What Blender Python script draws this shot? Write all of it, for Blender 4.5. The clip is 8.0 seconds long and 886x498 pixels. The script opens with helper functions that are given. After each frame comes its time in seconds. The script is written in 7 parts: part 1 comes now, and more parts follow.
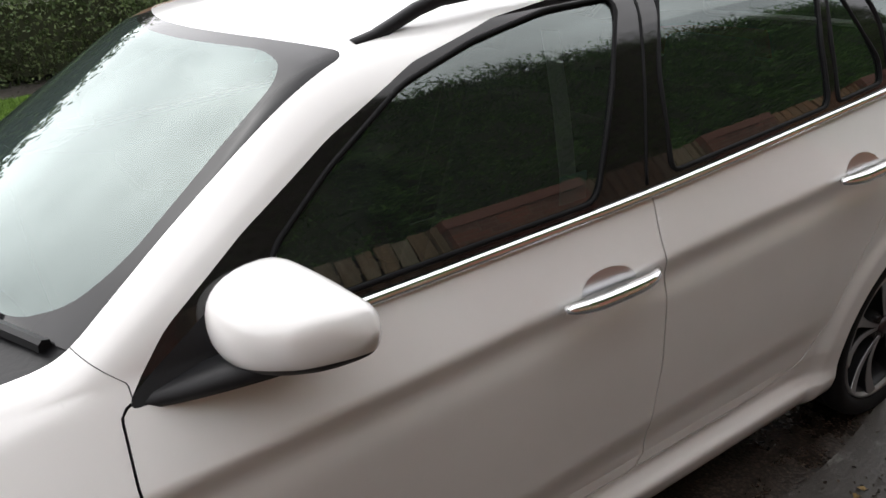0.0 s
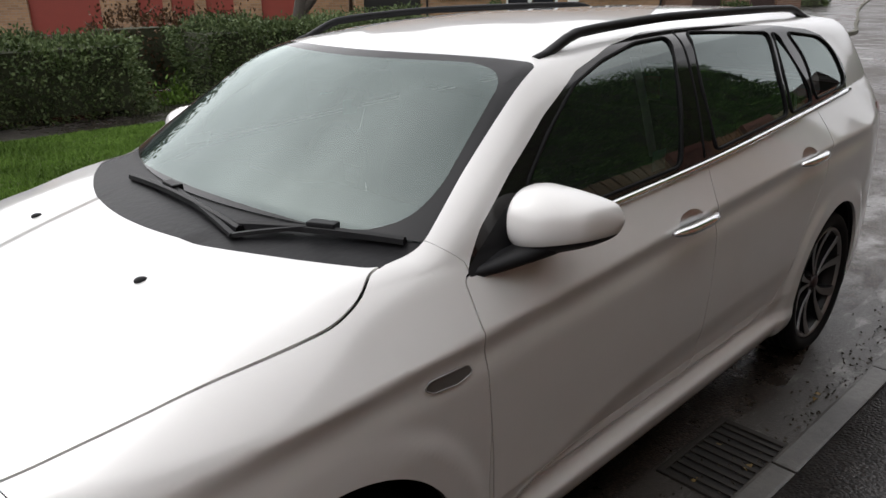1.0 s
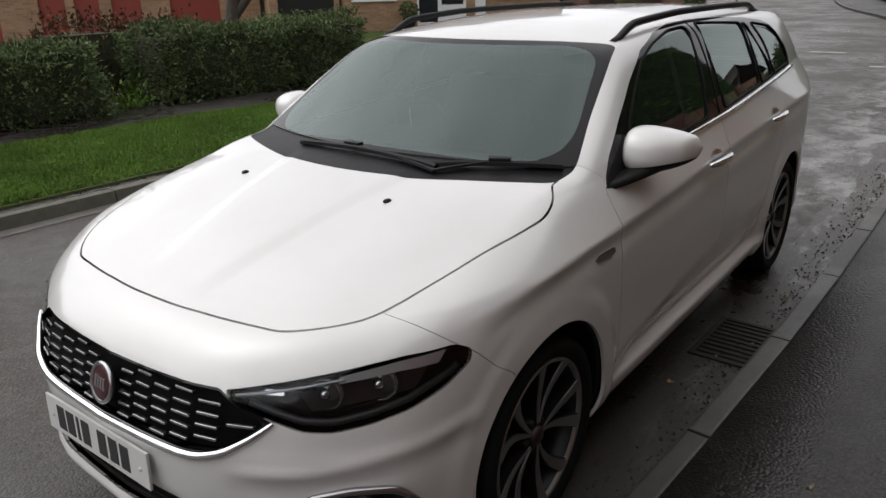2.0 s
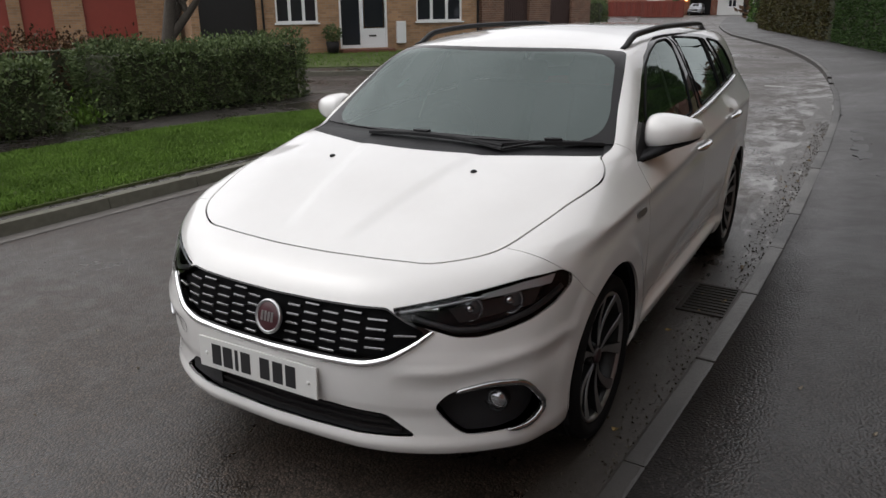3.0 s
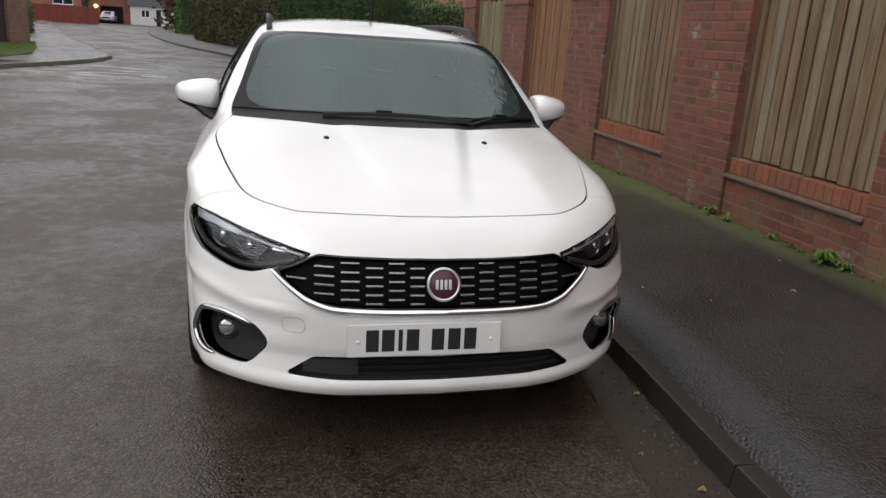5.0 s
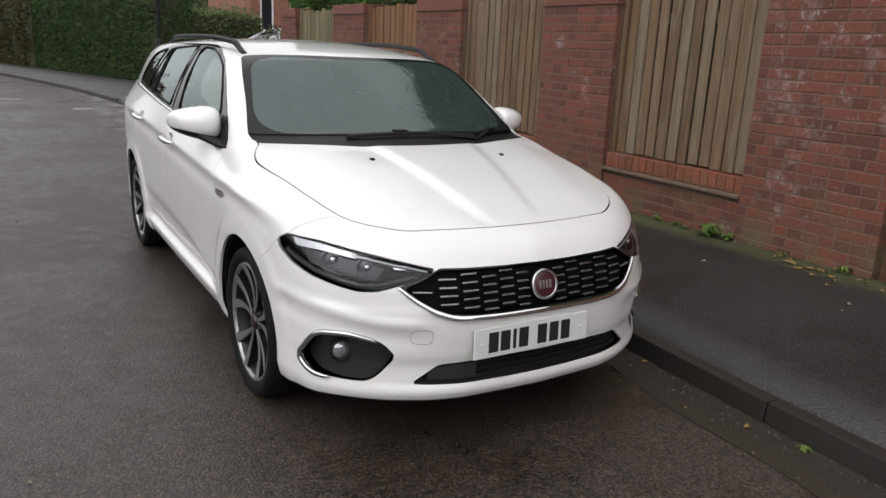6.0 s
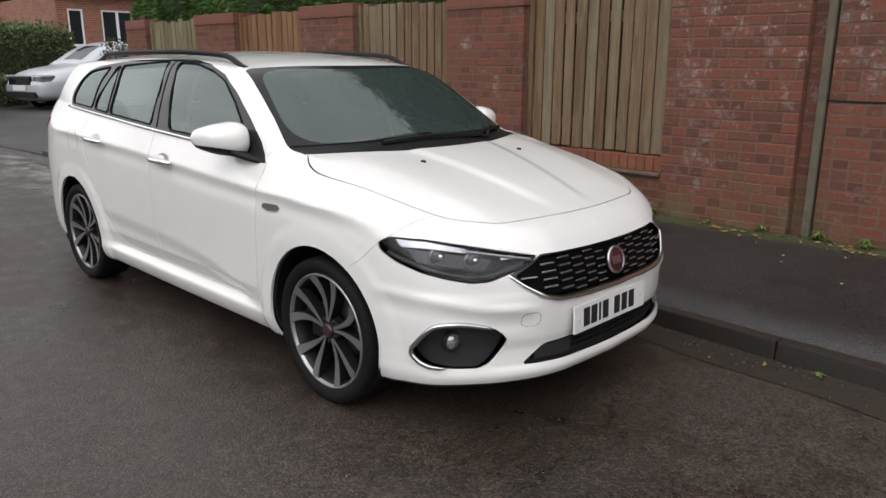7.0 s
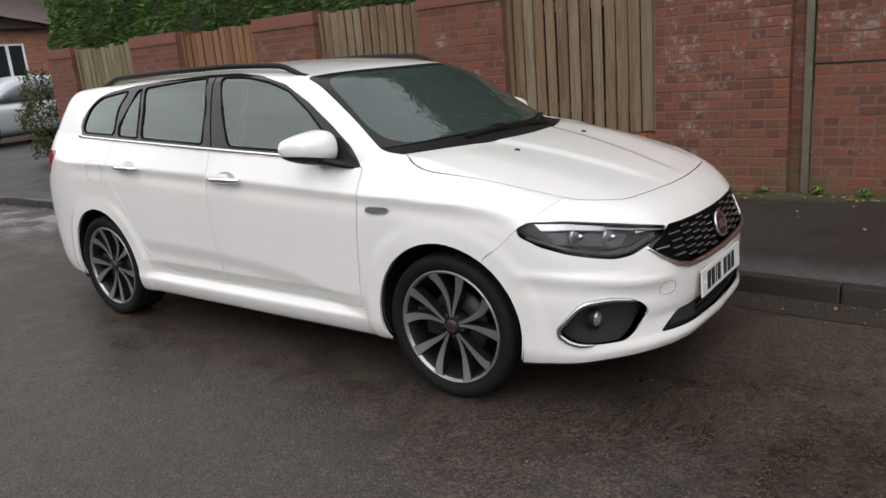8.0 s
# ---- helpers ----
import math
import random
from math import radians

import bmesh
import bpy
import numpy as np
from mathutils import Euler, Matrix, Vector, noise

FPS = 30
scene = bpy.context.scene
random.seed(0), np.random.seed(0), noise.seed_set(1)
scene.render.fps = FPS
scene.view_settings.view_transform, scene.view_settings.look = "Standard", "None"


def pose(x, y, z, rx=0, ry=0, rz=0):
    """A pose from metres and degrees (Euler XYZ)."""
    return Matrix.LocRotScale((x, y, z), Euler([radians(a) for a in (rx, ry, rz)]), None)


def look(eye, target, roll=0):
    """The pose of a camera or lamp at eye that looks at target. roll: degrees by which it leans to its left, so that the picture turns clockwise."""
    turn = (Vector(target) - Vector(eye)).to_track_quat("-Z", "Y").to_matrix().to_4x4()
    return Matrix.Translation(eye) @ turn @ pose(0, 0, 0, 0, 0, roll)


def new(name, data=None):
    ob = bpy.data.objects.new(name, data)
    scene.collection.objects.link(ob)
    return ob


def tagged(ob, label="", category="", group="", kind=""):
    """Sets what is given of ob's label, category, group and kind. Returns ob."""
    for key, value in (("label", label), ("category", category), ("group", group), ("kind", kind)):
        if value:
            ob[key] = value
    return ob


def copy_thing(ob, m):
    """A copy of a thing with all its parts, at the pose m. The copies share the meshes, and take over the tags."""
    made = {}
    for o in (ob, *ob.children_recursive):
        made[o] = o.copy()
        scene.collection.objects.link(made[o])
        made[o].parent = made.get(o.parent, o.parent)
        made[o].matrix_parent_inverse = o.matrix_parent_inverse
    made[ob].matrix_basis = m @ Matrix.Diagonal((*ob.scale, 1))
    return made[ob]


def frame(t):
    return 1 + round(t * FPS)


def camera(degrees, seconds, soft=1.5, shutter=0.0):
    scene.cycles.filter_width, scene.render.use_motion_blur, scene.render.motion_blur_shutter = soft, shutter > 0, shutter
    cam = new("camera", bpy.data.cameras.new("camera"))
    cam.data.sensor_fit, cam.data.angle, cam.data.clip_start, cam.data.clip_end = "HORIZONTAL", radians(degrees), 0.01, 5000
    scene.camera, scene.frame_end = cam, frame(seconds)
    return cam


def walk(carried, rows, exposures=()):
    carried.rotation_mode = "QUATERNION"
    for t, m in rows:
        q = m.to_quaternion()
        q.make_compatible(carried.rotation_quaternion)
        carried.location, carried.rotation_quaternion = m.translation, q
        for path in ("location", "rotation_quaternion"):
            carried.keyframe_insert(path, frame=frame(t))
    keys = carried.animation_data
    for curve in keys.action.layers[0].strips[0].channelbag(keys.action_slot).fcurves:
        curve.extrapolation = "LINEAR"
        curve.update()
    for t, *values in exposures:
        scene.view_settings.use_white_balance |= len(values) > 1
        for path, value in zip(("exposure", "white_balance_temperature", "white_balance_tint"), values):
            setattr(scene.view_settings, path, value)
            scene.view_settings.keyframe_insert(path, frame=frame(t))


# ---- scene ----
cam = camera(62.0, 8.0)
PATH = [
    (0, (0.364, -1.783, 1.597), (1.345, -0.255, 0.758), -2.9),
    (0.5, (-0.124, -1.849, 1.613), (0.997, -0.376, 0.856), -0.3),
    (1, (-0.628, -1.841, 1.587), (0.687, -0.5, 0.901), -0.7),
    (1.5, (-1.131, -1.802, 1.599), (0.298, -0.578, 0.923), 0.5),
    (2, (-1.67, -1.784, 1.617), (-0.18, -0.64, 0.931), -1.3),
    (2.2, (-1.875, -1.739, 1.612), (-0.332, -0.656, 0.943), -0.8),
    (3.3, (-2.704, -1.43, 1.575), (-0.981, -0.626, 0.956), -0.4),
    (3.5, (-2.857, -1.224, 1.563), (-1.064, -0.615, 0.918), 0.9),
    (4, (-3.006, -0.677, 1.516), (-1.131, -0.401, 0.879), 2.8),
    (4.5, (-3.113, -0.112, 1.429), (-1.203, -0.129, 0.839), 2.3),
    (5, (-3.089, 0.551, 1.424), (-1.225, 0.089, 0.866), 3.9),
    (5.2, (-3.077, 0.824, 1.444), (-1.247, 0.232, 0.896), 3.8),
    (6.3, (-2.77, 1.959, 1.446), (-1.21, 0.814, 0.941), 2.0),
    (6.5, (-2.694, 2.154, 1.442), (-1.194, 0.927, 0.945), 1.4),
    (7, (-2.403, 2.566, 1.427), (-1.044, 1.186, 0.929), 0.1),
    (7.5, (-2.11, 2.884, 1.426), (-0.844, 1.421, 0.92), -2.6),
    (8, (-1.782, 3.154, 1.41), (-0.602, 1.618, 0.913), -4.8),
]
walk(cam, [(t, look(eye, target, roll)) for t, eye, target, roll in PATH], [(0.0, 0.95), (0.5, 0.72), (1.0, 0.33), (1.5, 0.04), (2.0, -0.08), (4.5, 0.1), (6.5, 0.24), (8.0, 0.28)])

# ---- daylight: an even overcast sky ----
world = bpy.data.worlds.new("overcast_sky")
scene.world = world
world.use_nodes = True
wn, wl = world.node_tree.nodes, world.node_tree.links
wn.clear()
sky = wn.new("ShaderNodeTexSky")
sky.sky_type, sky.sun_disc = "NISHITA", False
sky.sun_elevation, sky.sun_rotation, sky.dust_density, sky.ozone_density = radians(50), radians(-24), 5.0, 1.0
soften = wn.new("ShaderNodeHueSaturation")
soften.inputs["Saturation"].default_value = 0.12
# a thin overcast, nearly even from the horizon up, with soft grey banks of cloud
way, split, rise, cloud, banks, dim, whole_sky = (wn.new("ShaderNode" + k) for k in ("TexCoord", "SeparateXYZ", "MapRange", "TexNoise", "MapRange", "Mix", "Mix"))
wl.new(way.outputs["Generated"], split.inputs[0])
wl.new(split.outputs["Z"], rise.inputs["Value"])
rise.inputs["To Min"].default_value, rise.inputs["To Max"].default_value = 1.16, 1.10
# and a little brighter on the open side of the street, where the veiled sun stands
across, lean = wn.new("ShaderNodeMapRange"), wn.new("ShaderNodeMath")
toward = wn.new("ShaderNodeVectorMath")
toward.operation = "DOT_PRODUCT"
toward.inputs[1].default_value = (-0.45, 0.89, 0.0)
wl.new(way.outputs["Generated"], toward.inputs[0])
wl.new(toward.outputs["Value"], across.inputs["Value"])
across.inputs["From Min"].default_value, across.inputs["From Max"].default_value = -1.0, 1.0
across.inputs["To Min"].default_value, across.inputs["To Max"].default_value = 0.74, 1.46
lean.operation = "MULTIPLY"
wl.new(rise.outputs[0], lean.inputs[0])
wl.new(across.outputs[0], lean.inputs[1])
wl.new(way.outputs["Generated"], cloud.inputs["Vector"])
cloud.inputs["Scale"].default_value, cloud.inputs["Detail"].default_value = 2.6, 5.0
wl.new(cloud.outputs["Fac"], banks.inputs["Value"])
banks.inputs["From Min"].default_value, banks.inputs["From Max"].default_value = 0.35, 0.65
banks.inputs["To Min"].default_value, banks.inputs["To Max"].default_value = 0.72, 1.2
for node, a, b in ((dim, rise.outputs[0], banks.outputs[0]), (whole_sky, None, None)):
    node.data_type, node.blend_type = "RGBA", "MULTIPLY"
    node.inputs["Factor"].default_value = 1.0
wl.new(lean.outputs[0], dim.inputs["A"])
wl.new(banks.outputs[0], dim.inputs["B"])
back = wn.new("ShaderNodeBackground")
back.inputs["Strength"].default_value = 0.15
out = wn.new("ShaderNodeOutputWorld")
wl.new(sky.outputs[0], soften.inputs["Color"])
# cloud spreads the light evenly over the sky
veil = wn.new("ShaderNodeMix")
veil.data_type = "RGBA"
veil.inputs["Factor"].default_value = 0.7
veil.inputs["B"].default_value = (5.5, 5.5, 5.75, 1)
wl.new(soften.outputs[0], veil.inputs["A"])
wl.new(veil.outputs["Result"], whole_sky.inputs["A"])
wl.new(dim.outputs["Result"], whole_sky.inputs["B"])
wl.new(whole_sky.outputs["Result"], back.inputs["Color"])
wl.new(back.outputs[0], out.inputs["Surface"])
sun = new("sun", bpy.data.lights.new("sun", "SUN"))
sun.data.energy, sun.data.angle, sun.data.color = 0.85, radians(170), (1.0, 0.965, 0.955)
sun.matrix_world = look((-4, 9, 12), (0, 0, 0))


# ---- materials ----
def material(name):
    m = bpy.data.materials.new(name)
    m.use_nodes = True
    n = m.node_tree.nodes
    return m, n, m.node_tree.links, n["Principled BSDF"]


def ramp(n, stops):
    r = n.new("ShaderNodeValToRGB")
    while len(r.color_ramp.elements) < len(stops):
        r.color_ramp.elements.new(0.5)
    for e, (at, c) in zip(r.color_ramp.elements, stops):
        e.position, e.color = at, (*c, 1) if len(c) == 3 else c
    return r


def noise_at(n, l, scale, detail=5.0, rough=0.6, coords=None, stretch=None):
    t = n.new("ShaderNodeTexNoise")
    t.inputs["Scale"].default_value, t.inputs["Detail"].default_value, t.inputs["Roughness"].default_value = scale, detail, rough
    c = coords or n.new("ShaderNodeNewGeometry").outputs["Position"]
    if stretch:
        mp = n.new("ShaderNodeMapping")
        mp.inputs["Scale"].default_value = stretch
        l.new(c, mp.inputs["Vector"])
        c = mp.outputs[0]
    l.new(c, t.inputs["Vector"])
    return t


def mixed(n, l, fac, a, b, blend="MIX"):
    m = n.new("ShaderNodeMix")
    m.data_type, m.blend_type = "RGBA", blend
    for s, v in ((m.inputs["Factor"], fac), (m.inputs["A"], a), (m.inputs["B"], b)):
        if isinstance(v, (int, float)):
            s.default_value = v
        elif isinstance(v, tuple):
            s.default_value = (*v, 1)
        else:
            l.new(v, s)
    return m.outputs["Result"]


def bumped(n, l, bsdf, height, strength=0.3, distance=0.01):
    b = n.new("ShaderNodeBump")
    b.inputs["Strength"].default_value, b.inputs["Distance"].default_value = strength, distance
    l.new(height, b.inputs["Height"])
    l.new(b.outputs[0], bsdf.inputs["Normal"])


def plain(name, color, rough=0.5, metal=0.0, grain=0.0, scale=60.0, bump=0.0, specular=0.5):
    """A surface of one colour with a slight mottling."""
    m, n, l, b = material(name)
    b.inputs["Roughness"].default_value, b.inputs["Metallic"].default_value = rough, metal
    b.inputs["Specular IOR Level"].default_value = specular
    t = noise_at(n, l, scale)
    dark = tuple(c * (1 - grain) for c in color)
    light = tuple(min(1, c * (1 + grain)) for c in color)
    l.new(mixed(n, l, t.outputs["Fac"], dark, light), b.inputs["Base Color"])
    if bump:
        bumped(n, l, b, t.outputs["Fac"], bump, 0.004)
    return m


def paint_material():
    m, n, l, b = material("white_paint")
    fleck = noise_at(n, l, 900, 2)
    grime = noise_at(n, l, 2.2, 6, 0.65)
    c = mixed(n, l, ramp_of(n, l, grime.outputs["Fac"], 0.45, 0.75), (0.735, 0.725, 0.71), (0.695, 0.682, 0.665))
    c = mixed(n, l, 0.03, c, fleck.outputs["Color"], "OVERLAY")
    l.new(c, b.inputs["Base Color"])
    b.inputs["Roughness"].default_value = 0.36
    b.inputs["Coat Weight"].default_value, b.inputs["Coat Roughness"].default_value, b.inputs["Coat IOR"].default_value = 1.0, 0.05, 1.65
    beads = noise_at(n, l, 260, 2)
    bump = n.new("ShaderNodeBump")
    bump.inputs["Strength"].default_value, bump.inputs["Distance"].default_value = 0.02, 0.001
    l.new(beads.outputs["Fac"], bump.inputs["Height"])
    l.new(bump.outputs[0], b.inputs["Coat Normal"])
    return m


def ramp_of(n, l, value, lo, hi):
    r = n.new("ShaderNodeMapRange")
    r.inputs["From Min"].default_value, r.inputs["From Max"].default_value = lo, hi
    l.new(value, r.inputs["Value"])
    return r.outputs["Result"]


def glass_material(name, tint, rough=0.0, ior=1.75, layer_tone=None, share=0.5, gleam=(0.88, 0.98, 0.95)):
    """A thin pane: it lets tinted light through, and mirrors by its angle; a matt layer may paint haze over it."""
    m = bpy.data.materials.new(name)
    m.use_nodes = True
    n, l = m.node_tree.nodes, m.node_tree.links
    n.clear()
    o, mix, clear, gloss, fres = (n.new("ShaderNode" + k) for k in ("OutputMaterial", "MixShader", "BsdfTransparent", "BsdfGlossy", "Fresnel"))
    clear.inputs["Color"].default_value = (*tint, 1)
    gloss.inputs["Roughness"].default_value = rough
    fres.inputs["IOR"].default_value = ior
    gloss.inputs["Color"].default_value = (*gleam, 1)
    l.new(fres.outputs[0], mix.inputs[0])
    if layer_tone:
        matt_layer, under = n.new("ShaderNodeBsdfDiffuse"), n.new("ShaderNodeMixShader")
        matt_layer.inputs["Color"].default_value = (*layer_tone, 1)
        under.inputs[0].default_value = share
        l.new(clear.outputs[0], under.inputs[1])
        l.new(matt_layer.outputs[0], under.inputs[2])
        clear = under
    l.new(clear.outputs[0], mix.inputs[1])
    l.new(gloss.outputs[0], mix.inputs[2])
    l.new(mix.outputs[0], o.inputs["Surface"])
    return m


def asphalt_material(name, tone, wet=0.5, chips=220.0, relief=0.42, dry=0.55, soaked=0.2, sheen=0.5):
    """Worn tarmac with pale chippings, damp patches and grit."""
    m, n, l, b = material(name)
    stones = n.new("ShaderNodeTexVoronoi")
    stones.inputs["Scale"].default_value = chips
    pos = n.new("ShaderNodeNewGeometry").outputs["Position"]
    l.new(pos, stones.inputs["Vector"])
    speck = ramp(n, [(0.0, tuple(c * 1.25 for c in tone)), (0.42, tone), (0.75, tuple(c * 0.45 for c in tone))])
    l.new(stones.outputs["Distance"], speck.inputs[0])
    one = n.new("ShaderNodeSeparateXYZ")
    l.new(stones.outputs["Color"], one.inputs[0])
    pale = ramp_color(n, l, one.outputs["X"], [(0.0, (0.35, 0.35, 0.35)), (0.55, (0.9, 0.88, 0.86)), (0.88, (1.3, 1.26, 1.22)), (1.0, (1.8, 1.7, 1.6))])
    tint = mixed(n, l, 1.0, speck.outputs[0], pale, "MULTIPLY")
    damp = noise_at(n, l, 0.55, 7, 0.62)
    blot, broken = noise_at(n, l, 6.5, 6, 0.7), n.new("ShaderNodeMix")
    broken.inputs["Factor"].default_value = 0.38
    l.new(damp.outputs["Fac"], broken.inputs["A"])
    l.new(blot.outputs["Fac"], broken.inputs["B"])
    wetness = ramp_of(n, l, broken.outputs["Result"], 0.62 - 0.3 * wet, 0.72 - 0.2 * wet)
    fine = noise_at(n, l, 9, 6, 0.7)
    tint = mixed(n, l, 0.5, tint, ramp_color(n, l, fine.outputs["Fac"], [(0.3, (0.45, 0.44, 0.43)), (0.7, (1, 1, 1))]), "MULTIPLY")
    l.new(mixed(n, l, wetness, tint, mixed(n, l, 1.0, tint, (0.55, 0.53, 0.51), "MULTIPLY")), b.inputs["Base Color"])
    r = n.new("ShaderNodeMapRange")
    r.inputs["To Min"].default_value, r.inputs["To Max"].default_value = dry, soaked
    l.new(wetness, r.inputs["Value"])
    l.new(r.outputs[0], b.inputs["Roughness"])
    b.inputs["Specular IOR Level"].default_value = sheen
    bumped(n, l, b, mixed(n, l, 0.12, stones.outputs["Distance"], fine.outputs["Fac"]), relief, -0.006)
    return m


def ramp_color(n, l, value, stops):
    r = ramp(n, stops)
    l.new(value, r.inputs[0])
    return r.outputs[0]


def brick_material(name, base, spread=0.35):
    """Fired clay: each brick its own shade, with soot and pale salts."""
    m, n, l, b = material(name)
    info = n.new("ShaderNodeObjectInfo").outputs["Random"]
    isl = n.new("ShaderNodeNewGeometry").outputs["Random Per Island"]
    add = n.new("ShaderNodeMath")
    add.operation = "ADD"
    l.new(info, add.inputs[0])
    l.new(isl, add.inputs[1])
    fr = n.new("ShaderNodeMath")
    fr.operation = "FRACT"
    l.new(add.outputs[0], fr.inputs[0])
    hue = ramp_color(n, l, fr.outputs[0], [(0.0, tuple(c * (1 - spread) for c in base)), (0.45, base), (0.8, (base[0] * 1.18, base[1] * 0.98, base[2] * 0.9)), (1.0, (base[0] * 0.78, base[1] * 0.76, base[2] * 0.8))])
    mottle = noise_at(n, l, 45, 6, 0.7)
    c = mixed(n, l, 0.55, hue, ramp_color(n, l, mottle.outputs["Fac"], [(0.3, (0.5, 0.48, 0.47)), (0.7, (1.15, 1.1, 1.05))]), "MULTIPLY")
    salts = noise_at(n, l, 3.2, 7, 0.75)
    c = mixed(n, l, ramp_of(n, l, salts.outputs["Fac"], 0.57, 0.82), c, (0.34, 0.30, 0.28))
    # white bloom that spreads down from the coping
    sep = n.new("ShaderNodeSeparateXYZ")
    l.new(n.new("ShaderNodeNewGeometry").outputs["Position"], sep.inputs[0])
    bloom = noise_at(n, l, 8.0, 7, 0.75)
    both_ = n.new("ShaderNodeMath")
    both_.operation = "MULTIPLY"
    l.new(ramp_of(n, l, bloom.outputs["Fac"], 0.56, 0.68), both_.inputs[0])
    l.new(ramp_of(n, l, sep.outputs["Z"], 0.75, 1.9), both_.inputs[1])
    worn = n.new("ShaderNodeMath")
    worn.operation = "MULTIPLY"
    l.new(both_.outputs[0], worn.inputs[0])
    l.new(ramp_of(n, l, sep.outputs["X"], 1.9, 0.7), worn.inputs[1])
    c = mixed(n, l, worn.outputs[0], c, (0.40, 0.34, 0.33))
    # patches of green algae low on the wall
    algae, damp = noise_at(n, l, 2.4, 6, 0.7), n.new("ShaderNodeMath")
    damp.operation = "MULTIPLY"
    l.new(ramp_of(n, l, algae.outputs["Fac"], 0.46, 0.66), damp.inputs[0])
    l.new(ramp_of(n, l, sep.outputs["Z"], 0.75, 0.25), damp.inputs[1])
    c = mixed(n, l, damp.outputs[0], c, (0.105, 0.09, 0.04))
    l.new(c, b.inputs["Base Color"])
    b.inputs["Roughness"].default_value = 0.85
    bumped(n, l, b, mottle.outputs["Fac"], 0.5, 0.004)
    return m


def wood_material(name, base, weather):
    """Weathered sawn board, the grain upright."""
    m, n, l, b = material(name)
    tc = n.new("ShaderNodeTexCoord").outputs["Object"]
    info = n.new("ShaderNodeObjectInfo").outputs["Random"]
    shift = n.new("ShaderNodeVectorMath")
    shift.operation = "ADD"
    comb = n.new("ShaderNodeCombineXYZ")
    mul = n.new("ShaderNodeMath")
    mul.operation = "MULTIPLY"
    mul.inputs[1].default_value = 40
    l.new(info, mul.inputs[0])
    for i in range(3):
        l.new(mul.outputs[0], comb.inputs[i])
    l.new(tc, shift.inputs[0])
    l.new(comb.outputs[0], shift.inputs[1])
    grain = noise_at(n, l, 30, 8, 0.7, shift.outputs[0], (1.6, 1.6, 0.06))
    blot = noise_at(n, l, 9, 6, 0.65, shift.outputs[0], (1, 1, 0.16))
    tone = ramp_color(n, l, info, [(0.0, tuple(c * 0.75 for c in base)), (0.5, base), (1.0, weather)])
    c = mixed(n, l, 0.8, tone, ramp_color(n, l, grain.outputs["Fac"], [(0.3, (0.35, 0.33, 0.3)), (0.62, (1.1, 1.08, 1.05))]), "MULTIPLY")
    c = mixed(n, l, ramp_of(n, l, blot.outputs["Fac"], 0.5, 0.72), c, weather)
    rot = noise_at(n, l, 5, 5, 0.6, shift.outputs[0], (1, 1, 0.22))
    c = mixed(n, l, ramp_of(n, l, rot.outputs["Fac"], 0.55, 0.75), c, tuple(q * 0.45 for q in base))
    l.new(c, b.inputs["Base Color"])
    b.inputs["Roughness"].default_value = 0.8
    bumped(n, l, b, grain.outputs["Fac"], 0.5, 0.004)
    return m


def leaf_material(name, dark, light):
    m, n, l, b = material(name)
    isl = n.new("ShaderNodeNewGeometry").outputs["Random Per Island"]
    big = noise_at(n, l, 1.3, 4)
    c = ramp_color(n, l, isl, [(0.0, dark), (0.6, tuple((p + q) / 2 for p, q in zip(dark, light))), (1.0, light)])
    c = mixed(n, l, 0.6, c, ramp_color(n, l, big.outputs["Fac"], [(0.35, (0.55, 0.55, 0.5)), (0.65, (1.2, 1.2, 1.1))]), "MULTIPLY")
    l.new(c, b.inputs["Base Color"])
    b.inputs["Roughness"].default_value = 0.55
    b.inputs["Specular IOR Level"].default_value = 0.12
    return m


def kerb_material():
    """Damp concrete, its face darker below an uneven line."""
    m, n, l, b = material("kerb_concrete")
    blot = noise_at(n, l, 1.1, 6, 0.65)
    grain = noise_at(n, l, 40, 6, 0.7)
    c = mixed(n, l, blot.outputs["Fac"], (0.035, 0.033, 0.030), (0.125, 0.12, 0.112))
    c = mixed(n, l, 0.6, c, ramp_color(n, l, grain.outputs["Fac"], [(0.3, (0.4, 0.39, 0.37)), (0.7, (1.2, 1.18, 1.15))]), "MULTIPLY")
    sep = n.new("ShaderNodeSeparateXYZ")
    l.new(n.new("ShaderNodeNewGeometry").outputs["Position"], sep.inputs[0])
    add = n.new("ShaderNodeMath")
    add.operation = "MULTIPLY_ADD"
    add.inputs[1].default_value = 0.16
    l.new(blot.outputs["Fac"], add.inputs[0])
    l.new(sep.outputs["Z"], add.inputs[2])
    # darker and browner at the near end, paler further along the street
    layer_tone = mixed(n, l, 1.0, c, ramp_color(n, l, ramp_of(n, l, sep.outputs["X"], -1.2, 2.2), [(0.0, (0.28, 0.255, 0.235)), (1.0, (1.1, 1.1, 1.08))]), "MULTIPLY")
    l.new(mixed(n, l, ramp_of(n, l, add.outputs[0], 0.165, 0.185), (0.022, 0.019, 0.016), layer_tone), b.inputs["Base Color"])
    b.inputs["Roughness"].default_value = 0.42
    bumped(n, l, b, grain.outputs["Fac"], 0.5, 0.004)
    return m


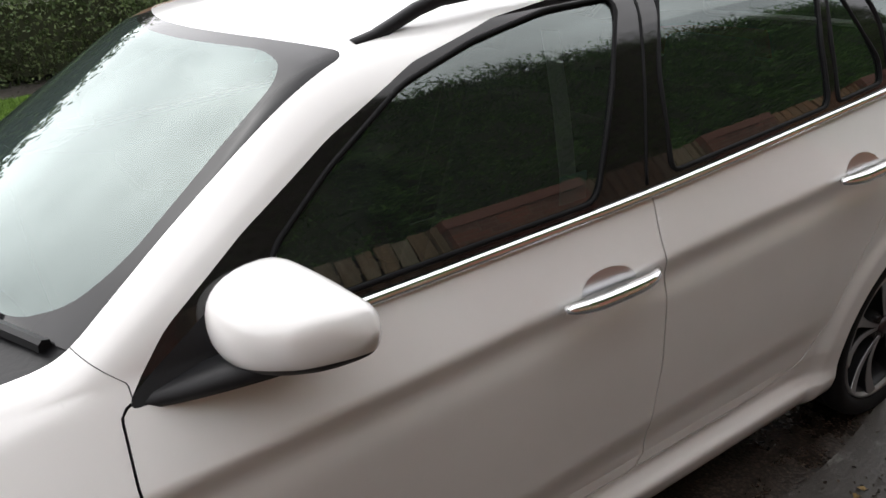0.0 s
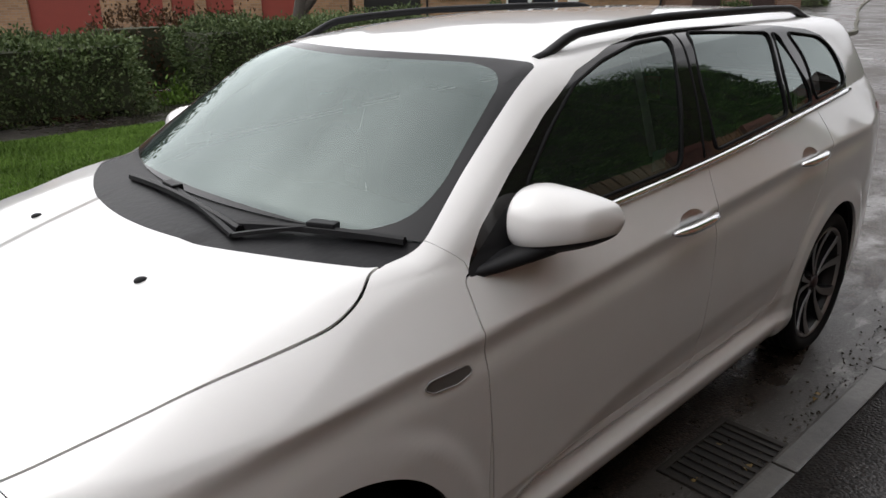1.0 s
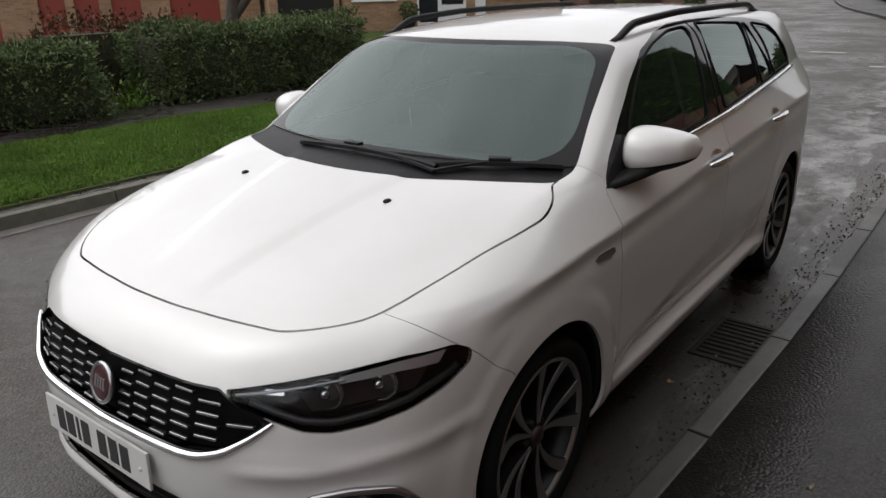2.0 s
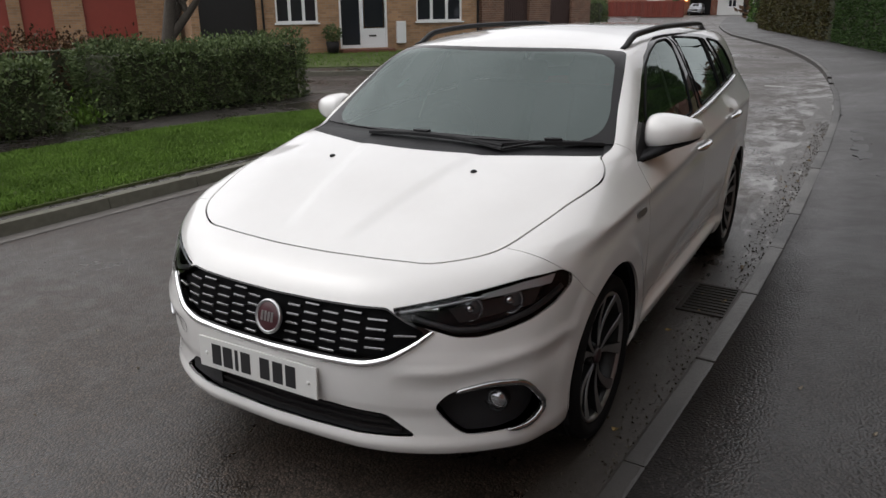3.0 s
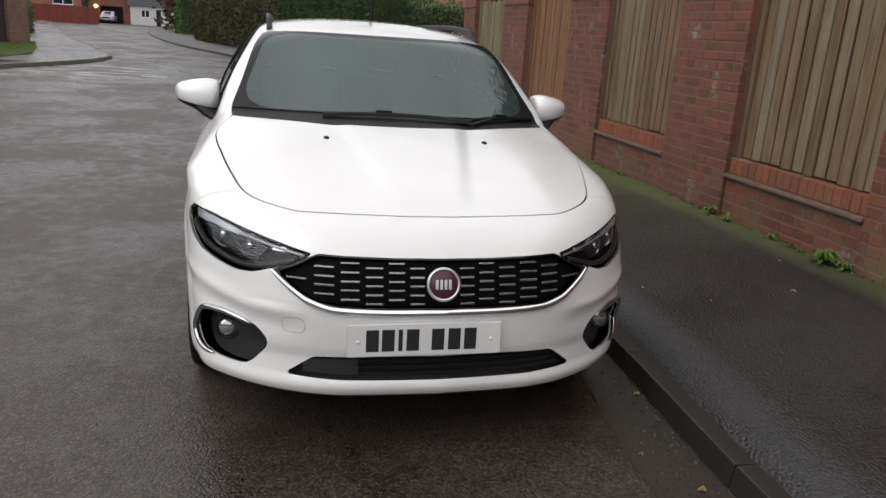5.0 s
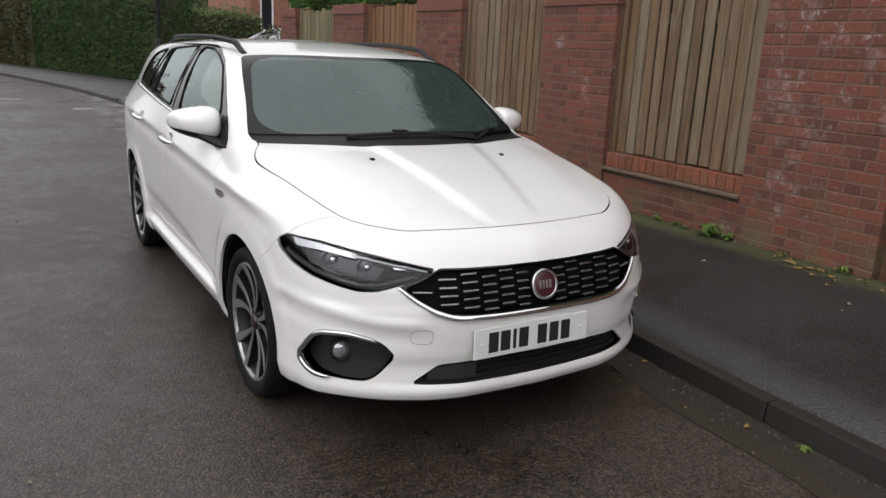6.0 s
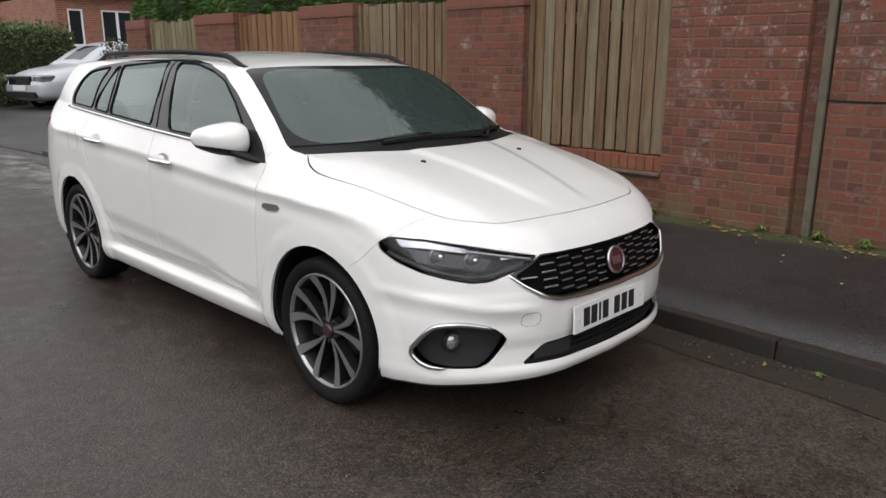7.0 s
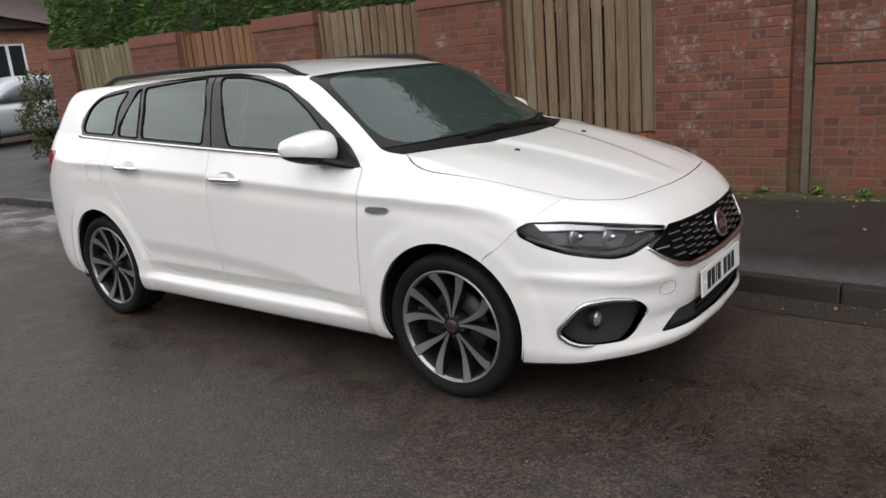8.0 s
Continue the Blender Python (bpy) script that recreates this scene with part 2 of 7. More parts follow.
PAINT = paint_material()
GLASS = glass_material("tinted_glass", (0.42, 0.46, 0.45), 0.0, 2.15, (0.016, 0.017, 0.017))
# the pale matt layer paints the sky's hazy reflection into the windscreen's colour
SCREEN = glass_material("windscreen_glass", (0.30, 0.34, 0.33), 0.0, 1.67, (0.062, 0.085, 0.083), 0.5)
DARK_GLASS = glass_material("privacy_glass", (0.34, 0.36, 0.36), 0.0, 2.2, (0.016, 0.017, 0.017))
LENS = glass_material("clear_lens", (0.86, 0.87, 0.88), 0.0, 1.33, gleam=(0.95, 0.95, 0.95))
BLACK = plain("black_plastic", (0.013, 0.013, 0.014), 0.5, 0, 0.2, 300, 0.05, 0.18)
WIPER = plain("wiper_black", (0.007, 0.007, 0.008), 0.45, 0, 0.2, 300, 0.05, 0.25)
GRILLE_BLACK = plain("grille_black", (0.004, 0.004, 0.0045), 0.6, 0, 0.2, 300, 0, 0.06)
LAMP_BLACK = plain("lamp_black", (0.006, 0.006, 0.007), 0.25, 0, 0.2, 300, 0, 0.3)
GLOSS_BLACK = plain("gloss_black", (0.009, 0.008, 0.008), 0.05)
RECESS = plain("grey_black_plastic", (0.026, 0.026, 0.028), 0.45, 0, 0.15, 200, 0.05, 0.3)
COWL = plain("cowl_plastic", (0.008, 0.008, 0.009), 0.42, 0, 0.4, 40, 0.3, 0.15)
SEAL = plain("window_rubber", (0.005, 0.005, 0.0055), 0.6, 0, 0.1, 60, 0, 0.1)
TRIM = plain("satin_black_trim", (0.02, 0.018, 0.018), 0.4, 0, 0.1, 60, 0, 0.12)
FRIT = plain("black_glass_border", (0.014, 0.014, 0.015), 0.06, 0, 0, 60, 0, 0.2)
RUBBER = plain("tyre_rubber", (0.009, 0.009, 0.0095), 0.7, 0, 0.3, 40, 0.1, 0.12)
HUB_RED = plain("dull_hub_enamel", (0.032, 0.016, 0.018), 0.35)
CHROME = plain("chrome", (0.86, 0.86, 0.87), 0.08, 1.0)
SILVER = plain("silver_trim", (0.55, 0.55, 0.56), 0.28, 1.0)
ALLOY = plain("machined_alloy", (0.30, 0.295, 0.295), 0.36, 0.8, 0.06, 200)
ALLOY_DARK = plain("dark_alloy", (0.012, 0.012, 0.013), 0.4, 0.1, 0, 60, 0, 0.3)
CABIN = plain("cabin_cloth", (0.035, 0.036, 0.038), 0.9, 0, 0.25, 120)
CABIN_GREY = plain("cabin_grey_plastic", (0.10, 0.105, 0.105), 0.7, 0, 0.1)
LINING = plain("pale_cabin_lining", (0.42, 0.43, 0.41), 0.9, 0, 0.08)
RED_LENS = plain("red_lens", (0.30, 0.012, 0.015), 0.12)
BADGE_RED = plain("dark_red_enamel", (0.055, 0.013, 0.018), 0.3)
PLATE_WHITE = plain("plate_white", (0.66, 0.66, 0.64), 0.32, 0, 0.03, 30)
INK = plain("black_ink", (0.02, 0.02, 0.022), 0.35)
ROAD = asphalt_material("road_tarmac", (0.066, 0.0515, 0.0415), 0.55, 105)
PAVING = asphalt_material("pavement_tarmac", (0.030, 0.0265, 0.0255), 0.6, 80, 0.75, 0.54, 0.38, 0.62)
FAR_PAVING = asphalt_material("far_pavement_tarmac", (0.088, 0.080, 0.075), 0.75, 120, 0.15, 0.45, 0.16)
CONCRETE = kerb_material()
CHANNEL = plain("worn_channel", (0.125, 0.115, 0.105), 0.5, 0, 0.5, 7, 0.4)
OLD_CONCRETE = plain("mossy_kerb_concrete", (0.115, 0.11, 0.085), 0.85, 0, 0.5, 12, 0.5)
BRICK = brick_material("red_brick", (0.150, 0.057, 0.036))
BRICK_LIGHT = brick_material("soft_red_brick", (0.20, 0.070, 0.038), 0.2)
MORTAR = plain("mortar", (0.13, 0.080, 0.058), 0.95, 0, 0.4, 30, 0.4)
BOARD = wood_material("weathered_board", (0.165, 0.103, 0.055), (0.19, 0.15, 0.10))
BOARD_ORANGE = wood_material("orange_board", (0.22, 0.105, 0.045), (0.19, 0.11, 0.055))
RED_BOARD = wood_material("red_stained_board", (0.20, 0.035, 0.02), (0.16, 0.04, 0.03))
GRASS_SOIL = plain("grass_soil", (0.06, 0.075, 0.02), 0.95, 0, 0.4, 14, 0.5)
GRASS = leaf_material("grass_blades", (0.075, 0.14, 0.022), (0.17, 0.28, 0.055))
PRIVET = leaf_material("privet_leaves", (0.055, 0.085, 0.035), (0.15, 0.19, 0.085))
CONIFER = leaf_material("conifer_sprays", (0.03, 0.07, 0.016), (0.12, 0.22, 0.055))
SHRUB = leaf_material("shrub_leaves", (0.035, 0.042, 0.016), (0.10, 0.115, 0.045))
BARK = plain("bark", (0.05, 0.042, 0.033), 0.9, 0, 0.5, 30, 0.6)
IRON = plain("cast_iron", (0.035, 0.03, 0.026), 0.55, 0.5, 0.4, 40, 0.3)
ROAD_WHITE = plain("worn_road_paint", (0.38, 0.38, 0.37), 0.6, 0, 0.5, 30, 0.3)
SCAR = plain("wet_scar", (0.012, 0.010, 0.009), 0.35, 0, 0.6, 60, 0.8)
UPVC = plain("white_upvc", (0.75, 0.76, 0.76), 0.35)
ROOF_TILE = plain("brown_roof_tile", (0.075, 0.055, 0.048), 0.8, 0, 0.35, 5, 0.3)
HOUSE_GLASS = plain("house_window_glass", (0.02, 0.022, 0.026), 0.04)
DISC = plain("brake_steel", (0.04, 0.037, 0.035), 0.5, 0.5, 0.3, 60)
DAYLIGHT = plain("daylight_strip", (0.55, 0.56, 0.58), 0.2, 0.6)
REFLECTOR = plain("lamp_reflector", (0.05, 0.052, 0.055), 0.22, 0.6)
VENT = plain("vent_grey", (0.17, 0.165, 0.16), 0.4, 0.5)
BEZEL = plain("lamp_bezel_grey", (0.05, 0.05, 0.053), 0.3, 0.3)
LAMP_LENS = plain("dark_lamp_lens", (0.16, 0.165, 0.175), 0.06, 0.6)
HEAD_LENS = plain("lamp_lens", (0.42, 0.43, 0.45), 0.08, 0.75)
CHROME_DARK = plain("fog_chrome", (0.45, 0.45, 0.46), 0.15, 1.0)
GRILLE_BAR = plain("grille_bar_metal", (0.26, 0.26, 0.265), 0.25, 0.85)
TAG_GREEN = plain("pale_green_card", (0.25, 0.50, 0.44), 0.6)
TWIGS = plain("hedge_twigs", (0.04, 0.045, 0.022), 0.95, 0, 0.5, 20)
BRICK_CAP = plain("red_coping", (0.15, 0.058, 0.04), 0.85, 0, 0.35, 14, 0.4)
BRICK_DARK = plain("weathered_sill", (0.13, 0.085, 0.06), 0.9, 0, 0.5, 16, 0.5)
POST_GREEN = plain("algae_concrete", (0.105, 0.091, 0.064), 0.9, 0, 0.45, 10, 0.4)
BOARD_GREEN = wood_material("green_board", (0.17, 0.145, 0.075), (0.20, 0.175, 0.10))
BOARD_SHADE = plain("gap_shade", (0.015, 0.012, 0.009), 0.9, 0, 0.3, 10)
PIT = plain("pit_darkness", (0.008, 0.007, 0.006), 0.6)
LEAF_YELLOW = plain("yellow_leaf", (0.20, 0.13, 0.045), 0.7, 0, 0.4, 60)
LEAF_PALE = plain("pale_leaf", (0.17, 0.14, 0.10), 0.7, 0, 0.4, 60)
GRIT = plain("grit", (0.055, 0.045, 0.034), 0.9, 0, 0.7, 90)
WEED = leaf_material("weed_leaves", (0.05, 0.085, 0.02), (0.14, 0.20, 0.05))
YEW = leaf_material("yew_sprays", (0.02, 0.045, 0.014), (0.075, 0.125, 0.04))
BEECH_GREEN = leaf_material("turning_beech_leaves", (0.045, 0.032, 0.016), (0.085, 0.085, 0.03))
BEECH = leaf_material("beech_leaves", (0.05, 0.028, 0.016), (0.13, 0.075, 0.04))


def gutter_material():
    m, n, l, b = material("gutter")
    salt = noise_at(n, l, 5.5, 7, 0.72, stretch=(0.6, 1.6, 1))
    grit = noise_at(n, l, 70, 4, 0.7)
    c = mixed(n, l, grit.outputs["Fac"], (0.016, 0.014, 0.012), (0.068, 0.058, 0.049))
    sep = n.new("ShaderNodeSeparateXYZ")
    l.new(n.new("ShaderNodeNewGeometry").outputs["Position"], sep.inputs[0])
    # pale patches: salt stains, with wet reflections of the sky painted in
    silt_gleam = n.new("ShaderNodeMath")
    silt_gleam.operation = "MULTIPLY"
    l.new(ramp_of(n, l, salt.outputs["Fac"], 0.53, 0.66), silt_gleam.inputs[0])
    l.new(ramp_of(n, l, sep.outputs["X"], 0.3, 1.8), silt_gleam.inputs[1])
    # soaked and dark where the water stands
    c = mixed(n, l, 1.0, c, ramp_color(n, l, ramp_of(n, l, sep.outputs["X"], -0.7, 0.7), [(0.0, (0.8, 0.75, 0.7)), (1.0, (1, 1, 1))]), "MULTIPLY")
    c = mixed(n, l, silt_gleam.outputs[0], c, (0.23, 0.22, 0.205))
    l.new(c, b.inputs["Base Color"])
    b.inputs["Roughness"].default_value, b.inputs["Specular IOR Level"].default_value = 0.36, 0.45
    bumped(n, l, b, grit.outputs["Fac"], 0.6, 0.006)
    return m


GUTTER = gutter_material()


def mossy(m, y0, y1, strength):
    """Moss that creeps over a pavement from the foot of its wall."""
    n, l = m.node_tree.nodes, m.node_tree.links
    b = n["Principled BSDF"]
    old = b.inputs["Base Color"].links[0].from_socket
    sep = n.new("ShaderNodeSeparateXYZ")
    l.new(n.new("ShaderNodeNewGeometry").outputs["Position"], sep.inputs[0])
    reach = ramp_of(n, l, sep.outputs["Y"], y0, y1)
    patch = noise_at(n, l, 1.7, 8, 0.68)
    add = n.new("ShaderNodeMath")
    add.operation = "MULTIPLY"
    l.new(reach, add.inputs[0])
    l.new(ramp_of(n, l, patch.outputs["Fac"], 0.32, 0.55), add.inputs[1])
    along_x = n.new("ShaderNodeMath")
    along_x.operation = "MULTIPLY"
    l.new(add.outputs[0], along_x.inputs[0])
    l.new(ramp_of(n, l, sep.outputs["X"], 0.6, 4.0), along_x.inputs[1])
    foot = n.new("ShaderNodeMath")
    foot.operation = "MULTIPLY_ADD"
    foot.inputs[1].default_value = 0.6
    l.new(ramp_of(n, l, sep.outputs["Y"], y1 + 0.16, y1 - 0.02), foot.inputs[0])
    l.new(along_x.outputs[0], foot.inputs[2])
    foot.use_clamp = True
    ends = n.new("ShaderNodeMath")
    ends.operation = "MULTIPLY"
    l.new(foot.outputs[0], ends.inputs[0])
    l.new(ramp_of(n, l, sep.outputs["X"], 11.0, 9.8), ends.inputs[1])
    k = n.new("ShaderNodeMath")
    k.operation = "MULTIPLY"
    k.inputs[1].default_value = strength
    l.new(ends.outputs[0], k.inputs[0])
    l.new(mixed(n, l, k.outputs[0], old, (0.066, 0.078, 0.010)), b.inputs["Base Color"])
    matt, rough = n.new("ShaderNodeMix"), b.inputs["Roughness"].links[0].from_socket
    l.new(k.outputs[0], matt.inputs["Factor"])
    l.new(rough, matt.inputs["A"])
    matt.inputs["B"].default_value = 1.0
    l.new(matt.outputs["Result"], b.inputs["Roughness"])


mossy(PAVING, -1.9, -2.8, 0.85)


def silt_and_shine(m):
    """Pale silty patches and painted wet shine along the near side of the road and at the side road's mouth."""
    n, l = m.node_tree.nodes, m.node_tree.links
    b = n["Principled BSDF"]
    old, old_rough = b.inputs["Base Color"].links[0].from_socket, b.inputs["Roughness"].links[0].from_socket
    sep = n.new("ShaderNodeSeparateXYZ")
    l.new(n.new("ShaderNodeNewGeometry").outputs["Position"], sep.inputs[0])
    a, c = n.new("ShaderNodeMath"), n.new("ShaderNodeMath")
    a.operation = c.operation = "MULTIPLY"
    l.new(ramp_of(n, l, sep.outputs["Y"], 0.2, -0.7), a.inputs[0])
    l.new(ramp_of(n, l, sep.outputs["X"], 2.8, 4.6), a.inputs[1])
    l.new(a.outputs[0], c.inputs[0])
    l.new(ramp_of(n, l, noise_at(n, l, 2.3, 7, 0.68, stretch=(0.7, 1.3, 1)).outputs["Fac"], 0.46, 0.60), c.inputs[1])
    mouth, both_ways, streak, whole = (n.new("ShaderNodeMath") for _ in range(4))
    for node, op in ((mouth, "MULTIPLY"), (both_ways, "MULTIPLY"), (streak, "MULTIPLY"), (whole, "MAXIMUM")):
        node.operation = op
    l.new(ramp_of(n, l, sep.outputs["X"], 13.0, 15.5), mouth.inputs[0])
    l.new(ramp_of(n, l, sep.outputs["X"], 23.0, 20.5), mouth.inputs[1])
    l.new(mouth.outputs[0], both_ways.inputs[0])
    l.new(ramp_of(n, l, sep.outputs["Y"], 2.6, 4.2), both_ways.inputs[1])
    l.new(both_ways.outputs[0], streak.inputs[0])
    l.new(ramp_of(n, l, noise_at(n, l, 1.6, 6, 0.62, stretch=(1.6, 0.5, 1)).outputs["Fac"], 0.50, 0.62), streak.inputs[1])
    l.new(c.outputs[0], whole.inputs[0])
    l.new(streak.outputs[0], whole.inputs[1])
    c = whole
    # the wet shine is painted as a pale colour over the tarmac
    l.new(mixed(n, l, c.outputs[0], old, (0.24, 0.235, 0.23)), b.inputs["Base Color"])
    r = n.new("ShaderNodeMix")
    l.new(c.outputs[0], r.inputs["Factor"])
    l.new(old_rough, r.inputs["A"])
    r.inputs["B"].default_value = 0.28
    l.new(r.outputs["Result"], b.inputs["Roughness"])


silt_and_shine(ROAD)

# ---- the shape of the car's skin: x back from the front axle, y to its sides, z up ----
def hermite(x, xs, ys):
    """A smooth curve through the knots, with no overshoot."""
    xs, ys = np.array(xs, float), np.array(ys, float)
    d = np.diff(ys) / np.diff(xs)
    m = np.concatenate([[d[0]], np.where(d[:-1] * d[1:] > 0, 2 * d[:-1] * d[1:] / (d[:-1] + d[1:] + 1e-12), 0), [d[-1]]])
    x = np.clip(x, xs[0], xs[-1])
    i = np.clip(np.searchsorted(xs, x) - 1, 0, len(xs) - 2)
    w = xs[i + 1] - xs[i]
    t = (x - xs[i]) / w
    return ((1 + 2 * t) * (1 - t) ** 2 * ys[i] + t * (1 - t) ** 2 * w * m[i] + t * t * (3 - 2 * t) * ys[i + 1] + t * t * (t - 1) * w * m[i + 1])


def smax(a, b, k):
    h = np.maximum(k - np.abs(a - b), 0) / k
    return np.maximum(a, b) + h * h * k * 0.25


def smin(a, b, k):
    return -smax(-a, -b, k)


def step(a, b, x):
    t = np.clip((x - a) / (b - a), 0, 1)
    return t * t * (3 - 2 * t)


AXLES = (0.0, 2.638)


def belt(x):
    return 0.99 + 0.05 * x


def crease(x):
    return hermite(x, [-0.9, -0.371, -0.156, 0.037, 0.42, 1.8, 2.6, 3.7], [0.785, 0.817, 0.846, 0.857, 0.870, 0.94, 0.97, 0.985])


def bumper_ridge(x, z):
    """The rounded ledge that runs from the grille round to the wheel arch."""
    ridge = hermite(x, [-0.85, -0.76, -0.55, -0.40, -0.33], [0.525, 0.530, 0.572, 0.585, 0.585])
    return 0.010 * np.exp(-((z - ridge) / 0.022) ** 2) * step(-0.29, -0.42, x) - 0.007 * np.exp(-((z - ridge + 0.058) / 0.03) ** 2) * step(-0.29, -0.42, x)


def half_width(x, z):
    """Half the car's width at a height: sill, door, shoulder crease, belt and leaning glass."""
    zc, zb = crease(x), belt(x)
    wide = hermite(x, [-0.9, -0.35, 0, 0.42, 1.4, 2.3, 2.9, 3.3, 3.7], [0.85, 0.868, 0.882, 0.884, 0.888, 0.886, 0.872, 0.825, 0.72])
    waist = hermite(x, [-0.9, 0.2, 0.46, 0.93, 1.47, 2.14, 2.85, 3.3, 3.7], [0.72, 0.768, 0.79, 0.815, 0.832, 0.808, 0.762, 0.70, 0.60])
    inset = hermite(z, [0.15, 0.19, 0.22, 0.26, 0.30, 0.34, 0.40, 0.55, 0.72, 0.95], [0.11, 0.068, 0.044, 0.027, 0.018, 0.015, 0.014, 0.010, 0.004, 0.0])
    doors = step(0.34, 0.66, x) * step(2.36, 2.02, x)
    inset = inset + doors * hermite(z, [0.278, 0.292, 0.312, 0.330, 0.345, 0.41], [0.0, 0.003, 0.020, 0.024, 0.022, 0.0])
    # the hollow of the lower doors, which ends in a curve ahead
    rim = hermite(x, [0.50, 0.58, 0.66, 0.80, 1.1, 1.5, 2.0, 2.4], [0.34, 0.37, 0.41, 0.455, 0.505, 0.53, 0.545, 0.55])
    inset = inset + 0.015 * step(0.0, 0.10, rim - z) * step(0.30, 0.34, z) * doors
    d = np.maximum(z - zb, 0)
    upper = waist + (wide - waist) * (zb - np.minimum(z, zb)) / (zb - zc) - 0.37 * d - 0.68 * d * d
    hollow = 0.009 * np.exp(-((z - zc + 0.042) / 0.036) ** 2) * step(-0.42, -0.25, x) * step(3.1, 2.6, x)
    w = smin(wide - inset - hollow, upper, 0.006) + bumper_ridge(x, z)
    for ax in AXLES:
        r = np.hypot(x - ax, z - 0.335)
        w = w + 0.012 * step(0.475, 0.415, r) * step(0.80, 0.66, z)
    return w


def bonnet_height(x, a):
    h = hermite(x, [-1, -0.85, -0.75, -0.62, -0.4, -0.067, 0.25, 0.5], [0.665, 0.742, 0.790, 0.842, 0.918, 1.006, 1.062, 1.09]) - 0.075 * a * a
    # a raised middle, a shallow valley each side of it, and a fold outside that
    inner, outer = 0.185 + 0.2 * (x + 0.3), 0.50 + 0.13 * (x + 0.4)
    fade = step(-0.70, -0.5, x) * step(0.2, 0.02, x)
    valley = -0.008 * step(-0.035, 0.04, a - inner) + 0.009 * step(0.05, 1.0, (a - inner) / (outer - inner))
    over = a - outer
    fold = 0.5 * (over + np.sqrt(over * over + 0.0006))
    return h + (valley - 0.075 * fold) * fade


def nose(a):
    return hermite(a, [0, 0.3, 0.42, 0.5, 0.6, 0.7, 0.78, 0.83, 0.88, 0.95], [-0.875, -0.858, -0.832, -0.80, -0.745, -0.665, -0.575, -0.48, -0.34, 0.0])


def tail(a):
    return hermite(a, [0, 0.4, 0.6, 0.7, 0.78, 0.84, 0.9], [3.69, 3.66, 3.60, 3.53, 3.42, 3.25, 2.9])


def skin(x, y, z):
    """Below nought inside the car's body, above it outside."""
    a = np.abs(y)
    side = (a - half_width(x, z)) * 0.95
    slope = (nose(a + 0.005) - nose(a - 0.005)) / 0.01
    front = (nose(a) + hermite(z, [0.15, 0.2, 0.24, 0.27, 0.31, 0.36, 0.41, 0.5, 0.56, 0.60, 0.64, 0.70, 0.75, 0.85],
                               [0.08, 0.04, 0.012, 0.0, 0.012, 0.016, 0.006, 0.0, 0.002, 0.012, 0.022, 0.045, 0.072, 0.14]) - bumper_ridge(x, z) * step(0.40, 0.56, a) - x) / np.sqrt(1 + slope * slope)
    bonnet = (z - bonnet_height(x, a)) * 0.95
    screen = (z - 1.052 - 0.615 * (x - 0.403 + 0.18 * (1 - (a / 0.741) ** 2))) / 1.174
    roof = z - hermite(x, [0.7, 0.85, 1.0, 1.3, 1.7, 2.3, 2.9, 3.3, 3.6], [1.385, 1.412, 1.435, 1.462, 1.475, 1.472, 1.455, 1.432, 1.405]) + 0.11 * a * a + 0.1 * a ** 4
    back = (x - tail(a) - hermite(z, [0.2, 0.35, 0.5, 0.7, 0.9, 1.1, 1.35, 1.42, 1.5], [-0.10, -0.02, 0, -0.01, -0.07, -0.17, -0.34, -0.36, -0.36])) * 0.8
    top = smin(bonnet, smax(screen, roof, 0.04), 0.015)
    f = smax(side, top, hermite(x, [-0.5, -0.3, 0.1, 0.5, 4], [0.12, 0.085, 0.06, 0.045, 0.06]))
    f = smax(smax(f, front, 0.06), back, 0.08)
    return smax(f, 0.185 + 0.035 * step(-0.1, -0.7, x) + 0.06 * step(3.0, 3.5, x) - z, 0.03)


# ---- building blocks ----
def mesh_of(name, bm, mat, smooth=False):
    me = bpy.data.meshes.new(name)
    bm.to_mesh(me)
    bm.free()
    if smooth:
        me.polygons.foreach_set("use_smooth", np.ones(len(me.polygons), bool))
    me.materials.append(mat)
    return me


def part(name, bm, mat, parent, label="", smooth=False):
    ob = new(name, mesh_of(name, bm, mat, smooth))
    ob.parent = parent
    return tagged(ob, label)


def thing(name, label, category, group="", m=None):
    ob = new(name)
    ob.empty_display_size = 0.2
    if m is not None:
        ob.matrix_basis = m
    return tagged(ob, label, category, group)


def structure(name, bm, mat, label, smooth=False):
    return tagged(new(name, mesh_of(name, bm, mat, smooth)), label, kind="structure")


def box(bm, x0, x1, y0, y1, z0, z1, bevel=0.0, segments=2):
    """A box between the given sides, its edges rounded."""
    r = bmesh.ops.create_cube(bm, size=1)
    v = r["verts"]
    for q in v:
        q.co = Vector(((x0 + x1) / 2 + q.co.x * (x1 - x0), (y0 + y1) / 2 + q.co.y * (y1 - y0), (z0 + z1) / 2 + q.co.z * (z1 - z0)))
    if bevel:
        e = list({e for q in v for e in q.link_edges})
        bmesh.ops.bevel(bm, geom=e, offset=bevel, segments=segments, affect="EDGES", profile=0.7)
    return v


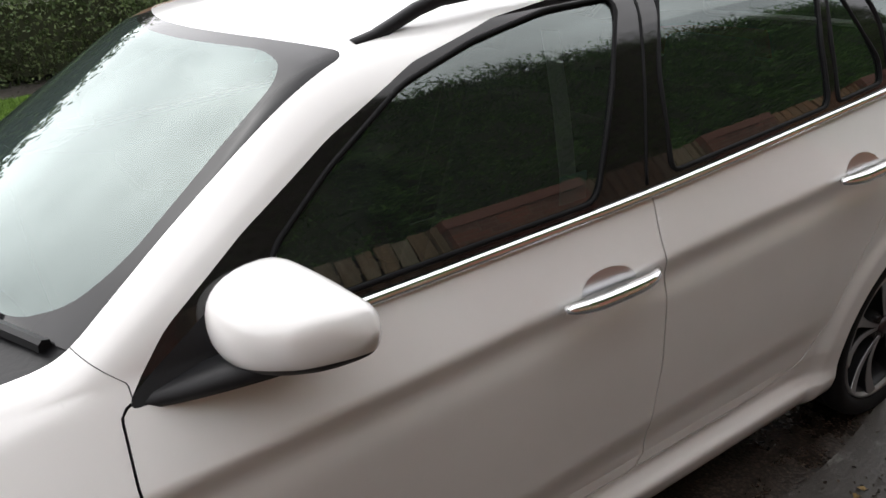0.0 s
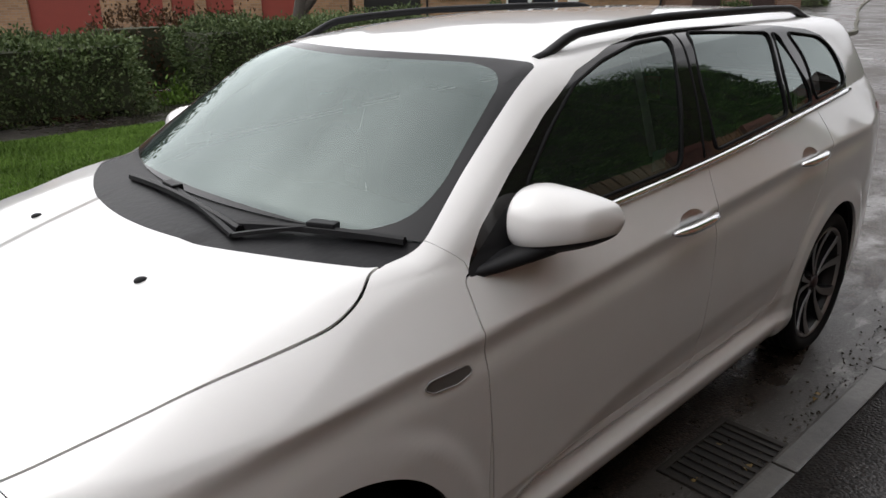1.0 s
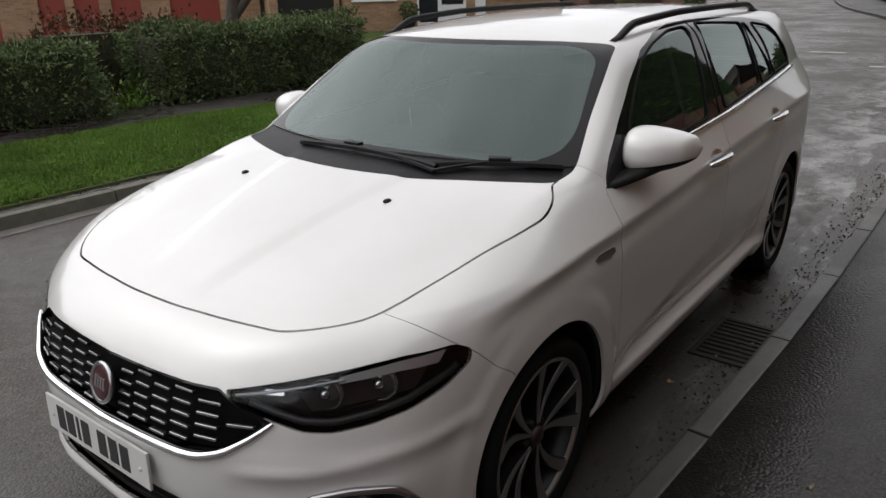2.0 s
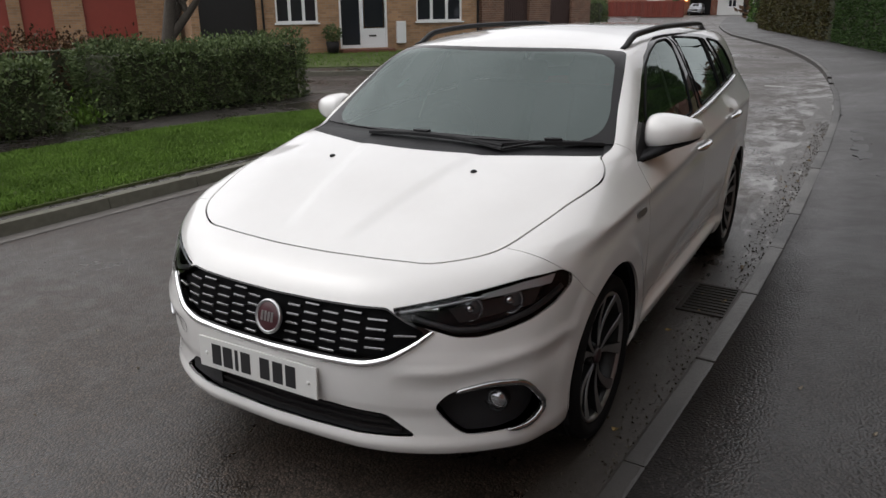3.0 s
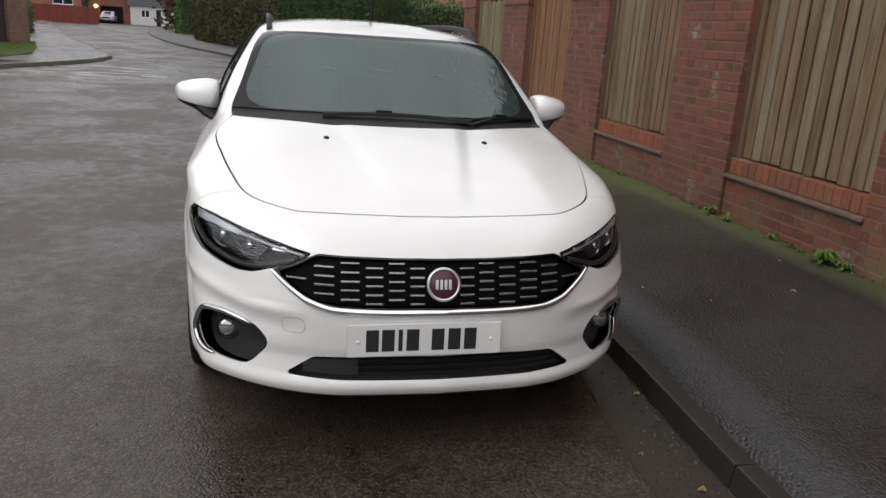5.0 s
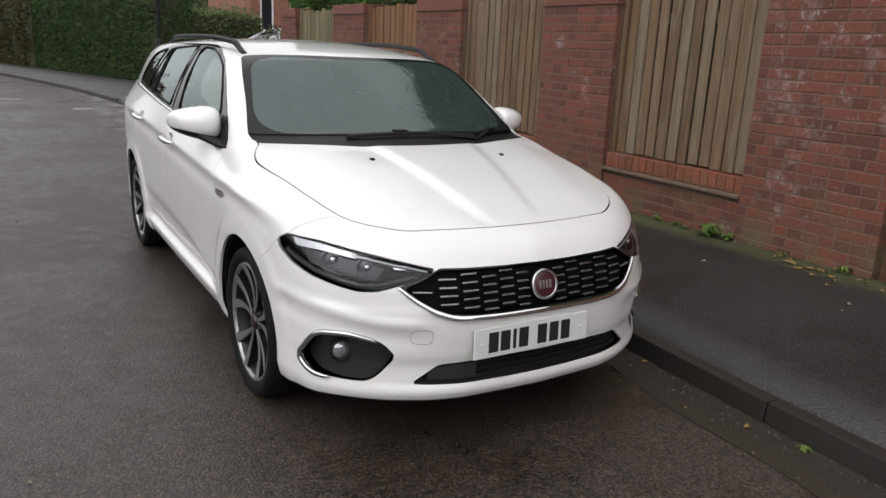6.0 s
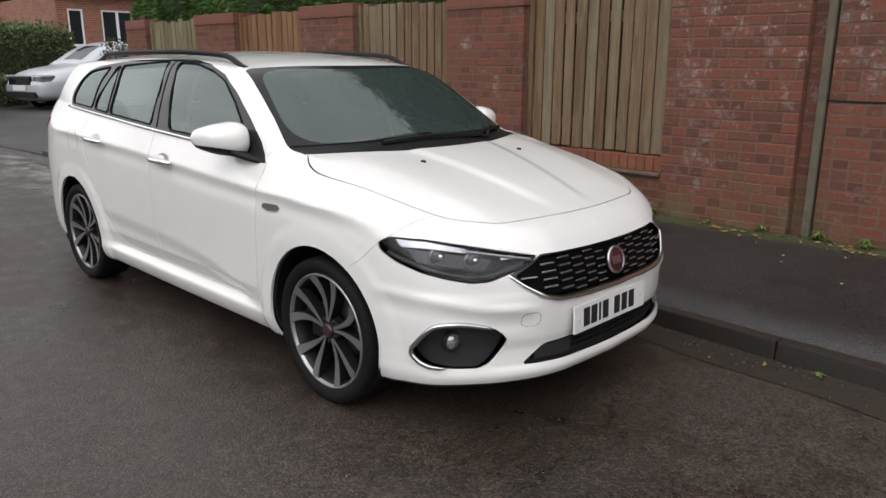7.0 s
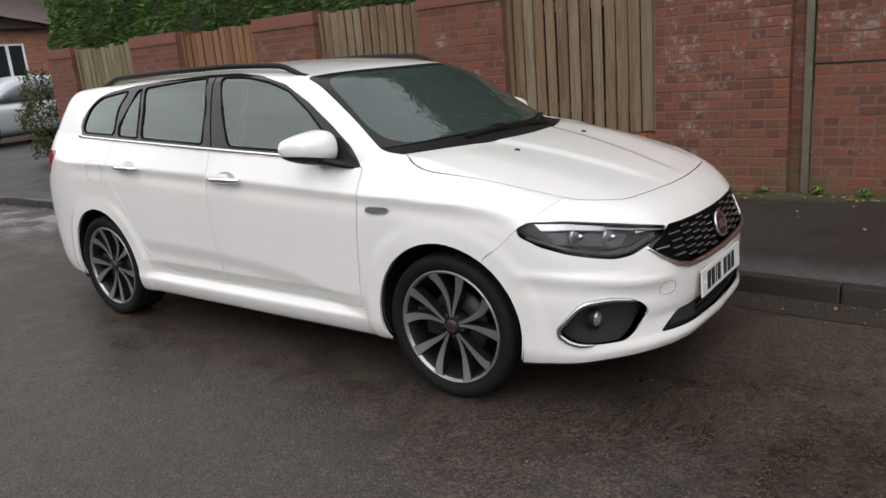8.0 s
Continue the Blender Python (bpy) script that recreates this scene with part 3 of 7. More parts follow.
def lathe(bm, profile, steps=48, axis="Y", centre=(0, 0, 0)):
    """Turns a profile of (radius, along) round an axis."""
    rings = []
    for r, h in profile:
        ring = []
        for i in range(steps):
            t = 2 * math.pi * i / steps
            c, s = r * math.cos(t), r * math.sin(t)
            co = {"Y": (c, h, s), "Z": (c, s, h), "X": (h, c, s)}[axis]
            ring.append(bm.verts.new(Vector(co) + Vector(centre)))
        rings.append(ring)
    for a, b in zip(rings, rings[1:]):
        for i in range(steps):
            j = (i + 1) % steps
            bm.faces.new((a[i], a[j], b[j], b[i]))
    bmesh.ops.recalc_face_normals(bm, faces=bm.faces[:])
    return rings


def sweep(bm, points, section, closed=False, up=(0, 0, 1), ends=True):
    """Carries a closed section of (across, up) along a line of points; a section for each point may be given."""
    pts = [Vector(p) for p in points]
    k, rings = len(pts), []
    for i, p in enumerate(pts):
        a = pts[i - 1] if i or closed else p
        b = pts[(i + 1) % k] if i < k - 1 or closed else p
        t = (b - a).normalized()
        side = t.cross(Vector(up)).normalized()
        top = side.cross(t)
        sec = section(i / max(k - 1, 1)) if callable(section) else section
        rings.append([bm.verts.new(p + side * u + top * v) for u, v in sec])
    pairs = list(zip(rings, rings[1:])) + ([(rings[-1], rings[0])] if closed else [])
    for a, b in pairs:
        for i in range(len(a)):
            j = (i + 1) % len(a)
            bm.faces.new((a[i], a[j], b[j], b[i]))
    if ends and not closed:
        bm.faces.new(rings[0][::-1])
        bm.faces.new(rings[-1])
    bmesh.ops.recalc_face_normals(bm, faces=bm.faces[:])


def circle(r, n=10, squash=1.0):
    return [(r * math.cos(2 * math.pi * i / n), r * squash * math.sin(2 * math.pi * i / n)) for i in range(n)]


def slab(bm, poly, z0, z1):
    """An upright prism over a plan outline; z may be a function of (x, y)."""
    f = lambda z, p: z(*p) if callable(z) else z
    lo = [bm.verts.new((*p, f(z0, p))) for p in poly]
    hi = [bm.verts.new((*p, f(z1, p))) for p in poly]
    bm.faces.new(hi)
    bm.faces.new(lo[::-1])
    for i in range(len(poly)):
        j = (i + 1) % len(poly)
        bm.faces.new((lo[i], lo[j], hi[j], hi[i]))
    bmesh.ops.recalc_face_normals(bm, faces=bm.faces[:])


# ---- ground, kerbs and pavements ----
def kerb_line(x):
    """The face of the near kerb, beside the parked car."""
    return hermite(np.array(x, float), [-40, -20, -2, -0.7, 0, 1, 2, 4, 6, 9, 12, 14, 18, 26, 29, 38, 56, 90], [-1.2, -0.85, -0.93, -0.995, -1.04, -1.095, -1.14, -1.17, -1.175, -1.14, -1.0, -0.82, -0.35, 1.3, 2.2, 5.1, 8.9, 14.0])


def pavement_height(x, y):
    """The near pavement climbs a little from the kerb to the wall."""
    back = float(kerb_line(x)) - 0.10
    drop = float(step(8.5, 10.2, np.array(x)) * step(15.5, 13.5, np.array(x))) * 0.075
    lift = min(1.0, max(0.0, (back - y) / 1.7))
    return 0.090 + 0.103 * lift - drop * (1 - lift)


bm = bmesh.new()
bmesh.ops.create_grid(bm, x_segments=4, y_segments=4, size=600)
structure("road", bm, ROAD, "damp grey-brown tarmac road with fine pale chippings")

bm = bmesh.new()
xs = [-40 + 2 * i for i in range(16)] + [-9 + 0.5 * i for i in range(80)] + [31 + 2 * i for i in range(28)]
rows = []
for x in xs:
    back = float(kerb_line(x)) - 0.098
    far = -2.95 if x < 10.4 else -12.0
    ys = [back + (far - back) * t for t in (0, 0.2, 0.4, 0.6, 0.8, 1)]
    rows.append([bm.verts.new((x, back, 0.0))] + [bm.verts.new((x, y, pavement_height(x, y))) for y in ys])
for a, b in zip(rows, rows[1:]):
    for i in range(len(a) - 1):
        bm.faces.new((a[i], a[i + 1], b[i + 1], b[i]))
bmesh.ops.recalc_face_normals(bm, faces=bm.faces[:])
structure("pavement", bm, PAVING, "wet dark tarmac pavement beside the brick wall", True)


def kerb_stone(length, width, height):
    bm = bmesh.new()
    box(bm, 0, length - 0.006, -width, 0, -0.1, height, 0.012)
    for v in bm.verts:
        if v.co.z > 0.05 and v.co.y > -0.04:
            v.co.y -= 0.018
    return bm


def lay_kerb(name, points, width, height, mat, label, z_of=None):
    """A row of kerb stones along a line; they lie to the line's left (negative across)."""
    mesh = mesh_of("kerb_stone", kerb_stone(0.915, width, height), mat)
    owner = tagged(new(name), label, kind="structure")
    pts = [Vector((*p, 0)) for p in points]
    at, left = 0, 0.0
    pos = pts[0].copy()
    while at < len(pts) - 1:
        want, a = 0.915, pos.copy()
        while at < len(pts) - 1 and (pts[at + 1] - pos).length < want:
            want -= (pts[at + 1] - pos).length
            at += 1
            pos = pts[at].copy()
        if at >= len(pts) - 1:
            break
        pos = pos + (pts[at + 1] - pos).normalized() * want
        d = pos - a
        ob = new("kerb_stone", mesh)
        ob.parent = owner
        drop = z_of(a.x) if z_of else 0.0
        ob.matrix_basis = Matrix.Translation((a.x, a.y, -drop + random.uniform(-0.004, 0.004))) @ Matrix.Rotation(math.atan2(d.y, d.x), 4, "Z") @ Matrix.Diagonal((d.length / 0.915, 1, 1, 1))
    return owner


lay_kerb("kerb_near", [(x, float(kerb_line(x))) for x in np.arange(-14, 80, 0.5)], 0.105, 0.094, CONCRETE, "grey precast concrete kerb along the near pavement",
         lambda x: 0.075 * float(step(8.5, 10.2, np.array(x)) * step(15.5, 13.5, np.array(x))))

VERGE = [(-30, 3.93), (-2, 3.80), (4.4, 3.63), (5.4, 3.65), (6.2, 3.78), (6.9, 4.04), (7.5, 4.45), (8.0, 4.85), (8.35, 5.35), (8.45, 5.9), (8.2, 6.9), (7.6, 8.3), (5.5, 11.6), (-2, 23)]


def rounded_line(points, per=6):
    """A smooth line through points of the plan."""
    t = np.arange(len(points))
    fine = np.linspace(0, len(points) - 1, (len(points) - 1) * per + 1)
    return list(zip(hermite(fine, t, [p[0] for p in points]), hermite(fine, t, [p[1] for p in points])))


verge_edge = rounded_line(VERGE)
lay_kerb("kerb_verge", verge_edge[::-1], 0.125, 0.10, OLD_CONCRETE, "mossy concrete kerb round the grass verge corner")


def inset_line(line, d):
    """A line moved sideways in the plan by d."""
    out = []
    for i, p in enumerate(line):
        a, b = Vector(line[max(i - 1, 0)]), Vector(line[min(i + 1, len(line) - 1)])
        t = (b - a).normalized()
        out.append((p[0] - t.y * d, p[1] + t.x * d))
    return out


bm = bmesh.new()
line = [p for p in verge_edge if p[0] > -6 and p[1] < 7.5]
near_row = [bm.verts.new((*p, 0.0042)) for p in inset_line(line, -0.002)]
far_row = [bm.verts.new((*p, 0.0042)) for p in inset_line(line, -0.15)]
for i in range(len(line) - 1):
    bm.faces.new((near_row[i], near_row[i + 1], far_row[i + 1], far_row[i]))
bmesh.ops.recalc_face_normals(bm, faces=bm.faces[:])
structure("gutter_verge", bm, CHANNEL, "pale worn concrete channel along the verge kerb")
bm = bmesh.new()
slab(bm, inset_line(verge_edge, 0.12) + [(-30, 60)], -0.02, 0.098)
structure("footpath_far", bm, FAR_PAVING, "grey tarmac footpath between the verge and the hedge")
VERGE_GRASS = [(-30, 6.5), (1.4, 6.4), (3.4, 6.25), (4.9, 6.02), (6.1, 5.6), (6.9, 5.0), (7.3, 4.55), (7.05, 4.3), (6.2, 4.02), (5.4, 3.9), (4.4, 3.87), (-2, 4.0), (-30, 4.1)]
bm = bmesh.new()
slab(bm, VERGE_GRASS, 0.0, 0.118)
structure("verge_ground", bm, GRASS_SOIL, "mown green grass verge")

FAR = [(4.0, 22.0), (9.5, 13.0), (11.4, 9.98), (13.2, 7.9), (14.6, 6.95), (16.8, 6.35), (19.0, 5.65), (21.0, 5.3), (22.6, 5.3), (24.0, 5.65), (25.5, 6.15), (30, 7.5), (36, 9.4), (41.3, 10.95), (60, 16), (86, 23)]
far_edge = rounded_line(FAR)
lay_kerb("kerb_far", far_edge[::-1], 0.125, 0.10, OLD_CONCRETE, "dark concrete kerb along the far side of the side road")
bm = bmesh.new()
slab(bm, inset_line(far_edge, 0.12) + [(86, 60), (4, 60)], -0.02, 0.098)
structure("pavement_far", bm, FAR_PAVING, "grey wet tarmac pavement before the houses")
HOUSE_C, HOUSE_D, HOUSE_N = Vector((21.6, 10.8, 0.12)), Vector((-0.81, 0.586, 0)), Vector((-0.586, -0.81, 0))
lawn = [(5.5, 22), (10.6, 13.4), (12.3, 10.75), (14.3, 8.55), (16.0, 7.8), (19.0, 7.35), (21.5, 7.3), (25.0, 8.1), (29.3, 9.3), (23.0, 10.3), (21.6, 10.7), (12.0, 17.7)]
bm = bmesh.new()
slab(bm, lawn, 0.0, 0.12)
structure("lawn_ground", bm, GRASS_SOIL, "front lawn of short green grass before the brick house")


# ---- meshing the skin and parting it into panels ----
def skin_normal(p, e=0.002):
    x, y, z = p.T
    g = np.stack([skin(x + e, y, z) - skin(x - e, y, z), skin(x, y + e, z) - skin(x, y - e, z), skin(x, y, z + e) - skin(x, y, z - e)], 1) / (2 * e)
    return g


def settle(p, level=0.0, rounds=4):
    """Draws points on to the skin."""
    for _ in range(rounds):
        g = skin_normal(p)
        move = (skin(*p.T) - level)[:, None] * g / np.maximum((g * g).sum(1, keepdims=True), 0.05)
        size = np.linalg.norm(move, axis=1, keepdims=True)
        p = p - move * np.minimum(1, 0.02 / np.maximum(size, 1e-9))
    return p


def mesh_skin(h):
    """Half of the skin (y above nought) as a mesh of triangles: points, normals, faces."""
    gx, gy, gz = np.arange(-0.95, 3.78, h), np.arange(-1.5 * h, 0.99, h), np.arange(0.13, 1.53, h)
    v = np.empty((len(gx), len(gy), len(gz)))
    yy, zz = np.meshgrid(gy, gz, indexing="ij")
    for i, x in enumerate(gx):
        v[i] = skin(np.full(yy.shape, x), yy, zz)
    s = v < 0
    n = np.array(v.shape) - 1
    count = sum(s[i:n[0] + i, j:n[1] + j, k:n[2] + k].astype(int) for i in (0, 1) for j in (0, 1) for k in (0, 1))
    cells = np.argwhere((count > 0) & (count < 8))
    index = -np.ones(n, int)
    index[tuple(cells.T)] = np.arange(len(cells))
    total, hits = np.zeros((len(cells), 3)), np.zeros(len(cells))
    for ax in range(3):
        for o1 in (0, 1):
            for o2 in (0, 1):
                c = cells.copy()
                others = [q for q in range(3) if q != ax]
                c[:, others[0]] += o1
                c[:, others[1]] += o2
                d = c.copy()
                d[:, ax] += 1
                va, vb = v[tuple(c.T)], v[tuple(d.T)]
                cross = (va < 0) != (vb < 0)
                t = np.where(cross, va / np.where(cross, va - vb, 1), 0)
                total += np.where(cross[:, None], c + (d - c) * t[:, None], 0)
                hits += cross
    points = total / hits[:, None] * h + np.array([gx[0], gy[0], gz[0]])
    faces = []
    for ax in range(3):
        b, c = (ax + 1) % 3, (ax + 2) % 3
        lo, hi = [slice(None)] * 3, [slice(None)] * 3
        lo[ax], hi[ax] = slice(0, -1), slice(1, None)
        e = np.argwhere(s[tuple(lo)] != s[tuple(hi)])
        e = e[(e[:, b] > 0) & (e[:, c] > 0) & (e[:, b] < n[b]) & (e[:, c] < n[c])]
        flip = s[tuple(lo)][tuple(e.T)]
        q = []
        for db, dc in ((-1, -1), (0, -1), (0, 0), (-1, 0)):
            m = e.copy()
            m[:, b] += db
            m[:, c] += dc
            q.append(index[tuple(m.T)])
        q = np.stack(q, 1)
        q[~flip] = q[~flip][:, ::-1]
        faces += [q[:, [0, 1, 2]], q[:, [0, 2, 3]]]
    faces = np.concatenate(faces)
    faces = faces[(faces >= 0).all(1)]
    points = settle(points)
    g = skin_normal(points)
    return points, g / np.linalg.norm(g, axis=1, keepdims=True), faces


def compact(p, n, f):
    used = np.unique(f)
    back = np.zeros(len(p), int)
    back[used] = np.arange(len(used))
    return p[used], n[used], back[f]


def cut(piece, d):
    """Parts a mesh along the line where d (a value for each point) is nought: what lies below it, and the rest."""
    p, n, f = piece
    d = np.where(np.abs(d) < 1e-7, 1e-7, d)
    neg = d[f] < 0
    k = neg.sum(1)
    sides = {0: [f[k == 3]], 1: [f[k == 0]]}
    extra_p, extra_n, made = [], [], {}

    def between(i, j):
        key = (i, j) if i < j else (j, i)
        if key not in made:
            t = d[key[0]] / (d[key[0]] - d[key[1]])
            made[key] = len(p) + len(extra_p)
            extra_p.append(p[key[0]] * (1 - t) + p[key[1]] * t)
            extra_n.append(n[key[0]] * (1 - t) + n[key[1]] * t)
        return made[key]

    lists = {0: [], 1: []}
    for tri, ng, kk in zip(f[(k == 1) | (k == 2)], neg[(k == 1) | (k == 2)], k[(k == 1) | (k == 2)]):
        lone = int(np.argmax(ng)) if kk == 1 else int(np.argmin(ng))
        a, b, c = int(tri[lone]), int(tri[(lone + 1) % 3]), int(tri[(lone + 2) % 3])
        ab, ac = between(a, b), between(a, c)
        mine = 0 if kk == 1 else 1
        lists[mine].append((a, ab, ac))
        lists[1 - mine] += [(ab, b, c), (ab, c, ac)]
    if extra_p:
        extra_n = np.array(extra_n)
        extra_n /= np.maximum(np.linalg.norm(extra_n, axis=1, keepdims=True), 1e-9)
        p, n = np.concatenate([p, extra_p]), np.concatenate([n, extra_n])
    out = []
    for q in (0, 1):
        faces = np.concatenate(sides[q] + ([np.array(lists[q])] if lists[q] else [])).astype(int)
        out.append(compact(p, n, faces))
    return out


def fillet(points, r=0.02, steps=5):
    """A closed outline with its corners rounded."""
    out, k = [], len(points)
    for i in range(k):
        p0, p1, p2 = (np.array(points[j % k], float) for j in (i - 1, i, i + 1))
        l0, l2 = np.linalg.norm(p0 - p1), np.linalg.norm(p2 - p1)
        q = min(r, 0.45 * l0, 0.45 * l2)
        a, b = p1 + (p0 - p1) * q / l0, p1 + (p2 - p1) * q / l2
        for t in np.linspace(0, 1, steps):
            out.append((1 - t) ** 2 * a + 2 * t * (1 - t) * p1 + t * t * b)
    return np.array(out)


def outline(u, v, poly):
    """Signed distance from a closed outline, below nought inside."""
    best, inside = np.full(len(u), 1e9), np.zeros(len(u), bool)
    for (x0, y0), (x1, y1) in zip(poly, np.roll(poly, -1, 0)):
        dx, dy = x1 - x0, y1 - y0
        t = np.clip(((u - x0) * dx + (v - y0) * dy) / max(dx * dx + dy * dy, 1e-12), 0, 1)
        best = np.minimum(best, np.hypot(u - x0 - t * dx, v - y0 - t * dy))
        inside ^= ((y0 > v) != (y1 > v)) & (u < (x1 - x0) * (v - y0) / (y1 - y0 if y1 != y0 else 1e-12) + x0)
    return np.where(inside, -best, best)


def mirrored(piece):
    p, n, f = piece
    return p * [1, -1, 1], n * [1, -1, 1], f[:, ::-1]


def joined(*pieces):
    ps, ns, fs, base = [], [], [], 0
    for p, n, f in pieces:
        ps.append(p), ns.append(n), fs.append(f + base)
        base += len(p)
    return np.concatenate(ps), np.concatenate(ns), np.concatenate(fs)


def moved_in(piece, depth):
    p, n, f = piece
    return p - n * depth, n, f


def rimmed(piece, depth):
    """Turns the mesh's edges inwards by a depth, so that the panel has a thickness. Edges on the car's middle stay open."""
    p, n, f = piece
    e = np.concatenate([f[:, [0, 1]], f[:, [1, 2]], f[:, [2, 0]]])
    key = np.sort(e, 1)
    _, first, count = np.unique(key[:, 0] * (len(p) + 1) + key[:, 1], return_index=True, return_counts=True)
    e = e[first[count == 1]]
    e = e[~((np.abs(p[e[:, 0], 1]) < 1e-4) & (np.abs(p[e[:, 1], 1]) < 1e-4))]
    if len(e) == 0:
        return p, n, f
    used, local = np.unique(e, return_inverse=True)
    local = local.reshape(e.shape) + len(p)
    top = len(used)
    mid = p[used]
    # the rim's points are doubled so that the edge stays crisp
    q = np.concatenate([p, mid, mid - n[used] * depth])
    i, j = local[:, 0], local[:, 1]
    # rim normals point away from the panel
    along = mid[j - len(p)] - mid[i - len(p)]
    out = np.cross(along, n[e[:, 0]])
    rn = np.zeros((top, 3))
    np.add.at(rn, i - len(p), out)
    np.add.at(rn, j - len(p), out)
    rn /= np.maximum(np.linalg.norm(rn, axis=1, keepdims=True), 1e-9)
    faces = np.concatenate([f, np.stack([j, i, i + top], 1), np.stack([j, i + top, j + top], 1)])
    return q, np.concatenate([n, rn, rn]), faces


def panel(name, piece, material, parent, label="", depth=0.012):
    p, n, f = rimmed(piece, depth) if depth else piece
    me = bpy.data.meshes.new(name)
    me.from_pydata(p.tolist(), [], f.tolist())
    me.polygons.foreach_set("use_smooth", np.ones(len(f), bool))
    me.normals_split_custom_set_from_vertices((n / np.maximum(np.linalg.norm(n, axis=1, keepdims=True), 1e-9)).tolist())
    me.materials.append(material)
    ob = new(name, me)
    ob.parent = parent
    return tagged(ob, label)


# ---- scattered leaves and blades ----
RNG = np.random.default_rng(7)


def quads_mesh(name, corners, mat):
    """A mesh of loose four-sided pieces; corners has the shape (n, 4, 3)."""
    n = len(corners)
    me = bpy.data.meshes.new(name)
    me.from_pydata(corners.reshape(-1, 3).tolist(), [], np.arange(4 * n).reshape(n, 4).tolist())
    me.materials.append(mat)
    return me


def leaf_quads(p, out, long, wide, droop=0.0, spread=0.9):
    """A bent lozenge at each point, lying roughly across the way out."""
    n = len(p)
    d = out + RNG.normal(0, spread, (n, 3)) * 0.6
    d[:, 2] -= droop
    d /= np.linalg.norm(d, axis=1, keepdims=True)
    s = np.cross(d, RNG.normal(0, 1, (n, 3)))
    s /= np.maximum(np.linalg.norm(s, axis=1, keepdims=True), 1e-6)
    l = (long * RNG.uniform(0.6, 1.35, n))[:, None]
    w = (wide * RNG.uniform(0.7, 1.3, n))[:, None]
    return np.stack([p - d * l * 0.3, p + s * w * 0.5 + d * l * 0.15, p + d * l * 0.7, p - s * w * 0.5 + d * l * 0.15], 1)


def wobble(x, y, z, f, seed):
    return (np.sin(x * f + seed) * np.sin(y * f * 1.3 + seed * 2.1) + np.sin(z * f * 1.7 + x * f * 0.6 + seed * 0.7) + np.sin((x + y) * f * 2.3 + z * f + seed * 3)) / 3


def hedge(name, line, thick, z0, z1, mat, per_m2, long, wide, label, category="hedge", droop=0.0, bulge=0.07, ragged=0.0, core_mat=None):
    """A clipped hedge along a line of the plan: a dark twiggy core, and leaves over its faces."""
    owner = thing(name, label, category)
    pts = [Vector((*p, 0)) for p in line]
    ps, outs = [], []
    for a, b in zip(pts, pts[1:]):
        d = b - a
        length = d.length
        t = d.normalized()
        nrm = Vector((-t.y, t.x, 0))
        for kind, area in (("f", length * (z1 - z0)), ("k", length * (z1 - z0)), ("t", length * thick)):
            n = int(area * per_m2)
            s = RNG.uniform(0, length, n)
            if kind == "t":
                c = RNG.uniform(-thick / 2, thick / 2, n)
                z = np.full(n, z1) + RNG.normal(0, 0.02, n) + ragged * RNG.uniform(0, 1, n) ** 3
                o = np.tile([0, 0, 1.0], (n, 1))
            else:
                sg = 1 if kind == "f" else -1
                z = RNG.uniform(z0, z1, n)
                c = np.full(n, sg * thick / 2)
                o = np.tile([nrm.x * sg, nrm.y * sg, 0.15], (n, 1))
                c = c - sg * 0.22 * thick * np.clip((z - z1 + 0.25) / 0.25, 0, 1) ** 2
            p = np.stack([a.x + t.x * s + nrm.x * c, a.y + t.y * s + nrm.y * c, z], 1)
            ps.append(p)
            outs.append(o)
    for end, t in ((pts[0], (pts[0] - pts[1]).normalized()), (pts[-1], (pts[-1] - pts[-2]).normalized())):
        n = int(thick * (z1 - z0) * per_m2 * 1.2)
        c, z = RNG.uniform(-thick / 2, thick / 2, n), RNG.uniform(z0, z1, n)
        r = 0.25 * thick * (1 - (2 * c / thick) ** 2)
        ps.append(np.stack([end.x + t.x * r - t.y * c, end.y + t.y * r + t.x * c, z], 1))
        outs.append(np.tile([t.x, t.y, 0.1], (n, 1)))
    p, o = np.concatenate(ps), np.concatenate(outs)
    push = bulge * wobble(p[:, 0], p[:, 1], p[:, 2], 3.1, 1.0) + bulge * 0.6 * wobble(p[:, 0], p[:, 1], p[:, 2], 9.0, 2.0) + RNG.normal(0, 0.025, len(p)) - RNG.uniform(0, 0.10, len(p)) ** 1.0
    p = p + o * push[:, None]
    ob = new("foliage", quads_mesh("foliage", leaf_quads(p, o, long, wide, droop), mat))
    ob.parent = owner
    tagged(ob, kind="stuff")
    core = bmesh.new()
    h = thick / 2 - 0.22
    poly = []
    for i, q in enumerate(pts):
        t = (pts[min(i + 1, len(pts) - 1)] - pts[max(i - 1, 0)]).normalized()
        poly.append((q + Vector((-t.y, t.x, 0)) * h, q - Vector((-t.y, t.x, 0)) * h))
    slab(core, [(v[0].x, v[0].y) for v in poly] + [(v[1].x, v[1].y) for v in reversed(poly)], z0 + 0.05, z1 - 0.10)
    part("hedge_core", core, core_mat or TWIGS, owner, "dark inner twigs")
    return owner


# ---- the brick wall with its timber panels, beside the pavement ----
WALL_Y, COURSE, BRICK_L, BRICK_W, BRICK_H = -2.93, 0.075, 0.215, 0.1025, 0.065
PIERS = [(-0.50, 0.53), (1.985, 2.965), (4.45, 5.49), (7.04, 8.15), (9.80, 10.55)]
BAYS = [(0.53, 1.985), (2.965, 4.45), (5.49, 7.04), (8.15, 9.80)]
wall = tagged(new("wall_near"), "red brick wall with piers and timber panels beside the pavement", kind="structure")


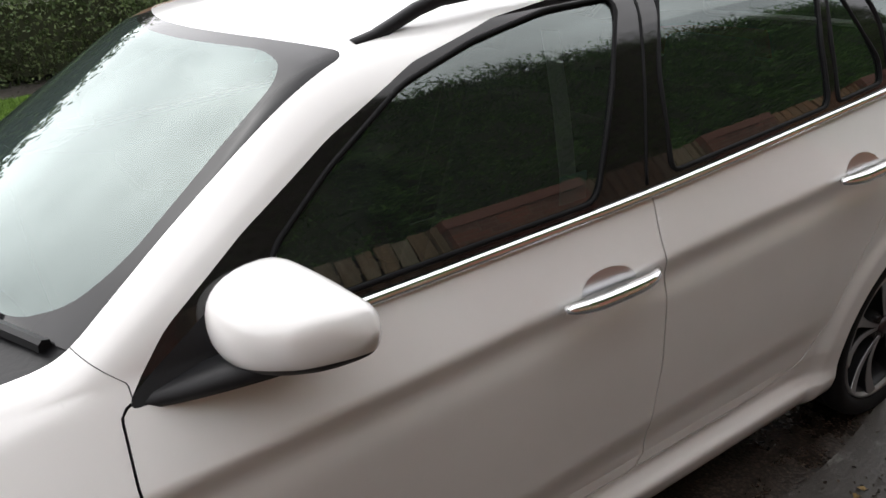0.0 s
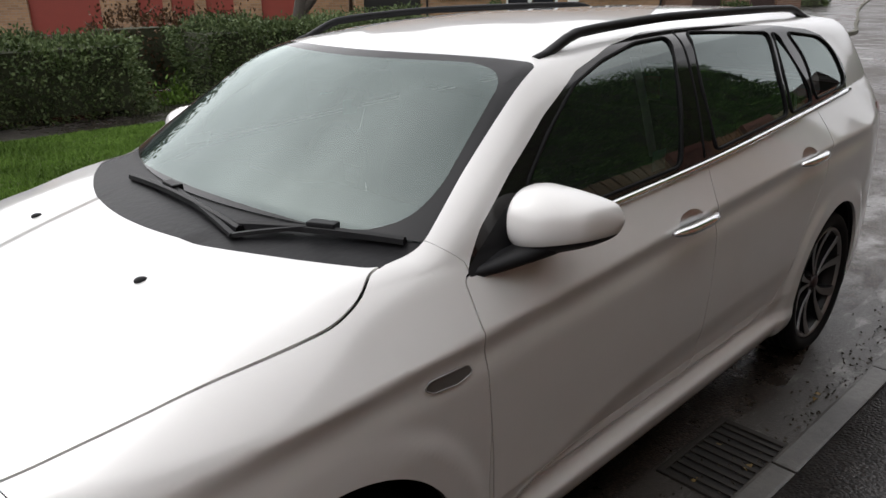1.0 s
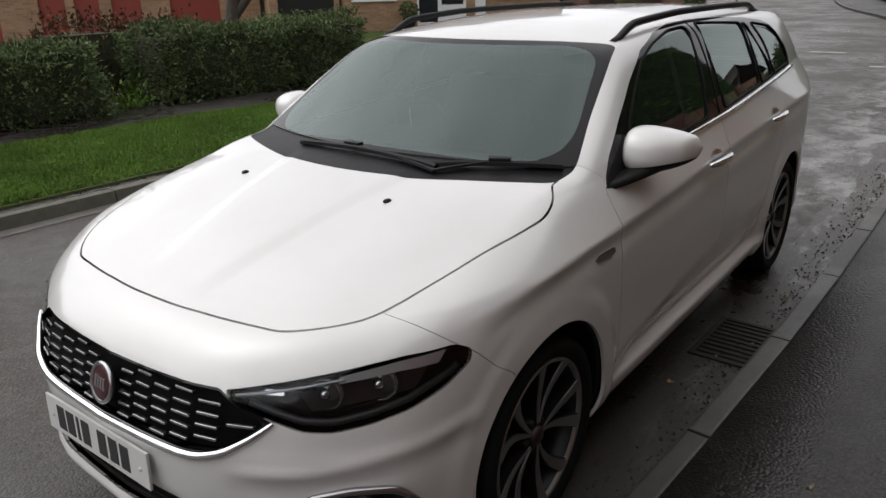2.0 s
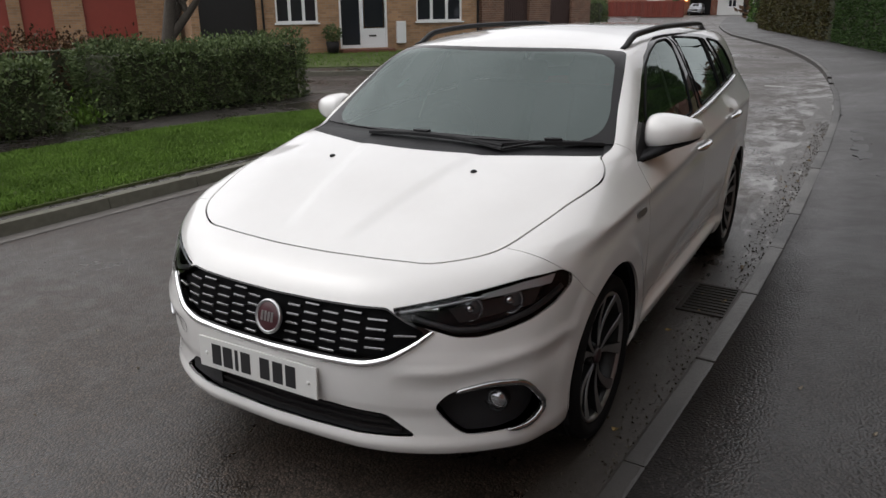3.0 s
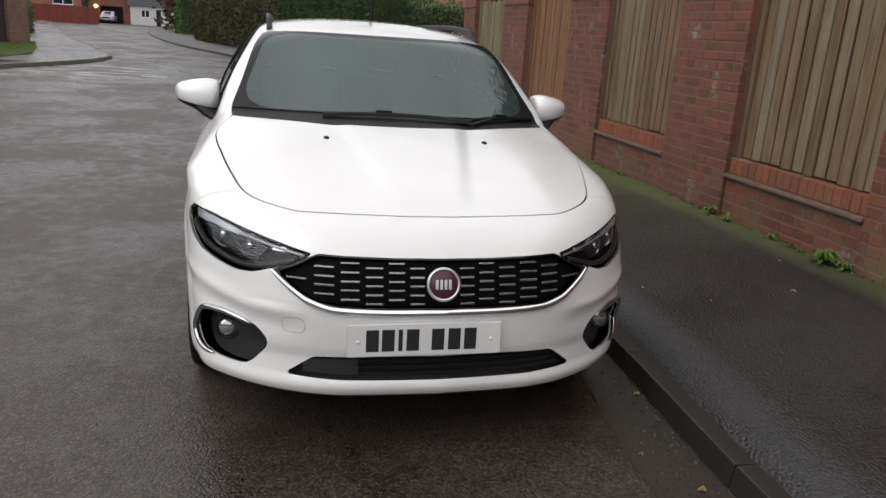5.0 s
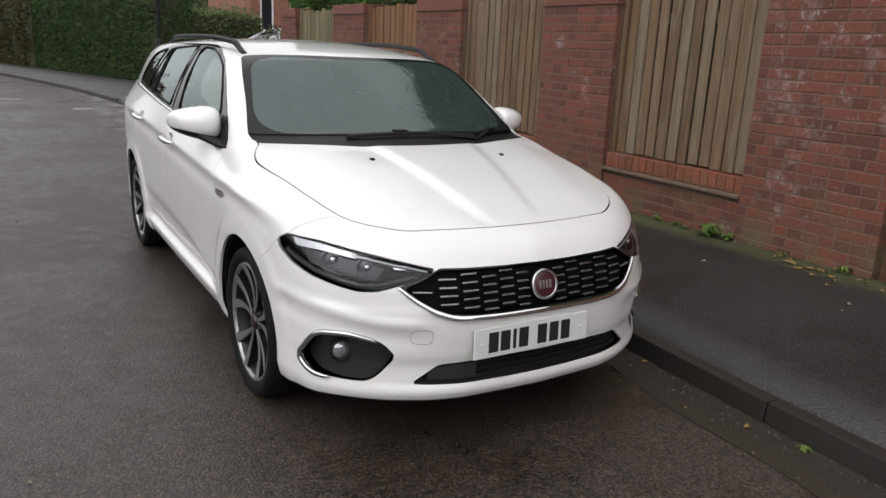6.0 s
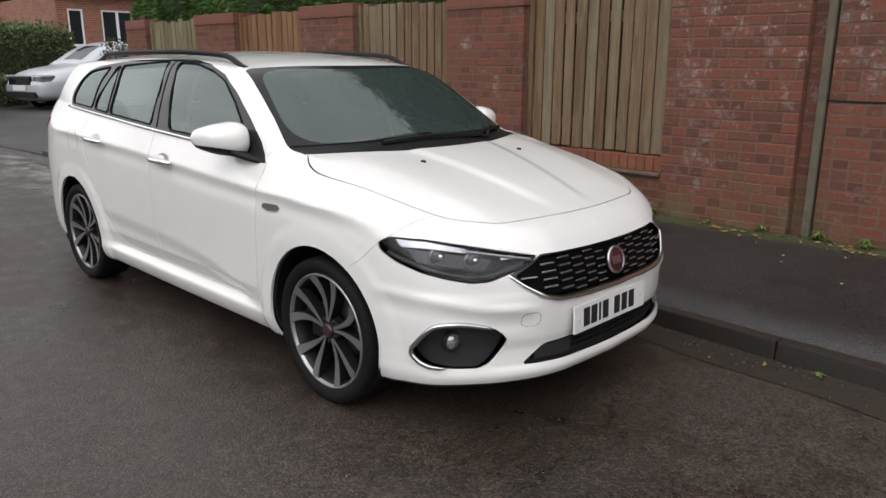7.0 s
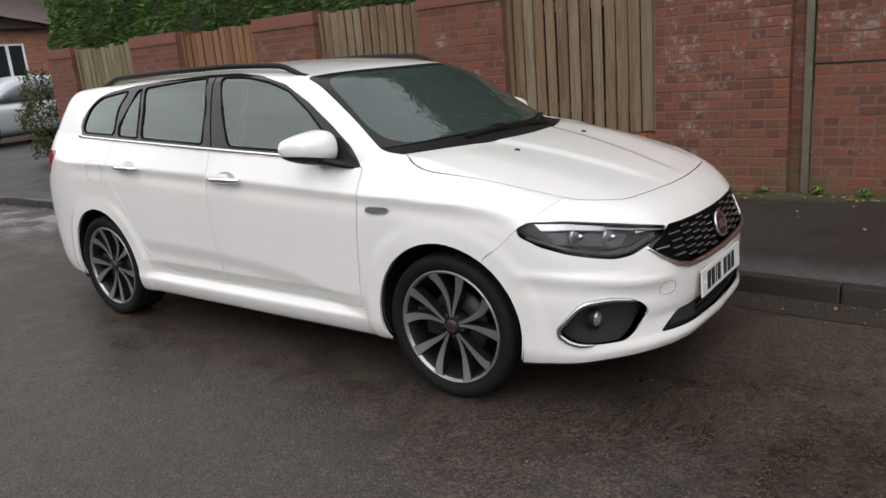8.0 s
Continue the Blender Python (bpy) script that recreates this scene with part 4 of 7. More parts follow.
def core_box(x0, x1, y0, y1, z0, z1, mat=None, label=""):
    bm = bmesh.new()
    box(bm, x0, x1, y0, y1, z0, z1)
    part("wall_core", bm, mat or MORTAR, wall, label or "pale mortar behind the bricks")


def brick_mesh(length, height=BRICK_H, depth=0.05, soft=0.004):
    bm = bmesh.new()
    box(bm, 0, length, -depth, 0, 0, height)
    front = [e for e in bm.edges if all(v.co.y > -0.001 for v in e.verts)]
    bmesh.ops.bevel(bm, geom=front, offset=soft, segments=1, affect="EDGES")
    return bm


def courses(x0, x1, z0, z1):
    """Rows of bricks, headers and stretchers mixed, the joints broken: left edge, length and foot of each."""
    rnd = random.Random(int(100 * (x0 + 20)))
    out, row = [], 0
    z = z0
    while z + BRICK_H <= z1 + 0.004:
        kind = (0.9, 0.6, 0.95, 0.4, 0.8)[row % 5]
        x = x0
        first = rnd.choice((0.05, 0.1025, 0.16, 0.215))
        while x < x1 - 0.03:
            length = BRICK_W if rnd.random() < kind else BRICK_L
            if x == x0:
                length = first
            if x1 - x - length < 0.06:
                length = x1 - x
            out.append((x, min(length, x1 - x), z))
            x += length + 0.010
        z += COURSE
        row += 1
    return out


laid = []
for x0, x1 in PIERS:
    core_box(x0 + 0.004, x1 - 0.004, WALL_Y - 0.33, WALL_Y - 0.0035, 0.0, 2.03)
    laid += [(x, WALL_Y, z, l, False) for x, l, z in courses(x0, x1, 0.17, 1.90)]
for x0, x1 in BAYS:
    core_box(x0, x1, WALL_Y - 0.29, WALL_Y - 0.0335, 0.0, 0.53)
    laid += [(x, WALL_Y - 0.030, z, l, False) for x, l, z in courses(x0 + 0.005, x1 - 0.005, 0.17, 0.50)]
# the neighbour's wall, set back behind a post
core_box(-12.0, -0.66, WALL_Y - 0.33, WALL_Y - 0.0735, 0.0, 2.4)
laid += [(x, WALL_Y - 0.070, z, l, True) for x, l, z in courses(-5.0, -0.66, 0.17, 2.35)]
laid += [(x, WALL_Y - 0.070, z, l, True) for x, l, z in courses(-12.0, -5.01, 0.17, 2.35)]
core_box(-0.59, -0.496, WALL_Y - 0.33, WALL_Y - 0.0935, 0.0, 2.4)
laid += [(x, WALL_Y - 0.090, z, l, True) for x, l, z in courses(-0.588, -0.502, 0.17, 2.35)]
laid.sort(key=lambda q: abs(q[0] - 0.3) + (3 if q[4] else 0))
shared = {}
rest = []
for k, (x, y, z, length, other) in enumerate(laid):
    if k < 300:
        key = (round(length, 3), other)
        if key not in shared:
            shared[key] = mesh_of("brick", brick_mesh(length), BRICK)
        ob = new("brick", shared[key])
        ob.parent = wall
        ob.location = (x, y + random.uniform(-0.002, 0.002), z + random.uniform(-0.0015, 0.0015))
        ob.rotation_euler = (random.uniform(-0.01, 0.01), random.uniform(-0.006, 0.006), 0)
    else:
        rest.append((x, y + random.uniform(-0.002, 0.002), z, length))
verts, faces = [], []
for x, y, z, l in rest:
    b, s = len(verts), 0.004
    verts += [(x, y - 0.03, z), (x + l, y - 0.03, z), (x + l, y - 0.03, z + BRICK_H), (x, y - 0.03, z + BRICK_H), (x + s, y, z + s), (x + l - s, y, z + s), (x + l - s, y, z + BRICK_H - s), (x + s, y, z + BRICK_H - s)]
    faces += [(b + 4, b + 7, b + 6, b + 5)] + [(b + i, b + i + 4, b + (i + 1) % 4 + 4, b + (i + 1) % 4) for i in range(4)]
me = bpy.data.meshes.new("brickwork")
me.from_pydata(verts, [], faces)
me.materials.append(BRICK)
ob = new("brickwork", me)
ob.parent = wall
tagged(ob, "weathered red bricks farther along the wall", kind="stuff")
# the end pier's and first pier's sides
for x0, x1 in PIERS[:1] + PIERS[-1:]:
    for xx, sg in ((x0, -1), (x1, 1)):
        verts, faces = [], []
        for row in range(23):
            z = 0.17 + COURSE * row
            for k, (w0, w1) in enumerate(((0.004, 0.107), (0.117, 0.325)) if row % 2 else ((0.004, 0.219), (0.229, 0.325))):
                b = len(verts)
                for dx in (-0.02 * sg, 0.002 * sg):
                    verts += [(xx + dx, WALL_Y - w0, z), (xx + dx, WALL_Y - w1, z), (xx + dx, WALL_Y - w1, z + BRICK_H), (xx + dx, WALL_Y - w0, z + BRICK_H)]
                faces += [(b + 4, b + 5, b + 6, b + 7)] + [(b + i, b + (i + 1) % 4, b + (i + 1) % 4 + 4, b + i + 4) for i in range(4)]
        me = bpy.data.meshes.new("pier_side")
        me.from_pydata(verts, [], faces)
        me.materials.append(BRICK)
        ob = new("pier_side", me)
        ob.parent = wall
# caps of the piers: a dripping course and a flat red coping
for x0, x1 in PIERS:
    bm = bmesh.new()
    box(bm, x0 - 0.012, x1 + 0.012, WALL_Y - 0.34, WALL_Y + 0.014, 1.902, 1.918, 0.003)
    box(bm, x0 - 0.004, x1 + 0.004, WALL_Y - 0.335, WALL_Y + 0.005, 1.918, 2.045, 0.012)
    part("pier_cap", bm, BRICK_CAP, wall, "flat red coping of a pier")
# brick sills under the panels
for x0, x1 in BAYS:
    bm = bmesh.new()
    box(bm, x0 + 0.005, x1 - 0.005, WALL_Y - 0.26, WALL_Y + 0.010, 0.500, 0.530, 0.010)
    part("sill_ledge", bm, BRICK_DARK, wall, "weathered projecting sill course")
    n = int((x1 - x0) / 0.078)
    w = (x1 - x0 - 0.01) / n
    for k in range(n):
        bm = bmesh.new()
        box(bm, x0 + 0.005 + w * k + 0.003, x0 + 0.005 + w * (k + 1) - 0.003, WALL_Y - 0.25, WALL_Y - 0.034 + random.uniform(-0.002, 0.002), 0.532, 0.654, 0.004, 1)
        part("sill_brick", bm, BRICK_LIGHT, wall)
# green-stained post between the two walls
bm = bmesh.new()
box(bm, -0.645, -0.592, WALL_Y - 0.12, WALL_Y - 0.045, 0.12, 2.4, 0.008)
tagged(part("joint_post", bm, POST_GREEN, wall), "green-stained concrete post between two walls")
bm = bmesh.new()
box(bm, -12.0, -0.66, WALL_Y - 0.12, WALL_Y - 0.0665, 1.148, 1.160)
part("damp_course", bm, BLACK, wall, "dark damp course in the neighbouring wall")


def fence_panel(x0, x1, mat, tone):
    """Upright boards nailed to two rails behind them, between two piers."""
    owner = thing("fence_panel", f"{tone} upright timber boards between brick piers", "fence panel", "timber panels of the wall")
    owner.location = (x0, WALL_Y - 0.10, 0.66)
    width = x1 - x0
    for z in (0.18, 1.08):
        bm = bmesh.new()
        box(bm, 0.0, width, -0.085, -0.035, z, z + 0.09, 0.004)
        part("rail", bm, mat, owner)
    for xx in (0.004, width - 0.049):
        bm = bmesh.new()
        box(bm, xx, xx + 0.045, -0.055, 0.022, 0.0, 1.36, 0.004)
        part("edge_post", bm, mat, owner)
    n = 12
    pitch = (width - 0.10) / n
    for k in range(n):
        w = pitch - random.uniform(0.011, 0.022)
        bm = bmesh.new()
        box(bm, -w / 2, w / 2, -0.019, 0.0, random.uniform(-0.004, 0.012), 1.34 + random.uniform(-0.025, 0.03), 0.003, 1)
        ob = part("board", bm, mat, owner)
        ob.location = (0.05 + pitch * (k + 0.5), random.uniform(-0.006, 0.006), 0)
        ob.rotation_euler = (random.uniform(-0.004, 0.004), random.uniform(-0.006, 0.006), random.uniform(-0.03, 0.03))
    # near-black sheet added so that the gaps between boards read as shade
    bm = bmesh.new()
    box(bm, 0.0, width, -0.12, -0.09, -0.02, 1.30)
    part("gap_backing", bm, BOARD_SHADE, owner, "near-black sheet painted as shade behind the gaps")


for (x0, x1), mat, tone in zip(BAYS, (BOARD, BOARD, BOARD_ORANGE, BOARD_GREEN), ("weathered grey-brown", "weathered brown", "orange-brown", "green-tinged brown")):
    fence_panel(x0, x1, mat, tone)
hedge("conifer_hedge", [(2.4, -4.1), (11.4, -4.1)], 1.3, 1.55, 5.7, CONIFER, 1000, 0.12, 0.024, "tall feathery green conifer hedge behind the wall", droop=0.25, bulge=0.16, ragged=0.5)
hedge("conifer_hedge", [(-12, -4.6), (2.35, -4.4)], 1.2, 1.55, 5.5, CONIFER, 420, 0.14, 0.03, "dark conifer hedge behind the neighbouring wall", droop=0.2, bulge=0.16, ragged=0.4)

# ---- gutter, drain and litter at the near kerb ----
bm = bmesh.new()
rows = []
for x in np.arange(-6, 12.01, 0.3):
    y = float(kerb_line(x))
    rows.append([bm.verts.new((x, y + 0.004, 0.0042)), bm.verts.new((x, y + 0.13, 0.0042)), bm.verts.new((x, y + 0.27 + 0.04 * math.sin(x * 2.3) + 0.03 * math.sin(x * 5.1), 0.0042))])
for a, b in zip(rows, rows[1:]):
    for i in range(2):
        bm.faces.new((a[i], b[i], b[i + 1], a[i + 1]))
structure("gutter", bm, GUTTER, "gritty wet gutter with salt stains and painted pale wet shine")
drain = thing("drain_grate", "rusty cast-iron gully grate with slots, sunk in the gutter", "drain", m=Matrix.Translation((1.58, -0.985, 0.0)) @ Matrix.Rotation(-0.03, 4, "Z"))
for x0, x1, y0, y1 in ((-0.23, 0.23, -0.135, -0.11), (-0.23, 0.23, 0.11, 0.135), (-0.23, -0.205, -0.11, 0.11), (0.205, 0.23, -0.11, 0.11)):
    bm = bmesh.new()
    box(bm, x0, x1, y0, y1, -0.005, 0.014, 0.003)
    part("grate_frame", bm, IRON, drain)
for k in range(9):
    bm = bmesh.new()
    box(bm, -0.182 + 0.044 * k, -0.166 + 0.044 * k, -0.11, 0.11, 0.006, 0.013, 0.002)
    part("grate_bar", bm, IRON, drain)
# flat black sheet under the bars, painted as the darkness of the pit
bm = bmesh.new()
box(bm, -0.21, 0.21, -0.115, 0.115, 0.0045, 0.0055)
part("grate_backing", bm, PIT, drain, "flat black sheet painted as the pit's darkness")


def scatter_leaves(n, place, mat, label, size=0.03):
    for k in range(n):
        x, y, z = place()
        bm = bmesh.new()
        s = size * random.uniform(0.6, 1.4)
        ring = [bm.verts.new((s * 0.5 * math.cos(t) * (1 + 0.3 * math.cos(3 * t)), s * 0.32 * math.sin(t), 0.004 + 0.005 * math.cos(2 * t + k))) for t in np.linspace(0, 2 * math.pi, 10)[:-1]]
        bm.faces.new(ring)
        ob = tagged(new("fallen_leaf", mesh_of("fallen_leaf", bm, mat)), label, "leaf", "fallen leaves on the ground")
        ob.matrix_basis = Matrix.Translation((x, y, z)) @ Matrix.Rotation(random.uniform(0, 6.28), 4, "Z") @ Matrix.Rotation(random.uniform(-0.2, 0.2), 4, "X")


def gutter_spot():
    x = random.uniform(-1.5, 9)
    return x, float(kerb_line(x)) + random.uniform(0.02, 0.22), 0.006


def pavement_spot():
    x = random.uniform(-2, 9)
    y = random.choice((random.uniform(-2.9, -2.3), random.uniform(-2.9, -1.4)))
    return x, y, pavement_height(x, y) + 0.002


def road_spot():
    return random.uniform(-2.2, 4), random.uniform(1.1, 2.6), 0.003


scatter_leaves(26, gutter_spot, LEAF_YELLOW, "fallen yellow-brown leaf in the gutter", 0.03)
scatter_leaves(30, pavement_spot, LEAF_PALE, "small pale fallen leaf on the wet pavement", 0.026)
scatter_leaves(14, road_spot, LEAF_PALE, "tiny pale leaf scrap on the road", 0.018)
# clods and gravel along the gutter and the foot of the wall
p = []
for k in range(1500):
    x = random.uniform(-2, 9)
    p.append((x, float(kerb_line(x)) + abs(random.gauss(0, 0.09)), 0.004))
for k in range(1700):
    x = random.uniform(-3, 10)
    y = WALL_Y + abs(random.gauss(0, 0.05)) - 0.02
    p.append((x, y, pavement_height(x, y)))
p = np.array(p)
up = np.tile([0, 0, 1.0], (len(p), 1))
tagged(new("gutter_grit", quads_mesh("gutter_grit", leaf_quads(p + [0, 0, 0.004], up * 0.3, 0.014, 0.012), GRIT)), "dark grit and leaf mould along kerb and wall", "grit", kind="stuff")


def weed(x, y, size, leaves):
    owner = thing("weed", "small green weed growing at the foot of the wall", "plant", "weeds along the wall", Matrix.Translation((x, y, pavement_height(x, y) - 0.004)))
    c = []
    for k in range(leaves):
        t = random.uniform(0, 6.28)
        r = size * random.uniform(0.4, 1.0)
        h = size * random.uniform(0.2, 0.7)
        d, s = Vector((math.cos(t), math.sin(t), 0)), Vector((-math.sin(t), math.cos(t), 0)) * size * 0.13
        a, m, e = Vector((0, 0, 0.002)), d * r * 0.5 + Vector((0, 0, h)), d * r + Vector((0, 0, h * 0.55))
        c.append([a - s * 0.3, m - s, e, m + s])
    ob = new("weed_leaves", quads_mesh("weed_leaves", np.array([[tuple(v) for v in q] for q in c]), WEED))
    ob.parent = owner


weed(0.70, -2.86, 0.15, 40)
weed(0.55, -2.88, 0.09, 26)
for k in range(16):
    weed(random.uniform(-2.5, 4.5), -2.89, random.uniform(0.04, 0.10), 14)
for x in (-1.42,):
    yy = float(kerb_line(x)) + 0.03
    weed_at = thing("weed", "little green weed and leaf litter against the kerb", "plant", "weeds along the kerb", Matrix.Translation((x, yy, 0.0)))
    c = []
    for k in range(16):
        t = random.uniform(0, 6.28)
        d, s = Vector((math.cos(t), math.sin(t), 0)), Vector((-math.sin(t), math.cos(t), 0)) * 0.008
        c.append([Vector((0, 0, 0.002)) - s * 0.3, d * 0.018 + Vector((0, 0, 0.018)) - s * 0.6, d * 0.036 + Vector((0, 0, 0.010)), d * 0.018 + Vector((0, 0, 0.018)) + s * 0.6])
    ob = new("weed_leaves", quads_mesh("weed_leaves", np.array([[tuple(v) for v in q] for q in c]), WEED))
    ob.parent = weed_at

# ---- grass, hedges and tree on the far side ----


def inside(poly, x, y):
    return outline(x, y, np.array(poly, float)) < -0.02


def grass(name, poly, n, tall, z, label, near):
    xs, ys = [p[0] for p in poly], [p[1] for p in poly]
    x, y = RNG.uniform(max(min(xs), near[0]), min(max(xs), near[1]), n), RNG.uniform(min(ys), max(ys), n)
    keep = inside(poly, x, y)
    x, y = x[keep], y[keep]
    h = tall * RNG.uniform(0.5, 1.3, len(x)) * (1 + 0.35 * wobble(x, y, 0 * x, 2.2, 3.0))
    t = RNG.uniform(0, 6.28, len(x))
    lean = RNG.uniform(0.1, 0.7, len(x)) * h
    w = 0.005
    b = np.stack([x, y, np.full(len(x), z)], 1)
    s = np.stack([-np.sin(t), np.cos(t), 0 * t], 1) * w
    tip = b + np.stack([np.cos(t) * lean, np.sin(t) * lean, h], 1)
    mid = b + np.stack([np.cos(t) * lean * 0.35, np.sin(t) * lean * 0.35, h * 0.6], 1)
    tagged(new(name, quads_mesh(name, np.stack([b - s, b + s, mid + s * 0.7, tip], 1), GRASS)), label, "grass", kind="stuff")


grass("verge_grass", VERGE_GRASS, 220000, 0.03, 0.117, "short bright green grass of the verge", (-3.0, 9))
grass("lawn_grass", lawn, 60000, 0.06, 0.119, "short green grass of the front lawn", (8, 30))
hedge("privet_hedge", [(-9, 8.1), (0.0, 7.85), (3.05, 7.65)], 1.25, 0.10, 0.99, PRIVET, 1500, 0.058, 0.030, "clipped dark green hedge with bare twigs showing", bulge=0.17, ragged=0.05)
hedge("privet_hedge", [(4.2, 7.75), (7.6, 7.5)], 1.25, 0.10, 1.05, PRIVET, 1800, 0.055, 0.029, "dense clipped dark green hedge beside the footpath", bulge=0.15, ragged=0.03)
hedge("brown_hedge", [(3.4, 8.9), (5.6, 8.8)], 0.9, 0.10, 1.10, BEECH, 500, 0.06, 0.035, "russet-brown winter hedge behind the green one", bulge=0.12, ragged=0.2)
weed_owner = thing("ground_plant", "low bright green plant in the gap of the hedge", "plant", m=Matrix.Translation((3.66, 7.5, 0.098)))
pp = np.stack([RNG.normal(0, 0.14, 260), RNG.normal(0, 0.12, 260), np.abs(RNG.normal(0, 0.14, 260))], 1)
ob = new("plant_leaves", quads_mesh("plant_leaves", leaf_quads(pp, np.tile([0, 0, 1.0], (260, 1)), 0.09, 0.03), GRASS))
ob.parent = weed_owner


def tree(x, y, z, height, seed, label, depth=5):
    """A bare winter tree: a forking trunk, limbs and twigs."""
    rnd = random.Random(seed)
    owner = thing("tree", label, "tree", m=Matrix.Translation((x, y, z)))
    trunk, crown = bmesh.new(), bmesh.new()

    def limb(a, d, length, r, level):
        pts = [a]
        for k in range(4):
            d = (d + Vector((rnd.gauss(0, 0.10), rnd.gauss(0, 0.10), rnd.gauss(0.03, 0.06)))).normalized()
            pts.append(pts[-1] + d * length / 4)
        sides = 8 if level < 2 else 5 if level < 4 else 3
        sweep(trunk if level < 2 else crown, pts, lambda t: circle(r * (1 - 0.45 * t), sides), up=(0.31, 0.2, 0.93) if abs(d.z) < 0.8 else (1, 0.1, 0), ends=False)
        if level >= depth:
            return
        for k in range(3 if level else 2 + (seed % 2)):
            t = rnd.uniform(0.55, 1.0)
            start = pts[min(4, int(t * 4))]
            away = Vector((rnd.gauss(0, 1), rnd.gauss(0, 1), rnd.uniform(-0.1, 0.7))).normalized()
            limb(start, (d * 0.75 + away * 0.75).normalized(), length * rnd.uniform(0.6, 0.8), r * 0.55, level + 1)

    limb(Vector((0, 0, 0)), Vector((0.05, 0.0, 1)), height * 0.28, height * 0.026, 0)
    part("trunk", trunk, BARK, owner, "", True)
    part("branches", crown, BARK, owner, "bare winter branches", True)


tree(7.4, 10.0, 0.1, 6.5, 4, "bare winter tree with a forked trunk behind the hedge")
tree(-9.5, 10.5, 0.1, 9.5, 11, "tall bare winter tree beyond the verge", 5)
tree(-15.0, 7.5, 0.1, 10.0, 5, "tall bare winter tree beside the road", 5)
tree(4.2, -7.6, 0.1, 9.0, 8, "tall bare winter tree behind the brick wall", 5)


# worn white marks at the mouth of the side road
for x0, y0, y1 in ((16.0, 1.10, 1.78), (13.6, -0.05, 0.30), (16.0, 2.9, 3.5)):
    bm = bmesh.new()
    n = 9
    edge = [(x0 + random.uniform(-0.015, 0.015), y0 + (y1 - y0) * i / n) for i in range(n + 1)] + [(x0 + 0.14 + random.uniform(-0.015, 0.015), y1 - (y1 - y0) * i / n) for i in range(n + 1)]
    slab(bm, edge, 0.0, 0.004)
    tagged(part("road_marking", bm, ROAD_WHITE, None), "worn white dash painted on the wet road", "road marking", "white dashes on the road")


# broken, dark wet scars and stray leaves on the pavement
for k, (x, y, r) in enumerate(((6.0, -1.62, 0.22), (6.5, -1.58, 0.24), (7.1, -1.52, 0.17), (7.7, -1.46, 0.12), (5.0, -1.75, 0.05), (3.1, -1.95, 0.05), (2.2, -2.1, 0.035))):
    bm = bmesh.new()
    ring = []
    for i in range(18):
        t = 2 * math.pi * i / 18
        q = r * (0.72 + 0.24 * math.sin(3 * t + k) * math.cos(2 * t + 2 * k) + random.uniform(-0.12, 0.12))
        ring.append((x + 1.4 * q * math.cos(t), y + 0.55 * q * math.sin(t)))
    z = pavement_height(x, y)
    slab(bm, ring, z - 0.02, z + 0.004)
    tagged(part("tarmac_scar", bm, SCAR, None), "dark broken scar in the wet pavement tarmac", "pavement scar", "scars in the pavement")


def wall_foot_spot():
    x = random.uniform(-3.0, 0.2)
    y = -2.86 + abs(random.gauss(0, 0.11))
    return x, y, pavement_height(x, y) + 0.003


scatter_leaves(70, wall_foot_spot, LEAF_YELLOW, "dead brown leaf at the foot of the wall", 0.045)
for x in (-0.75, -1.05, -1.5, -2.0):
    weed(x, -2.90, 0.10, 22)


# ---- the parked car ----
CAR_Y = -0.013
car = thing("car", "clean white estate car with black roof rails parked by the kerb", "car", m=Matrix.Translation((0, CAR_Y, 0)))

SIDE_GLASS_LINE = [(0.44, 0.978), (0.58, 0.984), (0.66, 1.018), (0.97, 1.038), (1.47, 1.066), (2.13, 1.098), (2.845, 1.130), (2.885, 1.18), (2.885, 1.23), (2.83, 1.30), (2.755, 1.352),
                   (2.64, 1.380), (2.37, 1.407), (2.10, 1.420), (1.72, 1.430), (1.48, 1.426), (1.255, 1.402), (1.046, 1.353), (0.846, 1.265), (0.663, 1.162), (0.52, 1.065)]
FRONT_PANE = [(0.665, 1.038), (1.325, 1.072), (1.43, 1.234), (1.56, 1.410), (1.375, 1.403), (1.176, 1.370), (1.008, 1.322), (0.83, 1.224), (0.70, 1.130)]
REAR_PANE = [(1.535, 1.084), (2.13, 1.113), (2.165, 1.25), (2.25, 1.388), (1.69, 1.417), (1.582, 1.267)]
SMALL_PANE = [(2.172, 1.115), (2.385, 1.127), (2.40, 1.18), (2.315, 1.376), (2.288, 1.386), (2.21, 1.25)]
QUARTER_PANE = [(2.455, 1.133), (2.81, 1.146), (2.845, 1.18), (2.815, 1.294), (2.72, 1.348), (2.41, 1.382), (2.465, 1.288), (2.44, 1.16)]
FRONT_SEAM = [(0.434, 0.980), (0.425, 0.885), (0.442, 0.734), (0.464, 0.548), (0.476, 0.345)]
MIDDLE_SEAM = [(1.485, 0.345), (1.476, 0.477), (1.492, 0.661), (1.482, 0.845), (1.467, 0.961), (1.471, 1.10)]
FRONT_DOOR = FRONT_SEAM + MIDDLE_SEAM + [(0.62, 1.10), (0.48, 0.995)]
REAR_DOOR = MIDDLE_SEAM + [(2.40, 1.16), (2.44, 1.02), (2.40, 0.86), (2.29, 0.70), (2.20, 0.52), (2.12, 0.42), (1.98, 0.345)]
